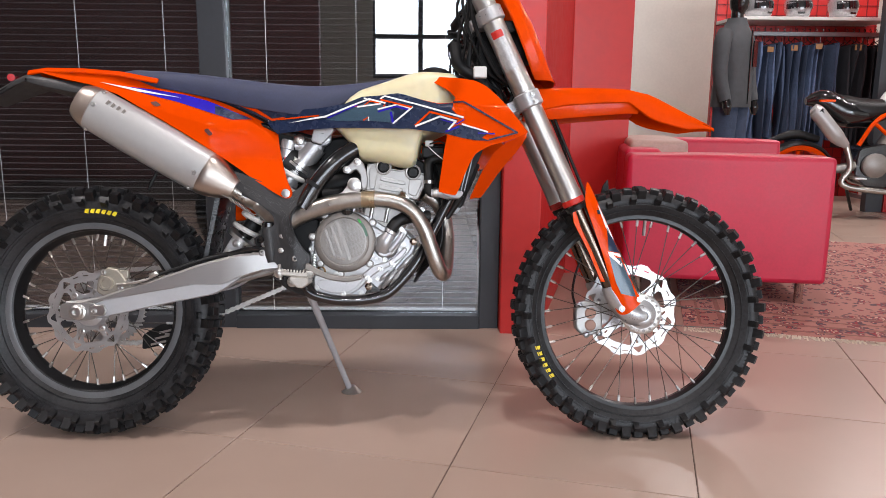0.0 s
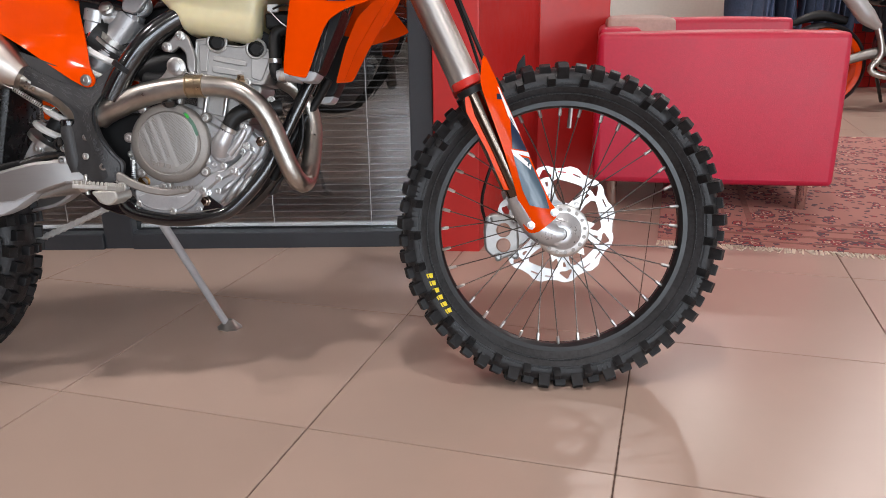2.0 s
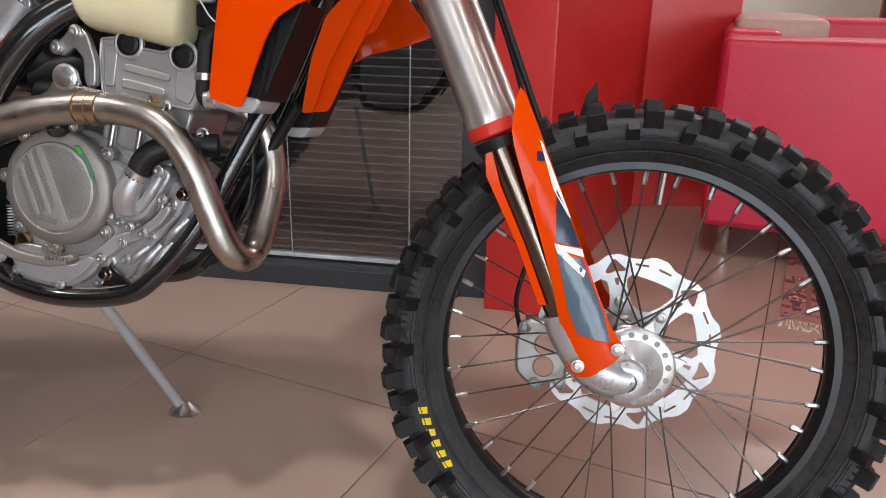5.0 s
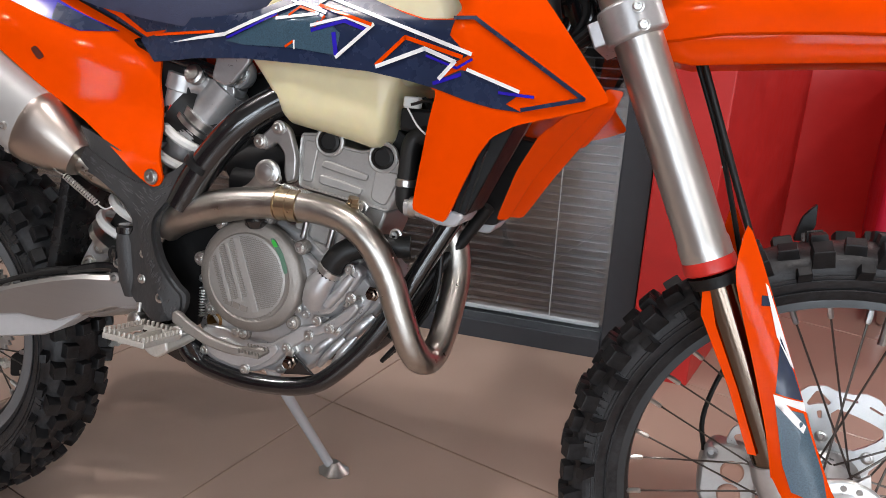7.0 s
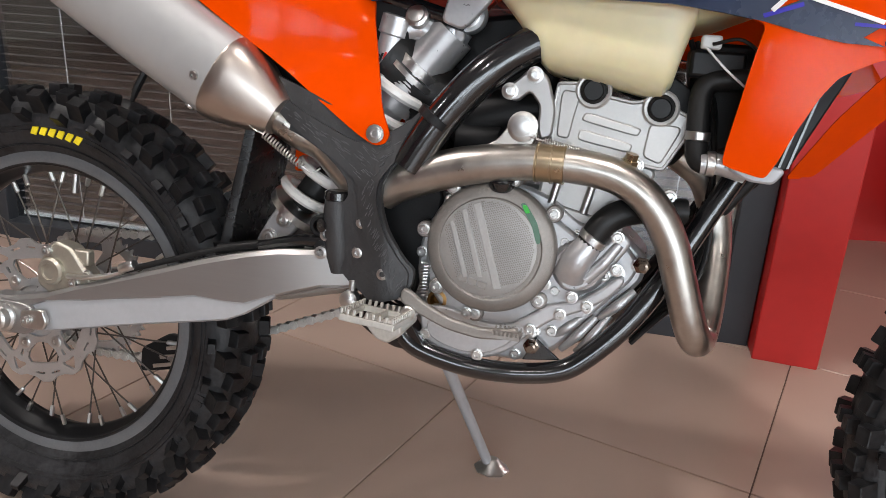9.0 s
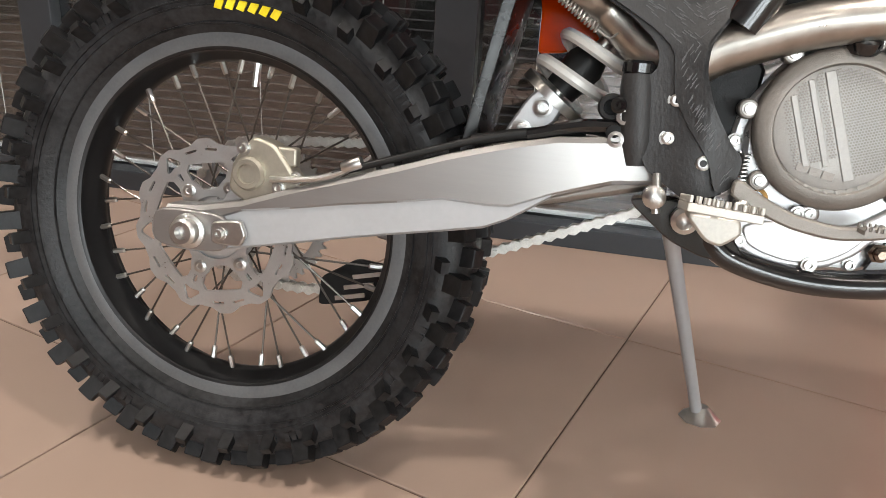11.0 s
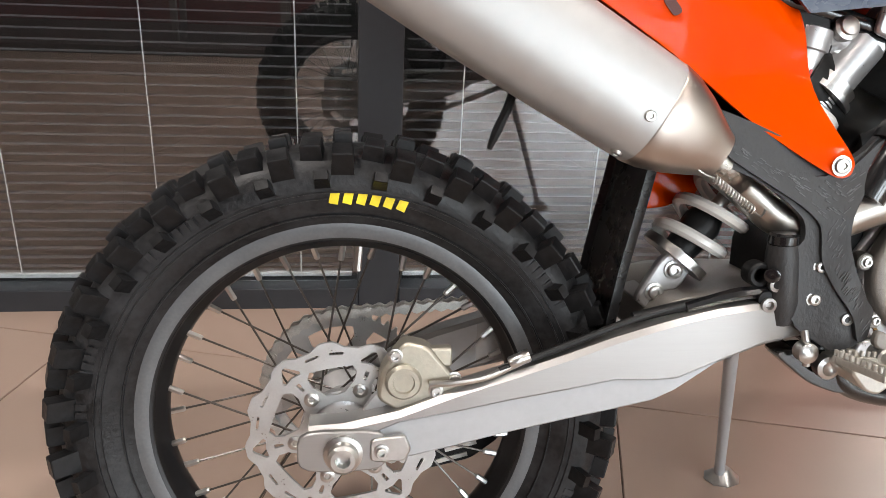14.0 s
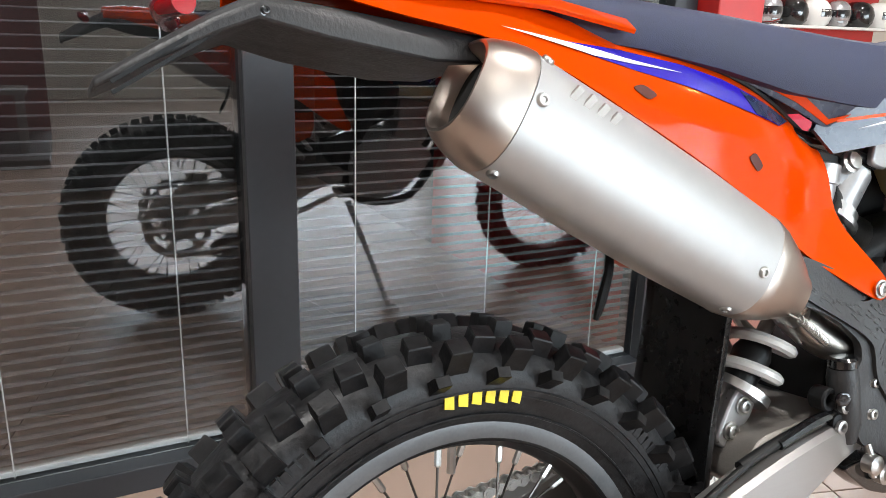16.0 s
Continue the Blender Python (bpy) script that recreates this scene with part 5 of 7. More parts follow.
part("pipe_bracket", plate_bm(rounded([(-0.10, 0.648), (-0.06, 0.66), (-0.04, 0.69), (-0.02, 0.692), (-0.008, 0.675), (-0.02, 0.655)], 0.3), -0.1, -0.094), PIPE, header, bevel=0.001)
part("pipe_mount", lathe_bm([(0.018, 0), (0.018, 0.006), (0.014, 0.008), (0.011, 0.008), (0.011, 0.013), (0.004, 0.014)], (-0.028, -0.099, 0.682), (0, -1, 0), 24), STEEL, header)


def coil(a, b, r, wire, turns, steps=10, ends=0.0):
    a, b = Vector(a), Vector(b)
    d = (b - a).normalized()
    u = d.orthogonal().normalized()
    w = d.cross(u)
    n = int(turns * steps)
    return tube_bm([a + (b - a) * (k / n) + (u * math.cos(2 * math.pi * k / steps) + w * math.sin(2 * math.pi * k / steps)) * r for k in range(n + 1)], wire, 8, n=1)


part("pipe_spring", coil((0.0, -0.108, 0.668), (0.045, -0.108, 0.66), 0.003, 0.0009, 16), STEEL, header)
part("spring_hook", tube_bm([(-0.02, -0.106, 0.672), (0.0, -0.108, 0.668)], 0.001, 5, n=1), STEEL, header)
part("sensor_boss", lathe_bm([(0.0095, 0), (0.0095, 0.008), (0.0075, 0.009), (0.0075, 0.016)], (0.098, -0.1, 0.648), (0.2, -0.2, 1), 6), PIPEGOLD, header)

SIL0, SIL1 = Vector((-0.7755, -0.090, 0.913)), Vector((-0.3555, -0.094, 0.6737))
SD = (SIL1 - SIL0).normalized()
SY = Vector((0, 1, 0))
SY = (SY - SD * SY.dot(SD)).normalized()
SZ = SD.cross(SY) * -1 if SD.cross(SY).z < 0 else SD.cross(SY)


def sil_ring(s, rz, ry, n=40, p=2.5):
    c = SIL0 + SD * s
    out = []
    for k in range(n):
        a = 2 * math.pi * k / n
        ca, sa = math.cos(a), math.sin(a)
        out.append(c + SY * ry * math.copysign(abs(ca) ** (2 / p), ca) + SZ * rz * math.copysign(abs(sa) ** (2 / p), sa))
    return out


bm = bmesh.new()
skin(bm, [sil_ring(s, rz, ry) for s, rz, ry in ((0.078, 0.058, 0.0495), (0.2, 0.061, 0.051), (0.3, 0.061, 0.051), (0.412, 0.0585, 0.049))])
sil = part("silencer", bm, SLEEVE, bike, "matt silver exhaust silencer with riveted end caps")
bm = bmesh.new()
skin(bm, [sil_ring(s, rz, ry) for s, rz, ry in ((0.055, 0.034, 0.030), (0.036, 0.0375, 0.0335), (0.0315, 0.0402, 0.036), (0.0318, 0.0435, 0.0385), (0.04, 0.0487, 0.0425), (0.055, 0.0545, 0.0468), (0.069, 0.058, 0.0497), (0.0765, 0.0588, 0.0502), (0.078, 0.057, 0.0485))], cap=False)
part("end_cap", bm, TITAN, sil, "brushed bronze-coloured steel end cap")
# solid dark plug in place of the shaded pipe interior
bm = bmesh.new()
skin(bm, [sil_ring(s, rz, ry) for s, rz, ry in ((0.05, 0.0345, 0.0305), (0.12, 0.0345, 0.0305))])
part("outlet", bm, DARKHOLE, sil)
bm = bmesh.new()
skin(bm, [sil_ring(s, rz, ry) for s, rz, ry in ((0.411, 0.0585, 0.049), (0.413, 0.0592, 0.0498), (0.43, 0.0565, 0.0475), (0.455, 0.048, 0.042), (0.478, 0.037, 0.035), (0.492, 0.030, 0.029), (0.5, 0.027, 0.027))])
part("front_cone", bm, TITAN, sil, "brushed steel front cone")
for s, a in ((0.087, 172), (0.087, 122), (0.087, 250), (0.396, 187), (0.396, 250)):
    ra = radians(a)
    ca, sa = math.cos(ra), math.sin(ra)
    p = SIL0 + SD * s + SY * 0.0495 * math.copysign(abs(ca) ** 0.8, ca) + SZ * 0.0585 * math.copysign(abs(sa) ** 0.8, sa)
    bm = bmesh.new()
    lathe(bm, [(0.0062, -0.002), (0.0062, 0.001), (0.005, 0.003), (0.003, 0.003), (0.0025, 0.001)], p, SY * ca + SZ * sa, 14)
    part("rivet", bm, STEEL, sil)
# engraved emblem on the sleeve: plain slanted bars
ETCH = mat("etched_grey", (0.36, 0.34, 0.315), 0.5, metal=0.6, noise_scale=40, var=0.05)
EM = Matrix.Translation(SIL0 + SD * 0.14 + SZ * 0.033 + SY * -0.0464) @ Matrix((SD, SY, SZ)).transposed().to_4x4() @ pose(0, 0, 0, 9, 0, 0)
for k in range(4):
    bm = bmesh.new()
    add_box(bm, -0.0035, 0.0035, -0.0008, 0.003, -0.008, 0.008, EM @ pose(-0.024 + 0.0155 * k, 0, 0, 0, 16, 0))
    part("emblem_bar", bm, ETCH, sil, smooth=False)
part("pipe_spring", coil((-0.352, -0.118, 0.643), (-0.300, -0.112, 0.607), 0.0042, 0.0011, 15), STEEL, sil)
part("spring_hook", tube_bm([(-0.375, -0.118, 0.655), (-0.365, -0.12, 0.648), (-0.352, -0.118, 0.643)], 0.0013, 5, n=2), STEEL, sil)
part("spring_hook", tube_bm([(-0.3, -0.112, 0.607), (-0.288, -0.108, 0.6), (-0.28, -0.1, 0.606)], 0.0013, 5, n=2), STEEL, sil)

# ---- shock absorber ----
SB, ST = Vector((-0.374, -0.02, 0.497)), Vector((-0.135, -0.02, 0.80))
SU = (ST - SB).normalized()
shock = part("shock_absorber", tube_bm([SB + SU * 0.22, SB + SU * 0.23, SB + SU * 0.36, ST], [0.02, 0.024, 0.026, 0.022], 24, n=1), ALU, bike, "silver shock absorber with white coil spring")
part("coil_spring", coil(SB + SU * 0.055, SB + SU * 0.298, 0.039, 0.0074, 6.3, 20), SPRINGM, shock, "white painted coil spring")
part("damper_rod", tube_bm([SB, SB + SU * 0.24], 0.009, 12, n=1), STEEL, shock)
part("bump_rubber", tube_bm([SB + SU * 0.06, SB + SU * 0.1, SB + SU * 0.12], [0.02, 0.024, 0.016], 14, n=1), HOSE, shock)
for q0, q1, rr in ((0.045, 0.056, 0.043), (0.297, 0.304, 0.043), (0.306, 0.318, 0.038)):
    part("spring_plate", tube_bm([SB + SU * q0, SB + SU * q1], rr, 28, n=1), STEEL, shock)
SH = SU.cross(Vector((0, 1, 0))).normalized()
bm = plate_bm(rounded([(SB + p).to_tuple()[::2] for p in (SU * -0.022 + SH * 0.012, SU * -0.022 - SH * 0.012, SU * 0.03 - SH * 0.022, SU * 0.05 - SH * 0.018, SU * 0.05 + SH * 0.018, SU * 0.03 + SH * 0.02)], 0.25), -0.042, -0.028)
part("clevis", bm, ALU, shock, bevel=0.003)
bolts("bolt", [(SB.x, -0.042, SB.z), ((SB + SU * 0.034).x, -0.042, (SB + SU * 0.034).z)], shock, 0.0085, 0.008)
RA, RB = Vector((-0.231, -0.032, 0.712)), Vector((-0.21, -0.032, 0.805))
part("reservoir", tube_bm([RA, RA + (RB - RA) * 0.06, RA + (RB - RA) * 0.1, RA + (RB - RA) * 0.72, RA + (RB - RA) * 0.74, RA + (RB - RA) * 0.98, RB], [0.017, 0.022, 0.023, 0.023, 0.0255, 0.0255, 0.022], 28, n=1), ALU, shock, "silver damper reservoir")
for k in range(4):
    m = pose(-0.234 + 0.0045 * k, -0.0553, 0.748 + 0.0015 * k, 0, 22, 0)
    part("reservoir_mark", box(-0.0014, 0.0014, -0.0008, 0.0012, -0.006 + 0.002 * (k % 2), 0.006, m), REDM if k == 3 else BLACKP, shock, smooth=False)
for k in range(5):
    part("reservoir_mark", box(-0.001, 0.001, -0.0008, 0.0012, -0.0022, 0.0022, pose(-0.232 + 0.003 * k, -0.0553, 0.734 + 0.0012 * k, 0, 22, 0)), BLACKP, shock, smooth=False)
part("reservoir_bridge", tube_bm([(-0.212, -0.035, 0.785), (-0.185, -0.03, 0.792), (-0.16, -0.026, 0.783), (-0.145, -0.022, 0.775)], [0.018, 0.017, 0.016, 0.018], 16), ALU, shock)
part("bridge_web", plate_bm(rounded([(-0.2, 0.805), (-0.175, 0.81), (-0.15, 0.79), (-0.125, 0.8), (-0.12, 0.78), (-0.15, 0.755), (-0.17, 0.772), (-0.2, 0.78)], 0.25), -0.042, -0.02), ALU, shock, bevel=0.004)
part("adjuster_knob", lathe_bm([(0.013, 0), (0.0145, 0.003), (0.0145, 0.012), (0.0105, 0.014), (0.0105, 0.018), (0.005, 0.019)], (-0.182, -0.044, 0.802), (0, -1, 0.3), 22), STEEL, shock)
part("shock_eye", lathe_bm([(0.021, -0.01), (0.023, -0.006), (0.023, 0.006), (0.021, 0.01)], (-0.12, -0.03, 0.812), (0, -1, 0), 24), ALU, shock)
bolts("bolt", [(-0.12, -0.04, 0.812)], shock, 0.0125, 0.012)
for k in range(9):
    q = 0.262 + 0.0045 * k
    part("thread_ring", tube_bm([SB + SU * q, SB + SU * (q + 0.0022)], 0.0322, 24, n=1), ALU, shock)
part("shock_body", tube_bm([SB + SU * 0.25, SB + SU * 0.375], 0.031, 24, n=1), ALU, shock)
part("top_mount", plate_bm(rounded([(-0.15, 0.80), (-0.12, 0.79), (-0.085, 0.83), (-0.1, 0.845), (-0.14, 0.84)], 0.25), -0.06, -0.05), ALU, bike, bevel=0.003)
# linkage below
part("linkage", plate_bm(rounded([(-0.40, 0.485), (-0.36, 0.47), (-0.28, 0.44), (-0.25, 0.46), (-0.33, 0.505)], 0.25), -0.03, 0.03), ALU, bike, bevel=0.005)
# aluminium bridge, given the darker cast metal colour for the shade it sits in
part("swing_arm_bridge", plate_bm(rounded([(-0.37, 0.50), (-0.21, 0.508), (-0.2, 0.455), (-0.35, 0.415), (-0.40, 0.45)], 0.2), -0.085, 0.085), ALUD, bike, bevel=0.006)
part("pivot_sleeve", lathe_bm([(0.012, 0), (0.0145, 0.003), (0.0145, 0.02), (0.0125, 0.022), (0.0085, 0.022), (0.008, 0.002)], (-0.276, -0.08, 0.532), (0, -1, 0), 22), BLACKP, bike)
part("pivot_sleeve", lathe_bm([(0.007, 0), (0.009, 0.003), (0.009, 0.014), (0.005, 0.015)], (-0.27, -0.094, 0.506), (0, -1, 0), 18), BLACKP, bike)
# mud flap between wheel and shock
bm = bmesh.new()
rows = []
for x, z in ((-0.375, 0.76), (-0.383, 0.70), (-0.39, 0.65), (-0.4, 0.6), (-0.415, 0.53), (-0.425, 0.47), (-0.43, 0.42)):
    rows.append((x, z))
rings = []
for y, o in ((-0.066, 0.014), (-0.062, 0.004), (-0.03, -0.003), (0.03, -0.003), (0.062, 0.004), (0.066, 0.014)):
    rings.append([(x - o, y, z) for x, z in rows] + [(x - o + 0.004, y, z) for x, z in rows[::-1]])
skin(bm, rings)
part("mud_flap", bm, BLACKS, bike, "glossy black inner mud flap", bevel=0.001)
part("inner_fender", plate_bm(rounded([(-0.70, 0.90), (-0.45, 0.85), (-0.40, 0.74), (-0.42, 0.69), (-0.455, 0.69), (-0.52, 0.77), (-0.66, 0.86)], 0.2), -0.06, 0.06), REDP, bike, "orange-red inner fender plastic", bevel=0.006)
part("inner_panel", plate_bm(rounded([(-0.395, 0.74), (-0.3, 0.74), (-0.292, 0.64), (-0.303, 0.604), (-0.342, 0.588), (-0.372, 0.585), (-0.372, 0.636)], 0.15), 0.022, 0.04), ORANGE, bike, bevel=0.003)
part("strap", tube_bm([(-0.555, -0.045, 0.76), (-0.56, -0.055, 0.72), (-0.575, -0.06, 0.685), (-0.583, -0.06, 0.665)], [0.0035, 0.005, 0.0055, 0.003], 8), BLACKP, bike, "dangling black rubber strap")

# ---- foot peg, brake pedal, stand ----
PEG = pose(-0.163, -0.134, 0.444, -6, 4, 0)
bm = bmesh.new()
for x0, x1, y0, y1 in ((-0.036, 0.03, -0.084, -0.079), (-0.036, 0.03, -0.006, 0.0), (-0.036, -0.031, -0.079, -0.006), (0.025, 0.03, -0.079, -0.006), (-0.004, 0.0, -0.079, -0.006)):
    add_box(bm, x0, x1, y0, y1, -0.006, 0.002, PEG)
for k in range(9):
    for y in (-0.0815, -0.003):
        x = -0.034 + 0.0077 * k
        add_box(bm, x - 0.0018, x + 0.0018, y - 0.0022, y + 0.0022, 0.002, 0.009, PEG)
for k in range(8):
    for x in (-0.0335, 0.0275):
        y = -0.074 + 0.0092 * k
        add_box(bm, x - 0.0022, x + 0.0022, y - 0.0018, y + 0.0018, 0.002, 0.009, PEG)
peg = part("foot_peg", bm, PEGM, bike, "serrated steel foot peg", smooth=False, bevel=0.001)
part("peg_bracket", plate_bm(rounded([(-0.195, 0.44), (-0.142, 0.44), (-0.138, 0.424), (-0.156, 0.41), (-0.172, 0.414)], 0.25), -0.16, -0.09), PEGM, peg, bevel=0.004)
part("peg_pin", lathe_bm([(0.0095, 0), (0.0095, 0.02), (0.007, 0.022)], (-0.139, -0.12, 0.446), (0, -1, 0), 14), STEEL, peg)
part("foot_peg", box(-0.25, -0.16, 0.12, 0.19, 0.44, 0.452), STEEL, bike, bevel=0.003)
# brake linkage at the master cylinder
part("pushrod", tube_bm([(-0.222, -0.112, 0.47), (-0.22, -0.118, 0.452), (-0.218, -0.118, 0.43)], 0.0045, 10, n=1), STEEL, bike)
part("clevis_joint", lathe_bm([(0.012, 0), (0.012, 0.014), (0.007, 0.017)], (-0.222, -0.112, 0.447), (0, -1, 0), 18), STEEL, bike)
part("pedal_pivot", lathe_bm([(0.014, 0), (0.014, 0.012), (0.009, 0.014), (0.005, 0.011)], (-0.188, -0.104, 0.425), (0, -1, 0), 18), STEEL, bike)
part("pedal_base", plate_bm(rounded([(-0.25, 0.44), (-0.2, 0.445), (-0.15, 0.43), (-0.12, 0.39), (-0.16, 0.385), (-0.2, 0.4)], 0.25), -0.1, -0.07), BLACKG, bike, bevel=0.005)
part("brake_pedal", plate_bm(rounded([(-0.15, 0.475), (-0.14, 0.474), (-0.125, 0.463), (-0.09, 0.447), (-0.05, 0.44), (-0.02, 0.443), (-0.004, 0.447), (-0.002, 0.434), (-0.02, 0.43), (-0.05, 0.426), (-0.092, 0.432), (-0.13, 0.447), (-0.152, 0.458)], 0.3, 2), -0.136, -0.126), ALUD, bike, "forged aluminium brake pedal", bevel=0.003)
bm = bmesh.new()
add_box(bm, -0.032, 0.002, -0.158, -0.128, 0.438, 0.442)
for k in range(7):
    for y in (-0.156, -0.131):
        add_box(bm, -0.031 + k * 0.005, -0.029 + k * 0.005, y - 0.0015, y + 0.0015, 0.442, 0.4465)
part("pedal_tip", bm, ALUD, bike, smooth=False)
STA, STB = Vector((-0.185, 0.105, 0.392)), Vector((-0.079, 0.290, 0.058))
stand = part("side_stand", tube_bm([STA, STA + (STB - STA) * 0.12, STA + (STB - STA) * 0.85, STB], [0.013, 0.0105, 0.009, 0.0095], 16, n=2), MATTEALU, bike, "satin aluminium side stand")
unlean = Matrix.Rotation(radians(9.5), 3, "X")
bm = bmesh.new()
lathe(bm, [(0.026, 0.0), (0.027, 0.003), (0.022, 0.007), (0.012, 0.02), (0.008, 0.024)], STB + unlean @ Vector((0.0, 0.0, -0.0095)), unlean @ Vector((0, 0, 1)), 8)
for v in bm.verts:
    v.co.x = STB.x + (v.co.x - STB.x) * 1.25 + 0.006
part("stand_foot", bm, STEEL, stand, "flared steel foot plate")

# ---- fork and front end ----
FKD = Vector((0.4187, 0, -0.9081)).normalized()
FT = Vector((0.318, 0, 1.145))


def fork_pt(z, y):
    k = (FT.z - z) / -FKD.z
    return Vector((FT.x + FKD.x * k, y, z))


for s in (-1, 1):
    y = s * 0.107
    leg = part("fork_leg", tube_bm([fork_pt(1.175, y), fork_pt(1.1, y), fork_pt(0.95, y), fork_pt(0.93, y), fork_pt(0.90, y), fork_pt(0.668, y), fork_pt(0.664, y), fork_pt(0.648, y)], [0.0285, 0.0285, 0.0292, 0.0298, 0.0282, 0.0282, 0.0296, 0.0296], 28, n=1), FORKM, bike, "satin silver upside-down fork leg")
    part("wiper_ring", tube_bm([fork_pt(0.648, y), fork_pt(0.646, y), fork_pt(0.635, y), fork_pt(0.633, y)], [0.0296, 0.0306, 0.0306, 0.028], 28, n=1), REDM, leg, "red wiper ring")
    part("seal", tube_bm([fork_pt(0.630, y), fork_pt(0.618, y)], [0.0285, 0.0265], 28, n=1), BLACKP, leg)
    part("stanchion", tube_bm([fork_pt(0.63, y), fork_pt(0.40, y)], 0.0225, 28, n=1), DARKCHROME, leg, "dark chrome fork stanchion")
    part("axle_lug", tube_bm([fork_pt(0.42, y), fork_pt(0.395, y), (0.692, y, 0.356), (0.718, y * 0.97, 0.342), (0.738, y * 0.95, 0.339)], [0.026, 0.028, 0.03, 0.03, 0.027], 20), ALU, leg)
    part("cap", tube_bm([fork_pt(1.17, y), fork_pt(1.185, y), fork_pt(1.19, y)], [0.024, 0.022, 0.014], 24, n=1), STEEL, leg)
part("axle", lathe_bm([(0.023, 0), (0.026, 0.006), (0.026, 0.02), (0.02, 0.024), (0.013, 0.024), (0.012, 0.016), (0.003, 0.016)], (FC.x - 0.013, -0.102, 0.34), (0, -1, 0), 28), ALU, bike)
part("axle_bolt", lathe_bm([(0.012, 0), (0.012, 0.006), (0.007, 0.008), (0.005, 0.003)], (FC.x - 0.013, -0.118, 0.34), (0, -1, 0), 6), STEEL, bike)
for zc, hw in ((0.905, 0.022), (1.125, 0.02)):
    bm = bmesh.new()
    for s in (-1, 1):
        lathe(bm, [(0.028, -hw), (0.036, -hw + 0.003), (0.036, hw - 0.003), (0.028, hw)], fork_pt(zc, s * 0.107), FKD, 28)
    c0 = fork_pt(zc, 0)
    m = Matrix.Translation(c0 + Vector((-0.03, 0, -0.01))) @ pose(0, 0, 0, 0, -23.9, 0)
    add_box(bm, -0.02, 0.02, -0.08, 0.08, -hw * 0.7, hw * 0.7, m)
    part("triple_clamp", bm, ALU, bike, "machined aluminium triple clamp", bevel=0.002)
bolts("bolt", [fork_pt(0.916, -0.107) + Vector((0.012, -0.036, 0)), fork_pt(0.897, -0.107) + Vector((0.012, -0.036, 0))], bike, 0.005, 0.007)
# clamp sticker on the upper tube
bm = bmesh.new()
skin(bm, [[fork_pt(z, -0.107) + Vector((0.0296 * math.sin(a) * 0.914, -0.0296 * math.cos(a), 0.0296 * math.sin(a) * 0.405)) for a in (-0.9 + 0.15 * k for k in range(9))] + [fork_pt(z, -0.107) + Vector((0.0288 * math.sin(a) * 0.914, -0.0288 * math.cos(a), 0.0288 * math.sin(a) * 0.405)) for a in (0.3 - 0.15 * k for k in range(9))] for z in (1.085, 0.985)])
part("fork_sticker", bm, mat("silver_sticker", (0.5, 0.5, 0.5), 0.4, metal=0.5, noise_scale=90, var=0.25), bike)
bm = bmesh.new()
skin(bm, [[fork_pt(z, -0.107) + Vector((0.0301 * math.sin(a) * 0.914, -0.0301 * math.cos(a), 0.0301 * math.sin(a) * 0.405)) for a in (-0.8 + 0.15 * k for k in range(8))] + [fork_pt(z, -0.107) + Vector((0.0294 * math.sin(a) * 0.914, -0.0294 * math.cos(a), 0.0294 * math.sin(a) * 0.405)) for a in (0.25 - 0.15 * k for k in range(8))] for z in (1.083, 1.065)])
part("warning_label", bm, REDM, bike)

# fork guards
FG = [(0.582, 0.700), (0.604, 0.655), (0.628, 0.600), (0.652, 0.545), (0.686, 0.465), (0.714, 0.405), (0.732, 0.383), (0.722, 0.371), (0.689, 0.345), (0.672, 0.343), (0.661, 0.356), (0.652, 0.40), (0.637, 0.46), (0.614, 0.53), (0.592, 0.59), (0.575, 0.64)]


def fg_y(x, z):
    t_ = (z - 0.33) / 0.37
    fx = fork_pt(z, 0).x
    return -0.139 + 1.2 * max(0, abs(x - fx - 0.022) - 0.012) ** 1.3 + 0.02 * max(0, t_ - 0.7)


for s in (-1, 1):
    bm = panel_bm(rounded(FG, 0.3, 2), fg_y, 0.004, 0.012)
    if s > 0:
        flip(bm)
    g = part("fork_guard", bm, ORANGE, bike, "orange plastic fork guard with navy graphic", bevel=0.0012)
    bm = panel_bm([(0.545, 0.626), (0.552, 0.622), (0.566, 0.575), (0.6, 0.505), (0.632, 0.43), (0.622, 0.43), (0.59, 0.505), (0.548, 0.585)], lambda x, z: -0.128, 0.004, 0.02)
    if s > 0:
        flip(bm)
    part("guard_edge", bm, ORANGE, g, bevel=0.001)
    for nm, ol, mt in (
        ("guard_graphic", [(0.634, 0.575), (0.655, 0.535), (0.668, 0.506), (0.638, 0.512)], NAVY),
        ("guard_graphic", [(0.640, 0.498), (0.671, 0.492), (0.702, 0.425), (0.712, 0.392), (0.698, 0.394), (0.672, 0.40), (0.658, 0.43)], TEAL),
        ("guard_stripe", [(0.636, 0.510), (0.670, 0.504), (0.673, 0.494), (0.650, 0.501), (0.676, 0.478), (0.674, 0.47), (0.64, 0.499)], WHITE),
        ("guard_stripe", [(0.610, 0.632), (0.614, 0.628), (0.654, 0.54), (0.650, 0.543), (0.63, 0.575)], WHITE),
        ("guard_stripe", [(0.608, 0.618), (0.620, 0.618), (0.622, 0.607), (0.609, 0.607)], NAVY),
    ):
        bm = panel_bm(ol, lambda x, z: fg_y(x, z) - 0.0011, 0.0009, 0.012)
        if s > 0:
            flip(bm)
        part(nm, bm, mt, g, smooth=True)
bolts("bolt", [(0.675, -0.139, 0.36), (0.721, -0.139, 0.385)], bike, 0.006, 0.005)
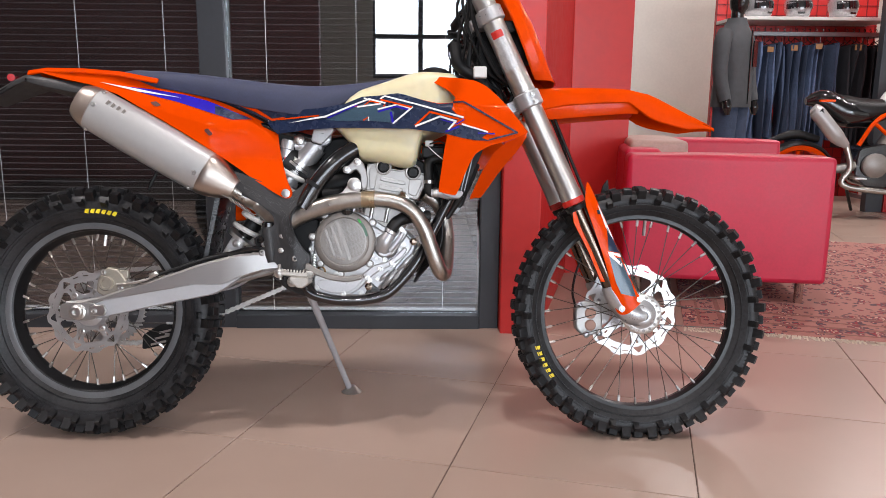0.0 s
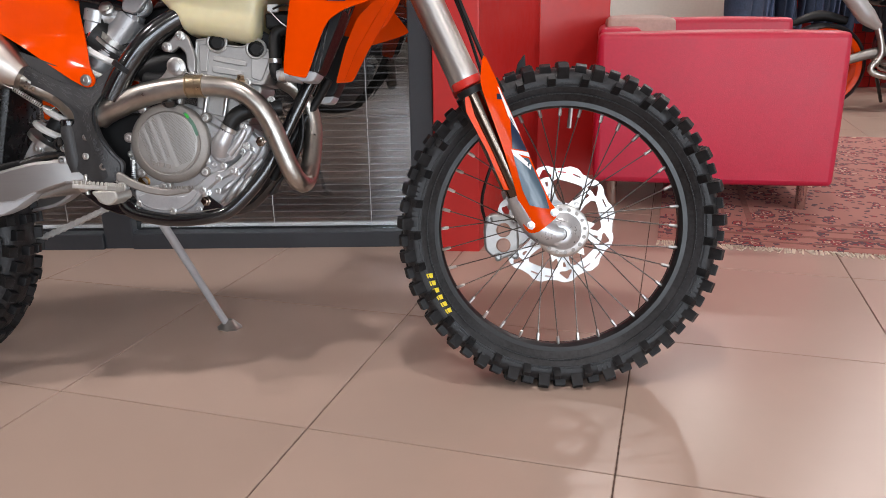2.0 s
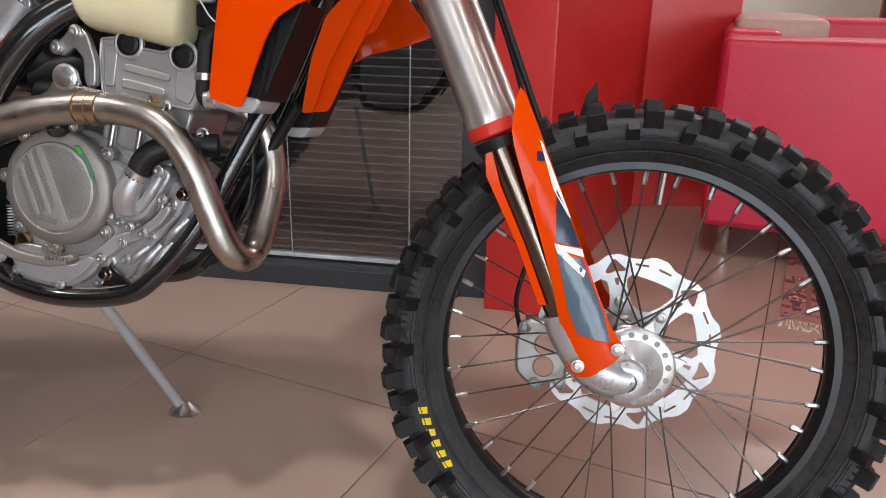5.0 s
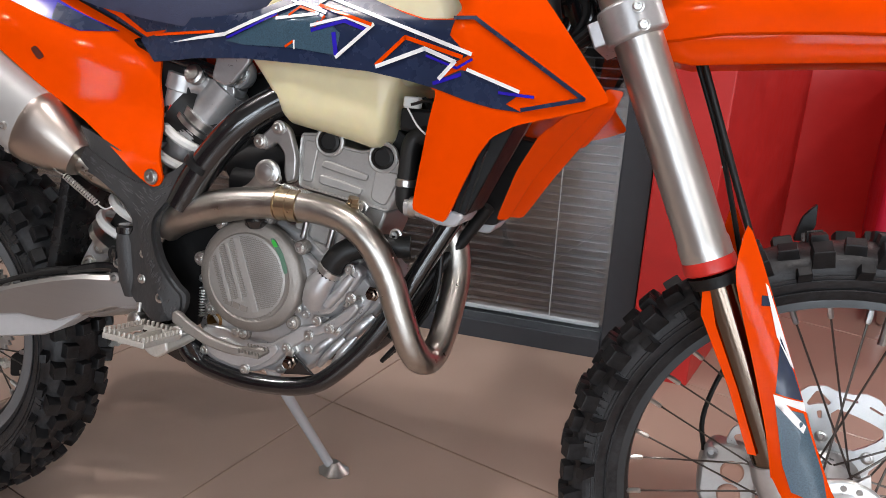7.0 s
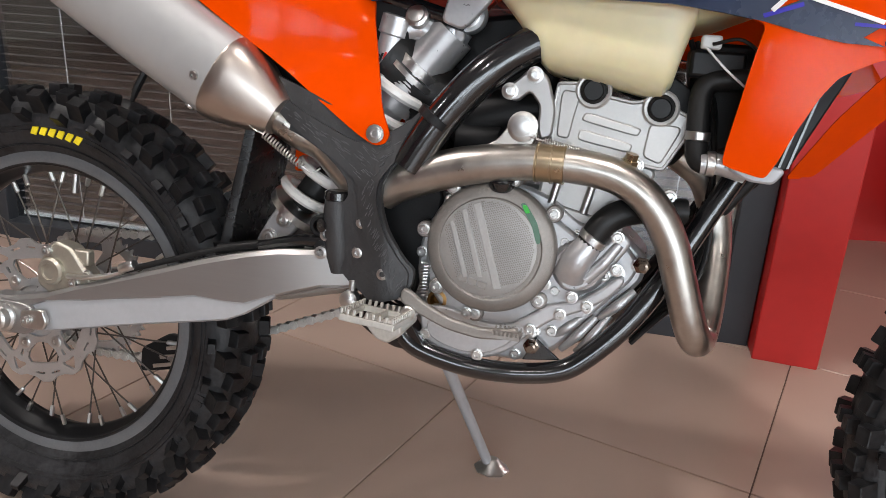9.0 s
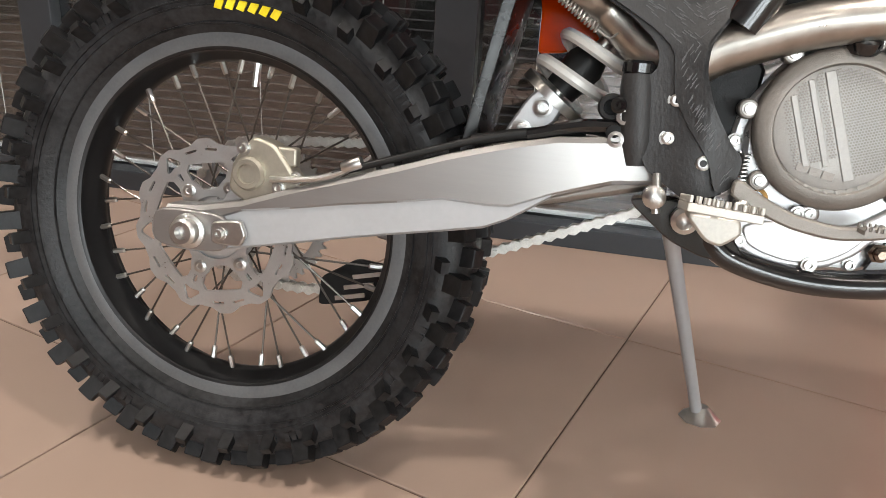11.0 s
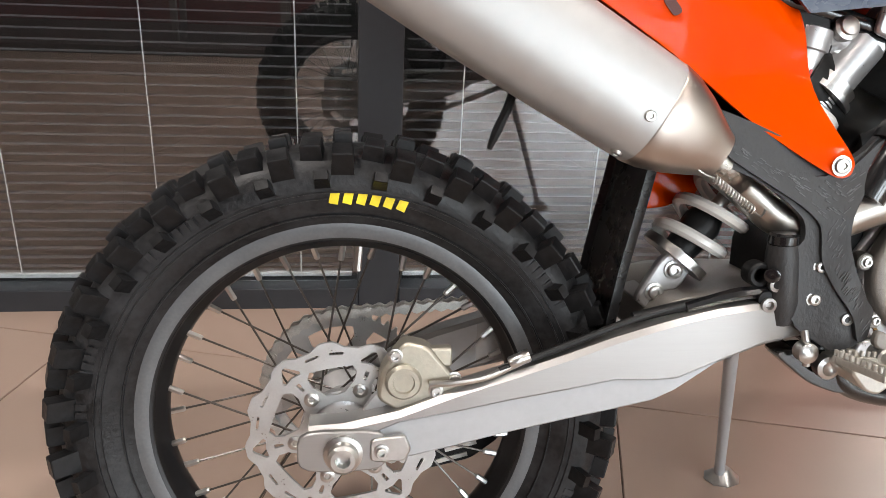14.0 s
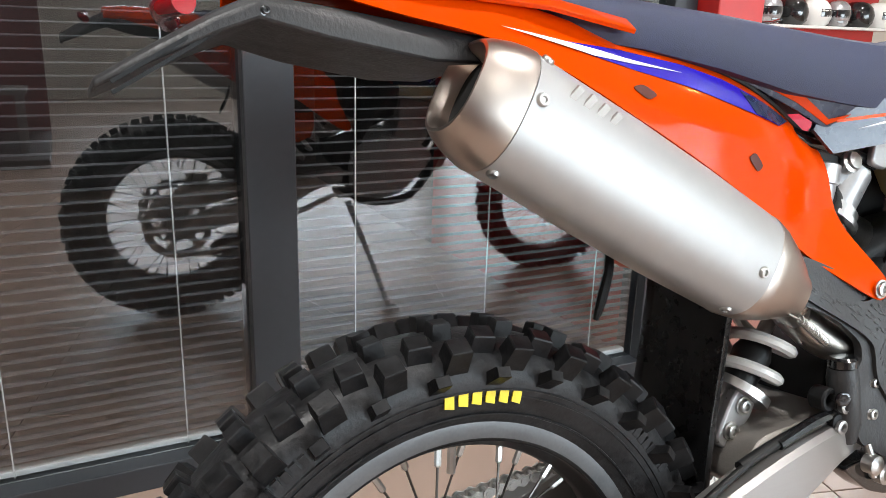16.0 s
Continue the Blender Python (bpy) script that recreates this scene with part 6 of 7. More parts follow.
# front caliper on the far leg, hose
bm = plate_bm(rounded([(0.589, 0.285), (0.587, 0.337), (0.603, 0.366), (0.645, 0.362), (0.664, 0.345), (0.667, 0.278), (0.63, 0.263), (0.605, 0.268)], 0.25), 0.045, 0.085)
fc = part("front_caliper", bm, HEADM, bike, "cast aluminium front brake caliper", bevel=0.005)
for z in (0.295, 0.329):
    part("piston_cap", lathe_bm([(0.016, 0), (0.016, 0.003), (0.0135, 0.005), (0.003, 0.005)], (0.631, 0.046, z), (0, -1, 0), 20), COPPER, fc)
for px_, pz_ in ((0.6, 0.352), (0.62, 0.268), (0.657, 0.272), (0.655, 0.352)):
    part("caliper_lug", lathe_bm([(0.009, 0), (0.009, 0.02), (0.006, 0.022), (0.004, 0.016)], (px_, 0.06, pz_), (0, -1, 0), 16), ALU, fc)
part("caliper_bracket", plate_bm(rounded([(0.655, 0.35), (0.69, 0.375), (0.705, 0.35), (0.69, 0.3), (0.66, 0.285)], 0.2), 0.07, 0.085), ALU, fc, bevel=0.003)
part("front_hose", tube_bm([(0.592, 0.065, 0.345), (0.584, 0.068, 0.385), (0.592, 0.08, 0.43), (0.615, 0.09, 0.5), (0.62, 0.09, 0.56), (0.60, 0.05, 0.62), (0.553, 0.0, 0.76), (0.503, -0.005, 0.88)], 0.0035, 8), HOSE, bike)
part("hose_stay", tube_bm([(0.616, -0.02, 0.625), (0.56, -0.015, 0.76), (0.51, -0.015, 0.88)], 0.0045, 10), HOSE, bike, "black cable running down to the wheel")
part("hose_clip", plate_bm(rounded([(0.656, 0.66), (0.663, 0.692), (0.678, 0.712), (0.68, 0.683), (0.672, 0.662)], 0.15), 0.045, 0.055), BLACKP, bike, bevel=0.002)

# front fender: a channelled blade
FEN = [(0.40, 0.93, 0.045, 0.03), (0.455, 0.946, 0.06, 0.058), (0.53, 0.949, 0.066, 0.047), (0.60, 0.949, 0.07, 0.042), (0.66, 0.948, 0.071, 0.038), (0.705, 0.945, 0.071, 0.034), (0.735, 0.938, 0.07, 0.048), (0.76, 0.933, 0.068, 0.06), (0.79, 0.921, 0.064, 0.06), (0.83, 0.902, 0.058, 0.05), (0.875, 0.882, 0.048, 0.038), (0.92, 0.865, 0.034, 0.016), (0.958, 0.85, 0.012, 0.003)]
bm = bmesh.new()
rings = []
for x, z, hw, dr in FEN:
    top = [(-hw, -dr), (-hw * 1.0, -dr * 0.5), (-hw * 0.97, -0.006), (-hw * 0.92, -0.001), (-hw * 0.4, 0.002), (0, 0.004), (hw * 0.4, 0.002), (hw * 0.92, -0.001), (hw * 0.97, -0.006), (hw * 1.0, -dr * 0.5), (hw, -dr)]
    rings.append([(x, y, z + q) for y, q in top] + [(x, y * 0.94, z + q - 0.003) for y, q in top[::-1]])
skin(bm, rings)
part("front_fender", bm, ORANGE, bike, "glossy orange front fender", bevel=0.001)
bm = bmesh.new()
rings = []
for x, z, hw in ((0.43, 0.885, 0.05), (0.5, 0.876, 0.06), (0.6, 0.885, 0.063), (0.70, 0.893, 0.062), (0.735, 0.893, 0.058)):
    rings.append([(x, -hw, z), (x, -hw * 0.9, z - 0.012), (x, 0, z - 0.004), (x, hw * 0.9, z - 0.012), (x, hw, z), (x, hw, z + 0.034), (x, 0, z + 0.036), (x, -hw, z + 0.034)])
skin(bm, rings)
part("fender_brace", bm, ORANGE, bike, bevel=0.001)
# headlight mask
MASK = [(0.36, 1.25, 0.09), (0.40, 1.20, 0.105), (0.445, 1.115, 0.115), (0.475, 1.04, 0.112), (0.498, 0.985, 0.095), (0.51, 0.965, 0.08)]
bm = bmesh.new()
rings = []
for x, z, hw in MASK:
    sec = [(-0.055, -hw), (-0.03, -hw * 0.98), (-0.008, -hw * 0.8), (0.004, -hw * 0.4), (0.008, 0), (0.004, hw * 0.4), (-0.008, hw * 0.8), (-0.03, hw * 0.98), (-0.055, hw)]
    rings.append([(x + dx, y, z) for dx, y in sec] + [(x + dx - 0.005, y * 0.95, z) for dx, y in sec[::-1]])
skin(bm, rings)
part("headlight_mask", bm, ORANGE, bike, "orange headlight mask", bevel=0.001)
part("headlight", lathe_bm([(0.075, -0.06), (0.07, 0), (0.04, 0.02), (0.002, 0.025)], (0.42, 0, 1.06), (0.9, 0, 0.35), 28), BLACKP, bike)
part("headlight_bowl", lathe_bm([(0.05, -0.05), (0.058, -0.01), (0.06, 0.0)], (0.41, -0.055, 1.03), (0.3, -1, 0), 22), CHROME, bike)
# cables and bars at the head
random.seed(5)
for k in range(9):
    y = -0.09 + 0.02 * k
    part("cable", tube_bm([(0.30 + random.uniform(-0.03, 0.03), y, 1.25), (0.27 + random.uniform(-0.05, 0.03), y * 1.05, 1.12 + random.uniform(-0.04, 0.04)), (0.30 + random.uniform(-0.03, 0.04), y * 0.9, 1.0), (0.38 + random.uniform(-0.03, 0.03), y * 0.7, 0.93), (0.33, y * 0.5, 0.86)], random.choice((0.004, 0.005, 0.006)), 8), HOSE, bike)
part("handlebar", tube_bm([(0.25, -0.40, 1.235), (0.285, -0.2, 1.24), (0.30, -0.1, 1.215), (0.30, 0.1, 1.215), (0.285, 0.2, 1.24), (0.25, 0.40, 1.235)], 0.0125, 14), BLACKG, bike, "black tapered handlebar")
part("grip", tube_bm([(0.272, -0.28, 1.2385), (0.25, -0.40, 1.235)], 0.0165, 14, n=1), HOSE, bike)
part("grip", tube_bm([(0.272, 0.28, 1.2385), (0.25, 0.40, 1.235)], 0.0165, 14, n=1), HOSE, bike)
part("bar_mount", box(0.28, 0.32, -0.06, 0.06, 1.15, 1.22), BLACKP, bike, bevel=0.004)
part("wiring_loom", tube_bm([(0.235, -0.06, 1.06), (0.25, -0.075, 1.0), (0.31, -0.07, 0.96), (0.33, -0.08, 0.9)], 0.016, 10), BLACKP, bike)
part("connector", box(0.285, 0.32, -0.105, -0.085, 0.965, 0.995), mat("white_connector", (0.6, 0.6, 0.58), 0.5), bike, bevel=0.003)
part("relay_box", box(0.30, 0.37, -0.05, 0.05, 0.98, 1.1), BLACKP, bike, bevel=0.006)
part("number_plate_bracket", box(0.34, 0.4, -0.09, 0.09, 1.09, 1.12), BLACKP, bike, bevel=0.004)

# ---- tank, seat, plastics ----
TANK = [(-0.085, 0.838, 0.86, 0.07), (-0.06, 0.812, 0.9, 0.086), (-0.041, 0.79, 0.92, 0.093), (-0.02, 0.757, 0.935, 0.098), (-0.009, 0.747, 0.94, 0.1), (0.066, 0.735, 0.965, 0.106), (0.111, 0.726, 0.98, 0.11), (0.124, 0.727, 0.984, 0.11), (0.134, 0.741, 0.986, 0.11), (0.142, 0.778, 0.986, 0.108), (0.151, 0.811, 0.987, 0.107), (0.18, 0.818, 0.987, 0.105), (0.23, 0.84, 0.985, 0.09), (0.27, 0.87, 0.96, 0.05)]
bm = bmesh.new()
rings = []
for x, zb, zt, hw in TANK:
    h2 = (zt - zb) / 2
    zc = (zt + zb) / 2
    ring = []
    for k in range(28):
        a = 2 * math.pi * k / 28
        ca, sa = math.cos(a), math.sin(a)
        ring.append((x, hw * math.copysign(abs(ca) ** 0.38, ca), zc + h2 * math.copysign(abs(sa) ** 0.3, sa)))
    rings.append(ring)
skin(bm, rings)
tank = part("fuel_tank", bm, TANKM, bike, "translucent cream plastic fuel tank")
part("tank_cap", lathe_bm([(0.036, 0), (0.038, 0.004), (0.038, 0.016), (0.03, 0.022)], (0.185, 0, 0.985), (0.05, 0, 1), 28), BLACKP, tank)

SEAT = [(-0.655, 0.966, 0.985, 0.05), (-0.62, 0.946, 0.988, 0.066), (-0.519, 0.932, 0.982, 0.078), (-0.42, 0.912, 0.972, 0.085), (-0.32, 0.887, 0.96, 0.09), (-0.236, 0.874, 0.951, 0.092), (-0.18, 0.868, 0.947, 0.09), (-0.131, 0.872, 0.946, 0.086), (-0.07, 0.897, 0.951, 0.078), (-0.01, 0.925, 0.959, 0.068), (0.05, 0.945, 0.97, 0.058), (0.105, 0.962, 0.981, 0.046), (0.118, 0.97, 0.982, 0.03)]
bm = bmesh.new()
rings = []
for x, zb, zt, hw in SEAT:
    sec = [(-hw * 0.92, zb), (-hw * 1.02, zb + (zt - zb) * 0.35), (-hw * 0.99, zb + (zt - zb) * 0.7), (-hw * 0.9, zt - 0.006), (-hw * 0.75, zt), (-hw * 0.35, zt + 0.004), (0, zt + 0.005), (hw * 0.35, zt + 0.004), (hw * 0.75, zt), (hw * 0.9, zt - 0.006), (hw * 0.99, zb + (zt - zb) * 0.7), (hw * 1.02, zb + (zt - zb) * 0.35), (hw, zb)]
    rings.append([(x, y, z) for y, z in sec])
skin(bm, rings)
seat = part("seat", bm, SEATM, bike, "navy blue grippy seat cover")


SIDE_TOP = [(-0.90, 0.985), (-0.78, 0.978), (-0.70, 0.973), (-0.641, 0.964), (-0.56, 0.946), (-0.47, 0.928), (-0.40, 0.907), (-0.356, 0.89), (-0.31, 0.869), (-0.262, 0.844)]


def along(pts, x):
    for (x0, z0), (x1, z1) in zip(pts, pts[1:]):
        if x <= x1 or (x1, z1) == pts[-1]:
            return z0 + (z1 - z0) * (x - x0) / (x1 - x0)


def side_y(x, z):
    w = 0.108 - 0.05 * max(0, (-0.45 - x)) ** 1.2 - 0.004 * min(1, max(0, (x + 0.35) / 0.1))
    far = min(1, max(0.45, (x + 0.8) / 0.25))
    lean = 0.046 * far * max(0, 1 - max(0, along(SIDE_TOP, min(x, -0.245)) - z) / 0.075) ** 1.6
    u = min(1, max(0, (x + 0.42) / 0.18))
    v = min(1, max(0, (z - 0.655) / 0.11))
    tuck = 0.041 * u * u * (3 - 2 * u) * v * v * (3 - 2 * v)
    tip = 0.008 * math.exp(-(((x + 0.205) / 0.05) ** 2)) * min(1, max(0, (0.72 - z) / 0.05))
    return -w - tip + math.hypot(lean, tuck)


SIDE = SIDE_TOP + [(-0.246, 0.836), (-0.238, 0.82), (-0.231, 0.775), (-0.222, 0.735), (-0.205, 0.69), (-0.188, 0.660), (-0.192, 0.646), (-0.207, 0.642), (-0.24, 0.660), (-0.30, 0.698), (-0.35, 0.734), (-0.41, 0.773), (-0.475, 0.814), (-0.54, 0.852), (-0.59, 0.880), (-0.65, 0.915), (-0.72, 0.940), (-0.80, 0.957)]
side_panels = []
for s in (-1, 1):
    bm = panel_bm(rounded(SIDE, 0.3, 2), side_y, 0.004, 0.025)
    if s > 0:
        flip(bm)
    side_panels.append(part("side_panel", bm, ORANGE, bike, "glossy orange side panel with blue graphic", bevel=0.0015))
    for nm, ol, mt in (
        ("side_graphic", [(-0.667, 0.940), (-0.625, 0.936), (-0.556, 0.931), (-0.484, 0.919), (-0.42, 0.903), (-0.362, 0.879), (-0.305, 0.857), (-0.352, 0.852), (-0.41, 0.869), (-0.49, 0.895), (-0.565, 0.914), (-0.63, 0.931)], BLUE),
        ("side_stripe", [(-0.70, 0.9475), (-0.60, 0.931), (-0.487, 0.909), (-0.60, 0.9235)], WHITE),
        ("side_stripe", [(-0.40, 0.891), (-0.362, 0.8775), (-0.307, 0.857), (-0.352, 0.853), (-0.395, 0.866)], NAVY),
        # holes are flat patches, their inner shade painted as dark red
        ("panel_hole_shade", rounded([(-0.565, 0.894), (-0.549, 0.897), (-0.534, 0.886), (-0.548, 0.881)], 0.3), HOLER),
        ("panel_hole_shade", rounded([(-0.421, 0.821), (-0.411, 0.826), (-0.397, 0.811), (-0.407, 0.805)], 0.3), HOLER),
    ):
        lift = 0.0022 if nm == "side_stripe" else 0.0012
        bm = panel_bm(ol, lambda x, z: side_y(x, z) - lift, 0.0009, 0.025)
        if s > 0:
            flip(bm)
        part(nm, bm, mt, side_panels[-1])
bolts("bolt", [(-0.206, side_y(-0.206, 0.657) - 0.001, 0.657)], side_panels[0], 0.0085, 0.005)

STRIP = [(-0.478, 0.932), (-0.412, 0.914), (-0.36, 0.8945), (-0.304, 0.872), (-0.255, 0.850), (-0.235, 0.846), (-0.2, 0.848), (-0.2, 0.886), (-0.3, 0.912), (-0.4, 0.935)]


def strip_y(x, z):
    return -0.0645 - 0.35 * min(0.05, max(0, z - along(SIDE_TOP, min(x, -0.245))))


part("seat_side_strip", panel_bm(STRIP, strip_y, 0.004, 0.025), NAVY, bike, "navy seat side strip with orange and white stripes")
for ol, mt in (([(-0.42, 0.917), (-0.365, 0.909), (-0.292, 0.8835), (-0.25, 0.8575), (-0.2, 0.864), (-0.25, 0.851), (-0.30, 0.877), (-0.365, 0.902)], ORANGE), ([(-0.375, 0.9095), (-0.329, 0.9035), (-0.268, 0.884), (-0.31, 0.8865)], WHITE)):
    part("seat_side_stripe", panel_bm(ol, lambda x, z: strip_y(x, z) - (0.0014 if mt is ORANGE else 0.0026), 0.001, 0.025), mt, bike)
part("panel_seam", tube_bm([(x, side_y(x, z) - 0.001, z + 0.001) for x, z in SIDE_TOP[5:]], 0.0028, 6, n=3), BLACKP, bike, "thin black seam")

# rear fender and tail
bm = bmesh.new()
rings = []
for x, z, hw in ((-0.91, 0.986, 0.05), (-0.85, 0.989, 0.075), (-0.75, 0.986, 0.088), (-0.65, 0.978, 0.092), (-0.55, 0.96, 0.09)):
    top = [(-hw, -0.012), (-hw * 0.85, 0.0), (-hw * 0.4, 0.006), (0, 0.008), (hw * 0.4, 0.006), (hw * 0.85, 0.0), (hw, -0.012)]
    rings.append([(x, y, z + q) for y, q in top] + [(x, y * 0.96, z + q - 0.004) for y, q in top[::-1]])
skin(bm, rings)
fender = part("rear_fender", bm, ORANGE, bike, "orange rear fender", bevel=0.001)
TAIL = [(-0.70, 0.940, 0.916, 0.08), (-0.76, 0.948, 0.918, 0.08), (-0.85, 0.962, 0.935, 0.078), (-0.905, 0.970, 0.950, 0.072), (-0.935, 0.958, 0.940, 0.066), (-0.98, 0.934, 0.920, 0.06), (-1.025, 0.908, 0.900, 0.052)]
bm = bmesh.new()
skin(bm, [[(x, -hw, zb), (x, -hw, zb + (zt - zb) * 0.6), (x, -hw * 0.9, zt), (x, hw * 0.9, zt), (x, hw, zb + (zt - zb) * 0.6), (x, hw, zb)] for x, zt, zb, hw in TAIL])
tail = part("tail_unit", bm, GREYP, bike, "dark grey plastic tail and plate carrier", bevel=0.004)
part("tail_light", tube_bm([(-0.955, -0.045, 0.966), (-0.965, 0, 0.968), (-0.955, 0.045, 0.966)], 0.01, 12), REDLENS, tail, "red tail light")
bolts("bolt", [(-0.90, -0.0715, 0.956)], tail, 0.0032, 0.003, m=BLACKG)
bm = bmesh.new()
for k in range(2):
    add_box(bm, -0.05, 0.05, -0.002, 0.001, -0.0015, 0.0015, pose(-0.97, -0.061, 0.929 - 0.008 * k, 0, -30, 0))
part("tail_rib", bm, BLACKP, tail, smooth=False)


# ---- tank shrouds ----
def shroud_y(x, z):
    return -(0.113 + 0.15 * x) + 0.06 * max(0, -0.1 - x) + 0.55 * max(0, z - 0.885) + 0.05 * max(0, 0.775 - z)


SHROUD = [(-0.262, 0.846), (-0.236, 0.819), (-0.155, 0.828), (-0.07, 0.832), (0.029, 0.83), (0.121, 0.827), (0.173, 0.82), (0.216, 0.81), (0.209, 0.775), (0.193, 0.664), (0.206, 0.659), (0.238, 0.652), (0.248, 0.672), (0.258, 0.699), (0.276, 0.74), (0.29, 0.761), (0.32, 0.778), (0.363, 0.79), (0.397, 0.801), (0.422, 0.812), (0.4, 0.841), (0.376, 0.871), (0.349, 0.903), (0.319, 0.936), (0.29, 0.954), (0.25, 0.962), (0.2, 0.967), (0.15, 0.966), (0.185, 0.949), (0.222, 0.925), (0.237, 0.905), (0.229, 0.892), (0.192, 0.891), (0.164, 0.898), (0.106, 0.915), (0.035, 0.933), (-0.013, 0.91), (-0.054, 0.892), (-0.113, 0.882), (-0.177, 0.878), (-0.24, 0.885)]
for s in (-1, 1):
    def sided(bm):
        if s > 0:
            flip(bm)
            bmesh.ops.translate(bm, verts=bm.verts, vec=(0, 0, -0.034))
            for v in bm.verts:
                v.co.x = max(v.co.x, -0.05)
        return bm

    sh = part("tank_shroud", sided(panel_bm(rounded(SHROUD, 0.2, 2), shroud_y, 0.005, 0.022)), ORANGE, bike, "orange tank shroud with navy angular graphics", bevel=0.0015)
    G = lambda x, z: shroud_y(x, z) - 0.0012
    G2 = lambda x, z: shroud_y(x, z) - 0.0022
    # navy field
    NF = [(-0.2645, 0.846), (-0.237, 0.8172), (-0.155, 0.8265), (-0.07, 0.8305), (0.029, 0.8285), (0.121, 0.8255), (0.173, 0.8185), (0.212, 0.8115), (0.256, 0.8), (0.288, 0.794), (0.324, 0.792), (0.304, 0.8), (0.32, 0.812), (0.257, 0.834), (0.244, 0.834), (0.216, 0.821), (0.237, 0.843), (0.252, 0.851), (0.227, 0.873), (0.231, 0.8905), (0.192, 0.8895), (0.164, 0.8965), (0.106, 0.9165), (0.035, 0.9345), (-0.013, 0.9115), (-0.054, 0.8935), (-0.113, 0.8835), (-0.177, 0.8795), (-0.242, 0.8865)]
    part("shroud_graphic", sided(panel_bm(NF, G, 0.0045, 0.022)), NAVY, sh)
    part("shroud_graphic", sided(panel_bm([(-0.102, 0.852), (-0.041, 0.878), (0.003, 0.896), (0.054, 0.886), (0.078, 0.869), (0.073, 0.842), (0.009, 0.848), (-0.07, 0.848)], G2, 0.0009, 0.022)), TEAL, sh)

    def stroke(pts, w, mt, lift=0.0034):
        w *= 0.75
        for (x0, z0), (x1, z1) in zip(pts, pts[1:]):
            dx, dz = x1 - x0, z1 - z0
            l = math.hypot(dx, dz)
            nx, nz = -dz / l * w / 2, dx / l * w / 2
            ex, ez = dx / l * w * 0.3, dz / l * w * 0.3
            part("graphic_stroke", sided(panel_bm([(x0 + nx - ex, z0 + nz - ez), (x1 + nx + ex, z1 + nz + ez), (x1 - nx + ex, z1 - nz + ez), (x0 - nx - ex, z0 - nz - ez)], lambda x, z: shroud_y(x, z) - lift, 0.0009, 0.03)), mt, sh)

    part("graphic_wedge", sided(panel_bm([(-0.205, 0.845), (-0.102, 0.858), (-0.1, 0.8635), (-0.15, 0.856)], lambda x, z: shroud_y(x, z) - 0.0034, 0.0009, 0.022)), WHITE, sh)
    stroke([(-0.234, 0.855), (-0.16, 0.8605), (-0.123, 0.863)], 0.005, ORANGE)
    stroke([(-0.102, 0.861), (0.0, 0.902), (0.01, 0.906), (0.053, 0.894)], 0.0058, WHITE)
    stroke([(-0.098, 0.856), (-0.02, 0.889)], 0.004, BLUE, 0.0044)
    stroke([(-0.003, 0.909), (0.012, 0.903)], 0.004, WHITE, 0.004)
    stroke([(-0.019, 0.884), (0.042, 0.892)], 0.0055, WHITE)
    stroke([(0.0, 0.889), (0.013, 0.9), (0.037, 0.894)], 0.004, ORANGE, 0.0044)
    stroke([(0.053, 0.888), (0.04, 0.877)], 0.005, ORANGE)
    stroke([(0.035, 0.877), (0.085, 0.889), (0.12, 0.878)], 0.0052, WHITE)
    stroke([(0.036, 0.871), (0.083, 0.884), (0.117, 0.874)], 0.006, BLUE, 0.0028)
    stroke([(0.125, 0.881), (0.075, 0.84)], 0.006, WHITE, 0.004)
    stroke([(0.069, 0.868), (0.074, 0.843)], 0.008, BLUE, 0.0028)
    stroke([(0.041, 0.907), (0.052, 0.914), (0.256, 0.853)], 0.006, WHITE)
    stroke([(0.042, 0.903), (0.122, 0.881)], 0.0055, ORANGE, 0.0046)
    stroke([(0.133, 0.834), (0.17, 0.868), (0.245, 0.849)], 0.0065, ORANGE)
    stroke([(0.134, 0.832), (0.197, 0.856), (0.237, 0.843), (0.219, 0.823)], 0.0065, WHITE, 0.004)
    stroke([(0.212, 0.817), (0.245, 0.829)], 0.006, BLUE, 0.0028)
    stroke([(0.2, 0.848), (0.24, 0.836), (0.258, 0.847)], 0.004, BLUE, 0.003)
    stroke([(0.254, 0.835), (0.318, 0.815)], 0.0055, WHITE)
    stroke([(0.295, 0.812), (0.315, 0.811), (0.336, 0.81)], 0.0045, BLUE, 0.0028)
    stroke([(-0.003, 0.849), (0.008, 0.856)], 0.004, ORANGE)
    stroke([(0.01, 0.857), (0.011, 0.847)], 0.003, WHITE, 0.004)
    # dark chevron line on the orange nose
    stroke([(0.231, 0.893), (0.256, 0.894), (0.393, 0.812), (0.324, 0.795)], 0.006, NAVY)
    # radiator, its bottom tank, and louvre
    rad = part("radiator", sided(plate_bm(rounded([(0.225, 0.8), (0.212, 0.66), (0.262, 0.662), (0.315, 0.785)], 0.08), -0.128, -0.045)), BLACKP, bike, "black radiator core", bevel=0.003)
    for k in range(5):
        x = 0.226 + 0.0085 * k
        part("radiator_fin", sided(plate_bm([(x, 0.665), (x + 0.0025, 0.665), (x + 0.0325, 0.79), (x + 0.03, 0.79)], -0.1305, -0.1285)), BLACKG, rad, smooth=False)
    part("radiator_tank", sided(plate_bm(rounded([(0.205, 0.672), (0.203, 0.657), (0.225, 0.647), (0.25, 0.646), (0.262, 0.664)], 0.25), -0.132, -0.06)), MATTEALU, rad, bevel=0.004)
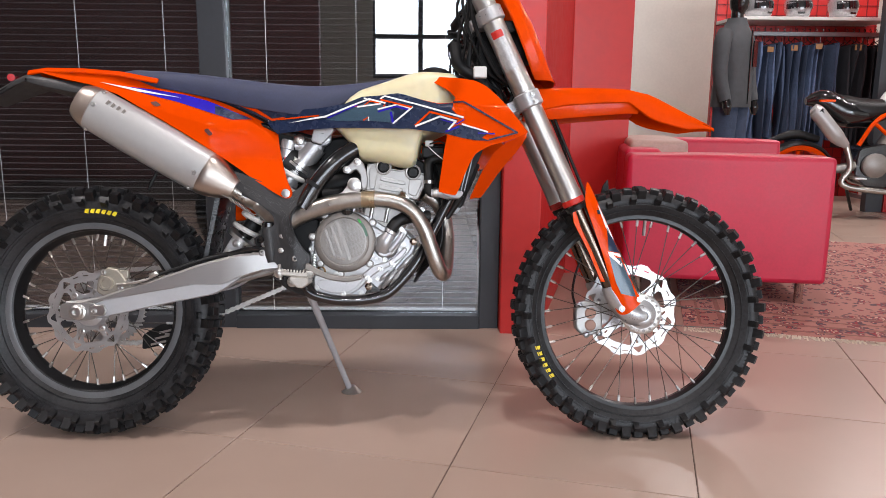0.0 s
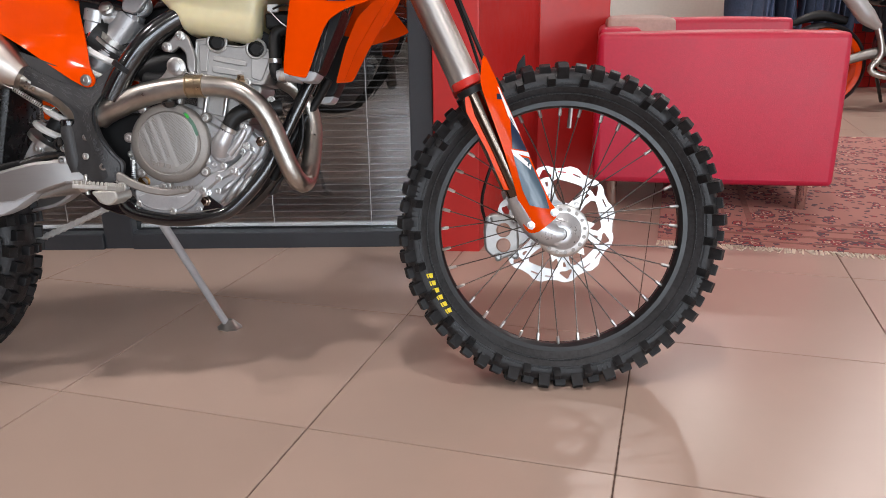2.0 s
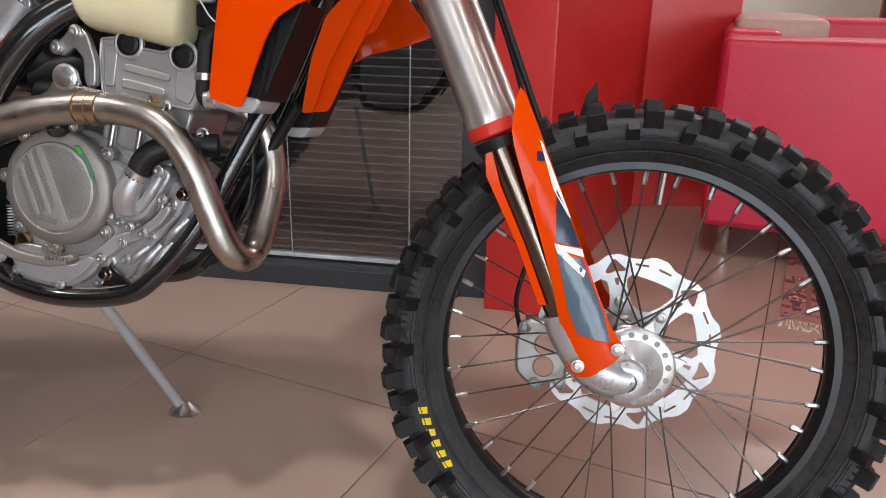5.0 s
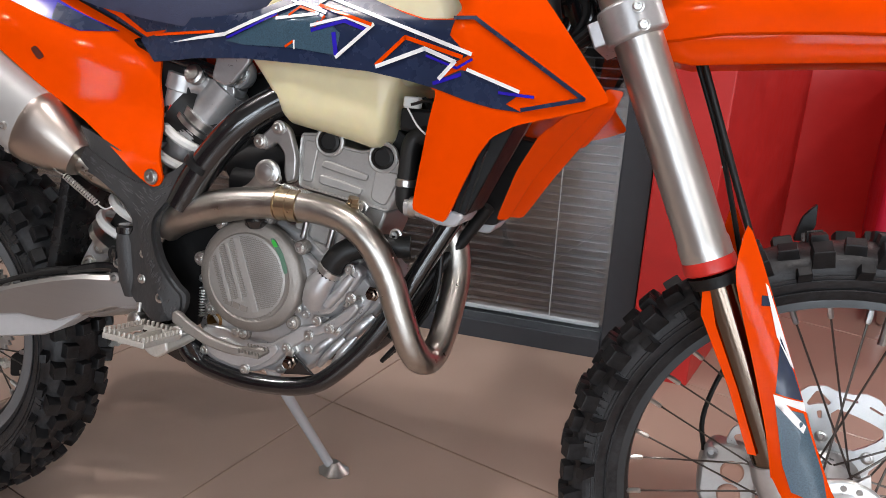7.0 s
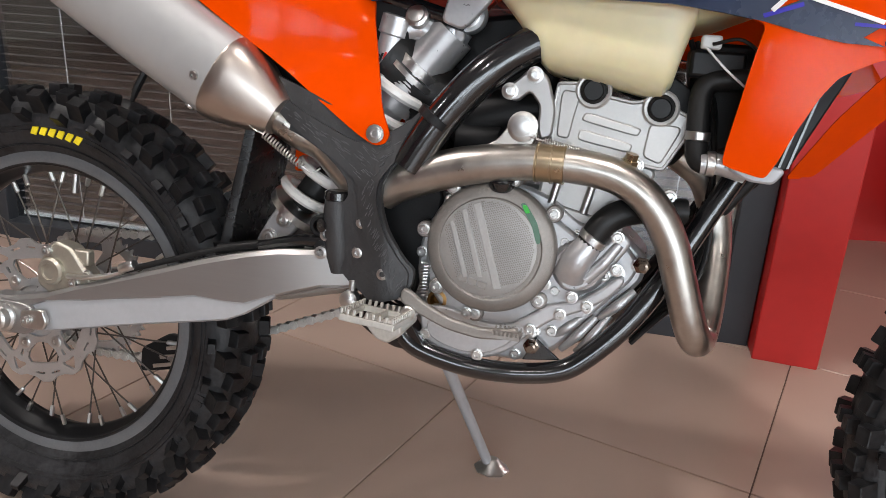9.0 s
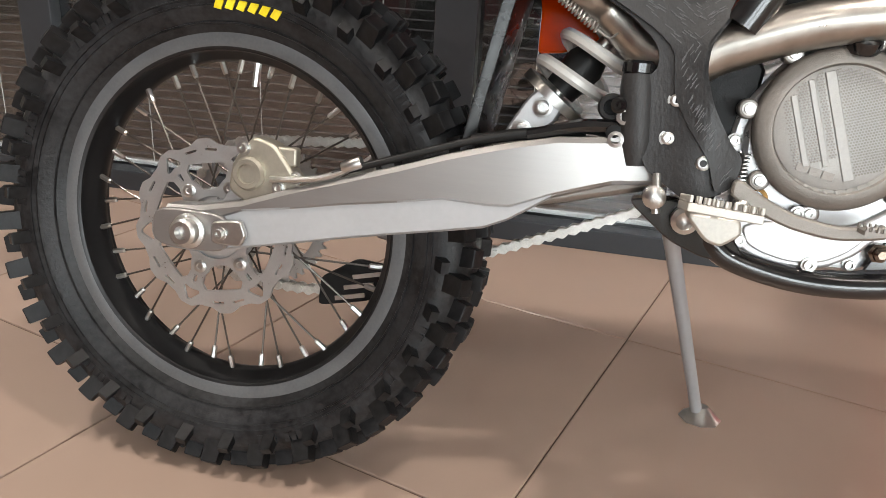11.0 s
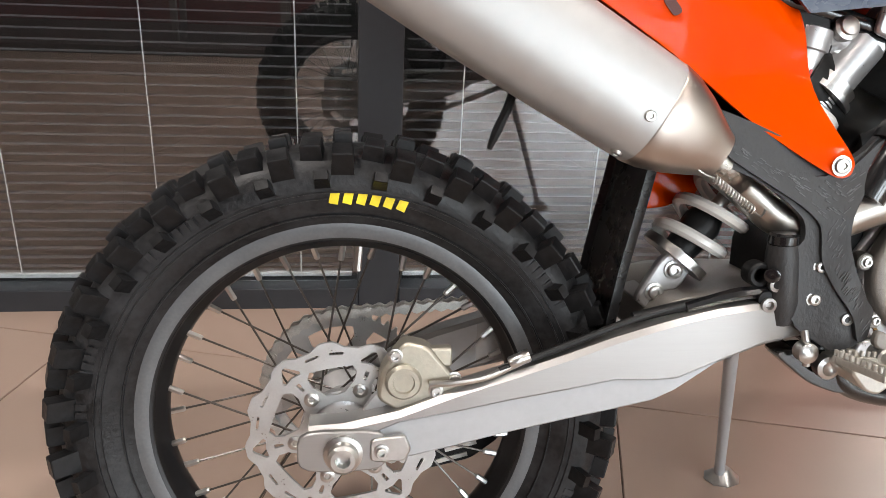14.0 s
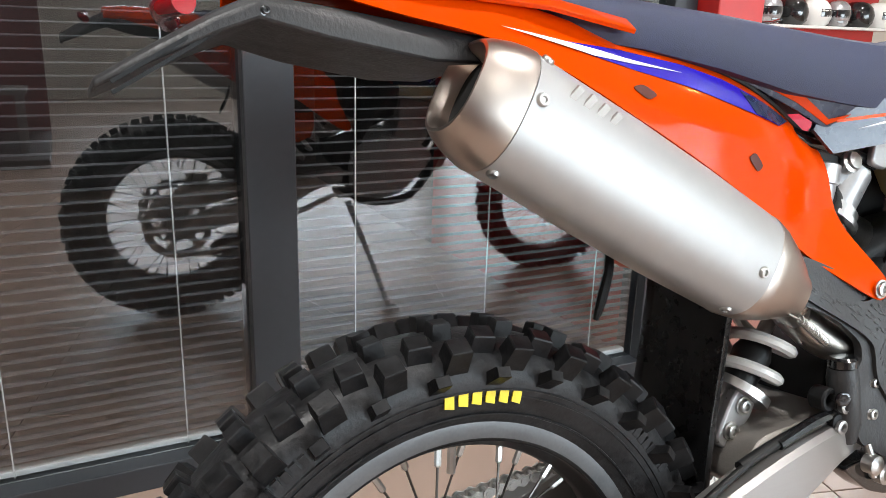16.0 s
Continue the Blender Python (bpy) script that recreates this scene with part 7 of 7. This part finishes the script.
    if s < 0:
        # louvre strips: from the nose down and inwards to the radiator foot
        def louvre_y(x, z):
            return -0.035 - 0.115 * min(1, max(0, (z - 0.65) / 0.155))

        louvre = part("radiator_louvre", panel_bm(rounded([(0.279, 0.649), (0.296, 0.651), (0.33, 0.71), (0.372, 0.765), (0.405, 0.803), (0.372, 0.793), (0.34, 0.768), (0.31, 0.72)], 0.15, 2), louvre_y, 0.004, 0.02), ORANGE, bike, "orange radiator louvre with stepped fins", bevel=0.001)
        part("louvre_fin", panel_bm(rounded([(0.284, 0.651), (0.312, 0.653), (0.352, 0.712), (0.392, 0.765), (0.426, 0.81), (0.4, 0.806), (0.352, 0.758), (0.318, 0.71)], 0.15, 2), lambda x, z: louvre_y(x, z) + 0.02, 0.004, 0.02), ORANGE, louvre, bevel=0.001)
        part("louvre_fin", panel_bm(rounded([(0.37, 0.75), (0.39, 0.758), (0.418, 0.795), (0.43, 0.826), (0.41, 0.828), (0.388, 0.79)], 0.15, 2), lambda x, z: louvre_y(x, z) + 0.045, 0.004, 0.02), ORANGE, louvre, bevel=0.001)
part("radiator_spout", tube_bm([(0.175, -0.105, 0.66), (0.195, -0.105, 0.661), (0.225, -0.105, 0.655)], 0.012, 14), ALU, bike)
part("radiator_hose", tube_bm([(0.19, -0.105, 0.661), (0.172, -0.1, 0.665), (0.168, -0.09, 0.70), (0.17, -0.08, 0.745), (0.2, -0.08, 0.755), (0.235, -0.08, 0.755)], 0.0125, 14), HOSE, bike, "black rubber coolant hose")
for c, ax in (((0.169, -0.095, 0.69), (0, 0, 1)), ((0.186, -0.105, 0.661), (1, 0, 0))):
    part("hose_clamp", lathe_bm([(0.0132, -0.005), (0.0142, -0.004), (0.0142, 0.004), (0.0132, 0.005)], c, ax, 18), STEEL, bike)
part("front_hose_drop", tube_bm([(0.26, 0.0, 0.66), (0.22, 0.01, 0.60), (0.18, 0.0, 0.54), (0.13, 0.0, 0.45)], 0.009, 12), HOSE, bike)
for k in range(5):
    y = -0.03 + 0.012 * k
    part("engine_cable", tube_bm([(0.15 + 0.008 * k, y, 0.80), (0.185 + 0.006 * k, y, 0.72), (0.20, y * 0.8, 0.64), (0.2 - 0.006 * k, y, 0.52), (0.13, y, 0.42)], 0.0035, 8), HOSE, bike)
part("ignition_coil", box(0.15, 0.21, -0.085, -0.05, 0.755, 0.785), BLACKP, bike, bevel=0.004)
part("white_plug", box(0.158, 0.18, -0.1, -0.085, 0.785, 0.80), mat("clear_plug", (0.6, 0.62, 0.6), 0.4), bike, bevel=0.003)
part("tank_wire", tube_bm([(0.17, -0.1, 0.79), (0.2, -0.11, 0.795), (0.23, -0.1, 0.77), (0.235, -0.09, 0.73)], 0.002, 6), HOSE, bike)
part("tank_wire", tube_bm([(0.165, -0.1, 0.785), (0.19, -0.115, 0.76), (0.22, -0.1, 0.74)], 0.0013, 6), WHITE, bike)


# ---- the shop behind: mannequin, clothes rack, helmets, second motorcycle ----
JACKET = mat("grey_jacket_cloth", (0.05, 0.053, 0.057), 0.8, noise_scale=18, var=0.2, bump=0.5, bump_scale=60)
DENIM = mat("blue_denim", (0.06, 0.09, 0.16), 0.85, noise_scale=9, var=0.35, bump=0.4, bump_scale=90, island=0.5)
DENIMD = mat("black_denim", (0.018, 0.02, 0.026), 0.85, noise_scale=9, var=0.3, bump=0.4, bump_scale=90)
GLOSSBLACK = mat("gloss_black_figure", (0.01, 0.01, 0.01), 0.12, coat=0.5)
RACKM = mat("grey_rack_metal", (0.3, 0.3, 0.31), 0.4, metal=0.5, noise_scale=20, var=0.08)
SHELFM = mat("pale_shelf_board", (0.68, 0.67, 0.64), 0.5, noise_scale=10, var=0.04)
HELMETM = mat("silver_helmet_shell", (0.42, 0.42, 0.43), 0.2, metal=0.6, coat=0.6, noise_scale=12, var=0.3)
VISOR = mat("dark_visor", (0.015, 0.015, 0.017), 0.08, coat=0.8)
LEATHER = mat("brown_label", (0.32, 0.16, 0.06), 0.6)


def ellipse_ring(c, rx, ry, z, n=20, p=2.3):
    out = []
    for k in range(n):
        a = 2 * math.pi * k / n
        ca, sa = math.cos(a), math.sin(a)
        out.append((c[0] + rx * math.copysign(abs(ca) ** (2 / p), ca), c[1] + ry * math.copysign(abs(sa) ** (2 / p), sa), z))
    return out


def dressed_mannequin(m):
    bm = bmesh.new()
    # legs in jeans
    for s in (-1, 1):
        skin(bm, [ellipse_ring((s * x, 0), r, r * 1.05, z) for x, r, z in ((0.10, 0.075, 0.06), (0.10, 0.08, 0.3), (0.10, 0.085, 0.5), (0.095, 0.1, 0.75), (0.09, 0.105, 0.92))], mi=1)
    # jacket
    skin(bm, [ellipse_ring((0, 0.0), rx, ry, z, 28) for rx, ry, z in ((0.215, 0.15, 0.90), (0.21, 0.155, 0.93), (0.195, 0.15, 1.1), (0.205, 0.15, 1.25), (0.215, 0.145, 1.38), (0.2, 0.125, 1.47), (0.13, 0.1, 1.53), (0.085, 0.085, 1.58), (0.08, 0.08, 1.60))], mi=0)
    for s in (-1, 1):
        tube(bm, [(s * 0.18, 0, 1.48), (s * 0.235, 0.0, 1.38), (s * 0.265, -0.02, 1.15), (s * 0.255, -0.08, 0.95)], [0.07, 0.075, 0.062, 0.052], 16, mi=0)
        tube(bm, [(s * 0.255, -0.08, 0.96), (s * 0.25, -0.1, 0.9), (s * 0.245, -0.105, 0.84)], [0.035, 0.042, 0.02], 10, mi=2)
    # head form and neck
    tube(bm, [(0, 0, 1.56), (0, 0, 1.66)], 0.055, 14, mi=2, n=1)
    skin(bm, [ellipse_ring((0, -0.01), r, r * 1.15, z, 18, 2.0) for r, z in ((0.04, 1.63), (0.07, 1.68), (0.08, 1.76), (0.072, 1.83), (0.04, 1.87))], mi=2)
    # zip, chest panel, hem and base
    add_box(bm, -0.006, 0.006, -0.16, -0.15, 0.93, 1.5, mi=2)
    add_box(bm, 0.05, 0.12, -0.158, -0.148, 1.22, 1.42, mi=2)
    lathe(bm, [(0.2, 0), (0.2, 0.012), (0.19, 0.016)], (0, 0, 0.001), (0, 0, 1), 30, mi=2)
    tube(bm, [(0.1, 0, 0.01), (0.1, 0, 0.1)], 0.05, 12, mi=2, n=1)
    tube(bm, [(-0.1, 0, 0.01), (-0.1, 0, 0.1)], 0.05, 12, mi=2, n=1)
    ob = tagged(part("mannequin", bm, [JACKET, DENIM, GLOSSBLACK]), "black shop mannequin wearing a grey jacket and jeans", "mannequin")
    ob.matrix_world = m


dressed_mannequin(pose(2.62, 4.3, 0, 0, 0, 40) @ Matrix.Diagonal((0.86, 0.9, 1.0, 1)))

rack = thing("clothes_rack", "grey metal wall rack with a pale shelf and hanging rail", "clothes rack")
part("back_panel", box(3.0, 4.62, 5.82, 5.86, 0.0, 2.5), REDWALL, rack, "red panel with a grid of slots", smooth=False)
bm = bmesh.new()
for k in range(17):
    add_box(bm, 3.0 + k * 0.1, 3.006 + k * 0.1, 5.812, 5.821, 0.0, 2.5)
for k in range(25):
    add_box(bm, 3.0, 4.62, 5.812, 5.8205, k * 0.1, k * 0.1 + 0.006)
part("panel_groove", bm, mat("dark_red_groove", (0.16, 0.008, 0.01), 0.5), rack, smooth=False)
for x in (3.02, 4.53):
    part("upright", box(x - 0.02, x + 0.02, 5.30, 5.34, 0.0, 2.5), RACKM, rack, smooth=False, bevel=0.003)
    part("bracket", box(x - 0.015, x + 0.015, 5.34, 5.81, 1.58, 1.61), RACKM, rack, smooth=False)
    part("foot", box(x - 0.02, x + 0.02, 5.30, 5.81, 0.0, 0.04), RACKM, rack, smooth=False)
part("shelf_board", box(3.0, 4.5, 5.30, 5.81, 1.705, 1.735), SHELFM, rack, "pale shelf board", smooth=False, bevel=0.003)
part("hanging_rail", box(3.04, 4.51, 5.47, 5.50, 1.575, 1.615), RACKM, rack, smooth=False, bevel=0.004)


def hanging_jeans(x, top, length, width, m, seed, label):
    random.seed(seed)
    t_ = thing("pair_of_jeans", label, "jeans", "jeans on the rail")
    t_.matrix_world = pose(x, 5.485, 0, 0, 0, random.uniform(-14, 14))
    bm = bmesh.new()
    rings = []
    ph = random.uniform(0, 6)
    for k in range(9):
        f = k / 8
        z = top - length * f
        w = width * (1 - 0.25 * f) * (0.85 + 0.15 * math.sin(ph + f * 5))
        d = 0.024 + 0.012 * math.sin(ph + f * 7)
        sway = 0.012 * math.sin(ph * 2 + f * 4)
        rings.append([(sway + d * math.cos(a) * (1 + 0.35 * math.sin(3 * a + ph + f * 2)), w * math.sin(a), z) for a in (2 * math.pi * j / 14 for j in range(14))])
    skin(bm, rings)
    part("cloth", bm, m, t_)
    part("hanger", tube_bm([(0, 0, 1.635), (0.012, 0, 1.645), (0.018, 0, 1.625), (0, 0, 1.60), (0, 0, top + 0.05), (0, -width * 0.8, top - 0.005)], 0.004, 6, n=3), GLOSSBLACK, t_)
    part("hanger_arm", tube_bm([(0, 0, top + 0.05), (0, width * 0.8, top - 0.005)], 0.004, 6, n=1), GLOSSBLACK, t_)
    if seed % 4 == 1:
        part("waist_label", box(-0.03, 0.03, -width * 0.9, -width * 0.9 + 0.006, top - 0.06, top - 0.01), LEATHER, t_, smooth=False)


for k in range(14):
    hanging_jeans(3.22 + k * 0.062, 1.49 + 0.02 * math.sin(k * 2.1), 0.92 + 0.05 * math.sin(k * 1.7), 0.17 + 0.02 * math.sin(k), DENIM, k + 3, "faded blue denim jeans on a black hanger")
for k in range(7):
    hanging_jeans(4.14 + k * 0.056, 1.48 + 0.02 * math.sin(k * 1.3), 0.96, 0.18, DENIMD, k + 40, "black denim trousers on a black hanger")


def helmet(x, y, z, turn, label="glossy silver motorcycle helmet on a shelf", m=None):
    h = thing("helmet", label, "helmet", "helmets on display")
    h.matrix_world = pose(x, y, z, 0, 0, turn)
    bm = bmesh.new()
    skin(bm, [ellipse_ring((0.0, cy), rx, ry, zz, 24, 2.1) for rx, ry, cy, zz in ((0.085, 0.10, -0.01, 0.0), (0.105, 0.13, -0.01, 0.03), (0.122, 0.15, -0.005, 0.09), (0.126, 0.15, 0.0, 0.14), (0.115, 0.135, 0.005, 0.19), (0.085, 0.105, 0.01, 0.228), (0.04, 0.055, 0.015, 0.247))])
    part("shell", bm, m or HELMETM, h)
    bm = bmesh.new()
    rings = []
    for zz, r, ry in ((0.085, 0.127, 0.155), (0.12, 0.129, 0.157), (0.155, 0.124, 0.149)):
        rings.append([(r * math.sin(a), -ry * math.cos(a), zz) for a in (-1.2 + 0.2 * k for k in range(13))] + [((r - 0.006) * math.sin(a), -(ry - 0.006) * math.cos(a), zz) for a in (1.2 - 0.2 * k for k in range(13))])
    skin(bm, rings)
    part("visor", bm, VISOR, h)
    part("chin_vent", box(-0.03, 0.03, -0.146, -0.13, 0.035, 0.055), VISOR, h, bevel=0.004)


for x, tr in ((3.28, 30), (3.67, -10), (4.1, 15)):
    helmet(x, 5.52, 1.735, tr)

# helmet display further along
disp = thing("display_shelf", "red backed display shelving with a dark side post", "shelf")
part("back_panel", box(4.68, 6.7, 4.78, 4.82, 0.0, 2.4), REDWALL, disp, smooth=False)
part("side_panel", box(4.16, 4.64, 4.60, 4.68, 0.0, 2.4), REDWALL, disp, "red side panel", smooth=False, bevel=0.004)
part("post", box(4.0, 4.15, 4.60, 4.68, 0.0, 2.4), ANTHRA, disp, smooth=False, bevel=0.003)
for z in (0.55, 1.06, 1.6):
    part("shelf_board", box(4.68, 6.7, 4.45, 4.78, z, z + 0.025), SHELFM, disp, smooth=False, bevel=0.002)
for k in range(6):
    helmet(4.9 + 0.32 * k, 4.62, 1.085, (-20, 15, 40, -35, 5, 25)[k], "motorcycle helmet on the red display shelf", (HELMETM, GLOSSBLACK, SHELFM)[k % 3])


def street_motorcycle():
    b = thing("motorcycle", "black and orange street motorcycle parked behind the sofa", "motorcycle")
    b.matrix_world = pose(3.24, 4.35, 0.003, 0, 0, -6)
    y0 = 0.0

    def wheel(cx, r=0.315):
        c = Vector((cx, y0, r))
        bm = bmesh.new()
        lathe(bm, [(r - 0.045, -0.06), (r - 0.03, -0.085), (r - 0.012, -0.07), (r, -0.03), (r, 0.03), (r - 0.012, 0.07), (r - 0.03, 0.085), (r - 0.045, 0.06)], c, (0, 1, 0), 48, closed=True)
        w = part("tyre", bm, RUBBER, b)
        bm = bmesh.new()
        lathe(bm, [(r - 0.044, -0.072), (r - 0.036, -0.072), (r - 0.046, 0), (r - 0.036, 0.072), (r - 0.044, 0.072), (r - 0.075, 0.06), (r - 0.085, 0), (r - 0.075, -0.06)], c, (0, 1, 0), 48, closed=True)
        for k in range(5):
            a = 2 * math.pi * k / 5
            tube(bm, [c + Vector((0.03 * math.sin(a), 0, 0.03 * math.cos(a))), c + Vector(((r - 0.085) * math.sin(a), 0, (r - 0.085) * math.cos(a)))], 0.018, 8, n=1)
        lathe(bm, [(0.045, -0.05), (0.05, -0.03), (0.05, 0.03), (0.045, 0.05)], c, (0, 1, 0), 20)
        part("rim", bm, ORANGE, w, "orange alloy rim")

    wheel(0.0)
    wheel(1.42)
    part("silencer", tube_bm([(0.02, -0.17, 0.89), (0.06, -0.17, 0.86), (0.22, -0.16, 0.68), (0.32, -0.14, 0.60)], [0.035, 0.06, 0.062, 0.03], 18), SLEEVE, b, "silver silencer")
    part("heat_shield", tube_bm([(0.06, -0.2, 0.88), (0.2, -0.19, 0.72)], [0.03, 0.02], 10), BLACKP, b)
    part("tail", tube_bm([(0.02, 0, 0.95), (0.15, 0, 0.96), (0.35, 0, 0.86), (0.55, 0, 0.84)], [0.03, 0.09, 0.12, 0.1], 14), BLACKG, b)
    part("seat", tube_bm([(0.12, 0, 0.98), (0.3, 0, 0.91), (0.5, 0, 0.87), (0.7, 0, 0.9)], [0.05, 0.1, 0.11, 0.08], 14), HOSE, b)
    part("tail_accent", box(0.1, 0.22, -0.1, -0.07, 0.945, 0.965), ORANGE, b, bevel=0.004)
    part("fuel_tank", tube_bm([(0.62, 0, 0.86), (0.75, 0, 0.95), (0.95, 0, 0.98), (1.05, 0, 0.9)], [0.06, 0.14, 0.16, 0.08], 18), WHITE, b, "pale fuel tank")
    part("trellis_frame", tube_bm([(0.42, -0.13, 0.60), (0.52, -0.14, 0.78), (0.66, -0.13, 0.86), (1.05, -0.08, 0.88)], 0.018, 10), ORANGE, b, "orange frame tubes")
    part("trellis_frame", tube_bm([(0.52, -0.14, 0.78), (0.72, -0.13, 0.66), (0.98, -0.1, 0.82)], 0.016, 10), ORANGE, b)
    part("swing_arm", tube_bm([(0.0, -0.11, 0.315), (0.25, -0.12, 0.40), (0.45, -0.11, 0.44)], [0.03, 0.035, 0.04], 10), ALUD, b)
    bm = bmesh.new()
    plate(bm, rounded([(0.42, 0.58), (0.40, 0.36), (0.5, 0.26), (0.78, 0.26), (0.86, 0.40), (0.80, 0.56), (0.62, 0.62)], 0.2), -0.15, 0.15)
    part("engine", bm, BLACKG, b, bevel=0.01)
    part("clutch_case", lathe_bm([(0.1, 0), (0.1, 0.03), (0.08, 0.045), (0.01, 0.047)], (0.55, -0.15, 0.44), (0, -1, 0), 28), ALUD, b)
    part("cylinder", tube_bm([(0.68, 0, 0.55), (0.8, 0, 0.74)], 0.09, 16, n=1), ALUD, b)
    part("exhaust_pipe", tube_bm([(0.32, -0.14, 0.6), (0.36, -0.16, 0.42), (0.30, -0.17, 0.30), (0.45, -0.18, 0.25), (0.8, -0.15, 0.24), (1.0, -0.05, 0.4), (0.9, 0, 0.62)], 0.024, 12), PIPE, b, "steel exhaust pipe")
    part("foot_peg", box(0.36, 0.46, -0.26, -0.16, 0.335, 0.35), STEEL, b, bevel=0.003)
    part("side_stand", tube_bm([(0.45, 0.12, 0.28), (0.6, 0.3, 0.02)], 0.014, 8, n=1), BLACKG, b)
    for s in (-1, 1):
        part("fork_leg", tube_bm([(1.42, s * 0.1, 0.315), (1.2, s * 0.1, 0.9), (1.16, s * 0.1, 1.0)], 0.026, 12), PIPEGOLD, b)
    part("handlebar", tube_bm([(1.0, -0.38, 1.1), (1.1, -0.15, 1.08), (1.1, 0.15, 1.08), (1.0, 0.38, 1.1)], 0.012, 10), BLACKG, b)
    part("headlight", tube_bm([(1.18, 0, 0.98), (1.27, 0, 0.93), (1.33, 0, 0.86)], [0.1, 0.09, 0.04], 14), BLACKG, b)
    part("mudguard", tube_bm([(-0.25, 0, 0.62), (-0.05, 0, 0.68), (0.15, 0, 0.64)], [0.02, 0.04, 0.03], 10), BLACKP, b)


street_motorcycle()


# ---- floor tiles ----
TS, TJ = 0.6, 0.003
me_tile = bpy.data.meshes.new("tile")
bm = bmesh.new()
h = TS / 2 - TJ / 2
add_box(bm, -h, h, -h, h, -0.004, 0.0)
bmesh.ops.bevel(bm, geom=[e for e in bm.edges if all(v.co.z > -0.001 for v in e.verts)], offset=0.0012, segments=1, affect="EDGES")
bm.to_mesh(me_tile)
bm.free()
me_tile.materials.append(TILE)
far = bmesh.new()
for i in range(-26, 27):
    for j in range(-26, 27):
        c = TILE_A + TU * ((i + 0.5) * TS) + TV * ((j + 0.5) * TS)
        if not (ROOM_X0 - 0.4 < c.x < ROOM_X1 + 0.4 and ROOM_Y0 - 0.4 < c.y < ROOM_Y1 + 0.4):
            continue
        m = Matrix.Translation(c) @ pose(0, 0, 0, 0, 0, TILE_TURN)
        if -2.8 < c.x < 5.2 and -1.6 < c.y < 6.4 and not (c.x < 0.3 and c.y > 1.5):
            ob = new("tile", me_tile)
            ob.parent = floor
            ob.matrix_basis = m
        else:
            add_box(far, -h, h, -h, h, -0.004, 0.0, m)
tagged(part("far_tiles", far, TILE, floor, smooth=False), kind="stuff")
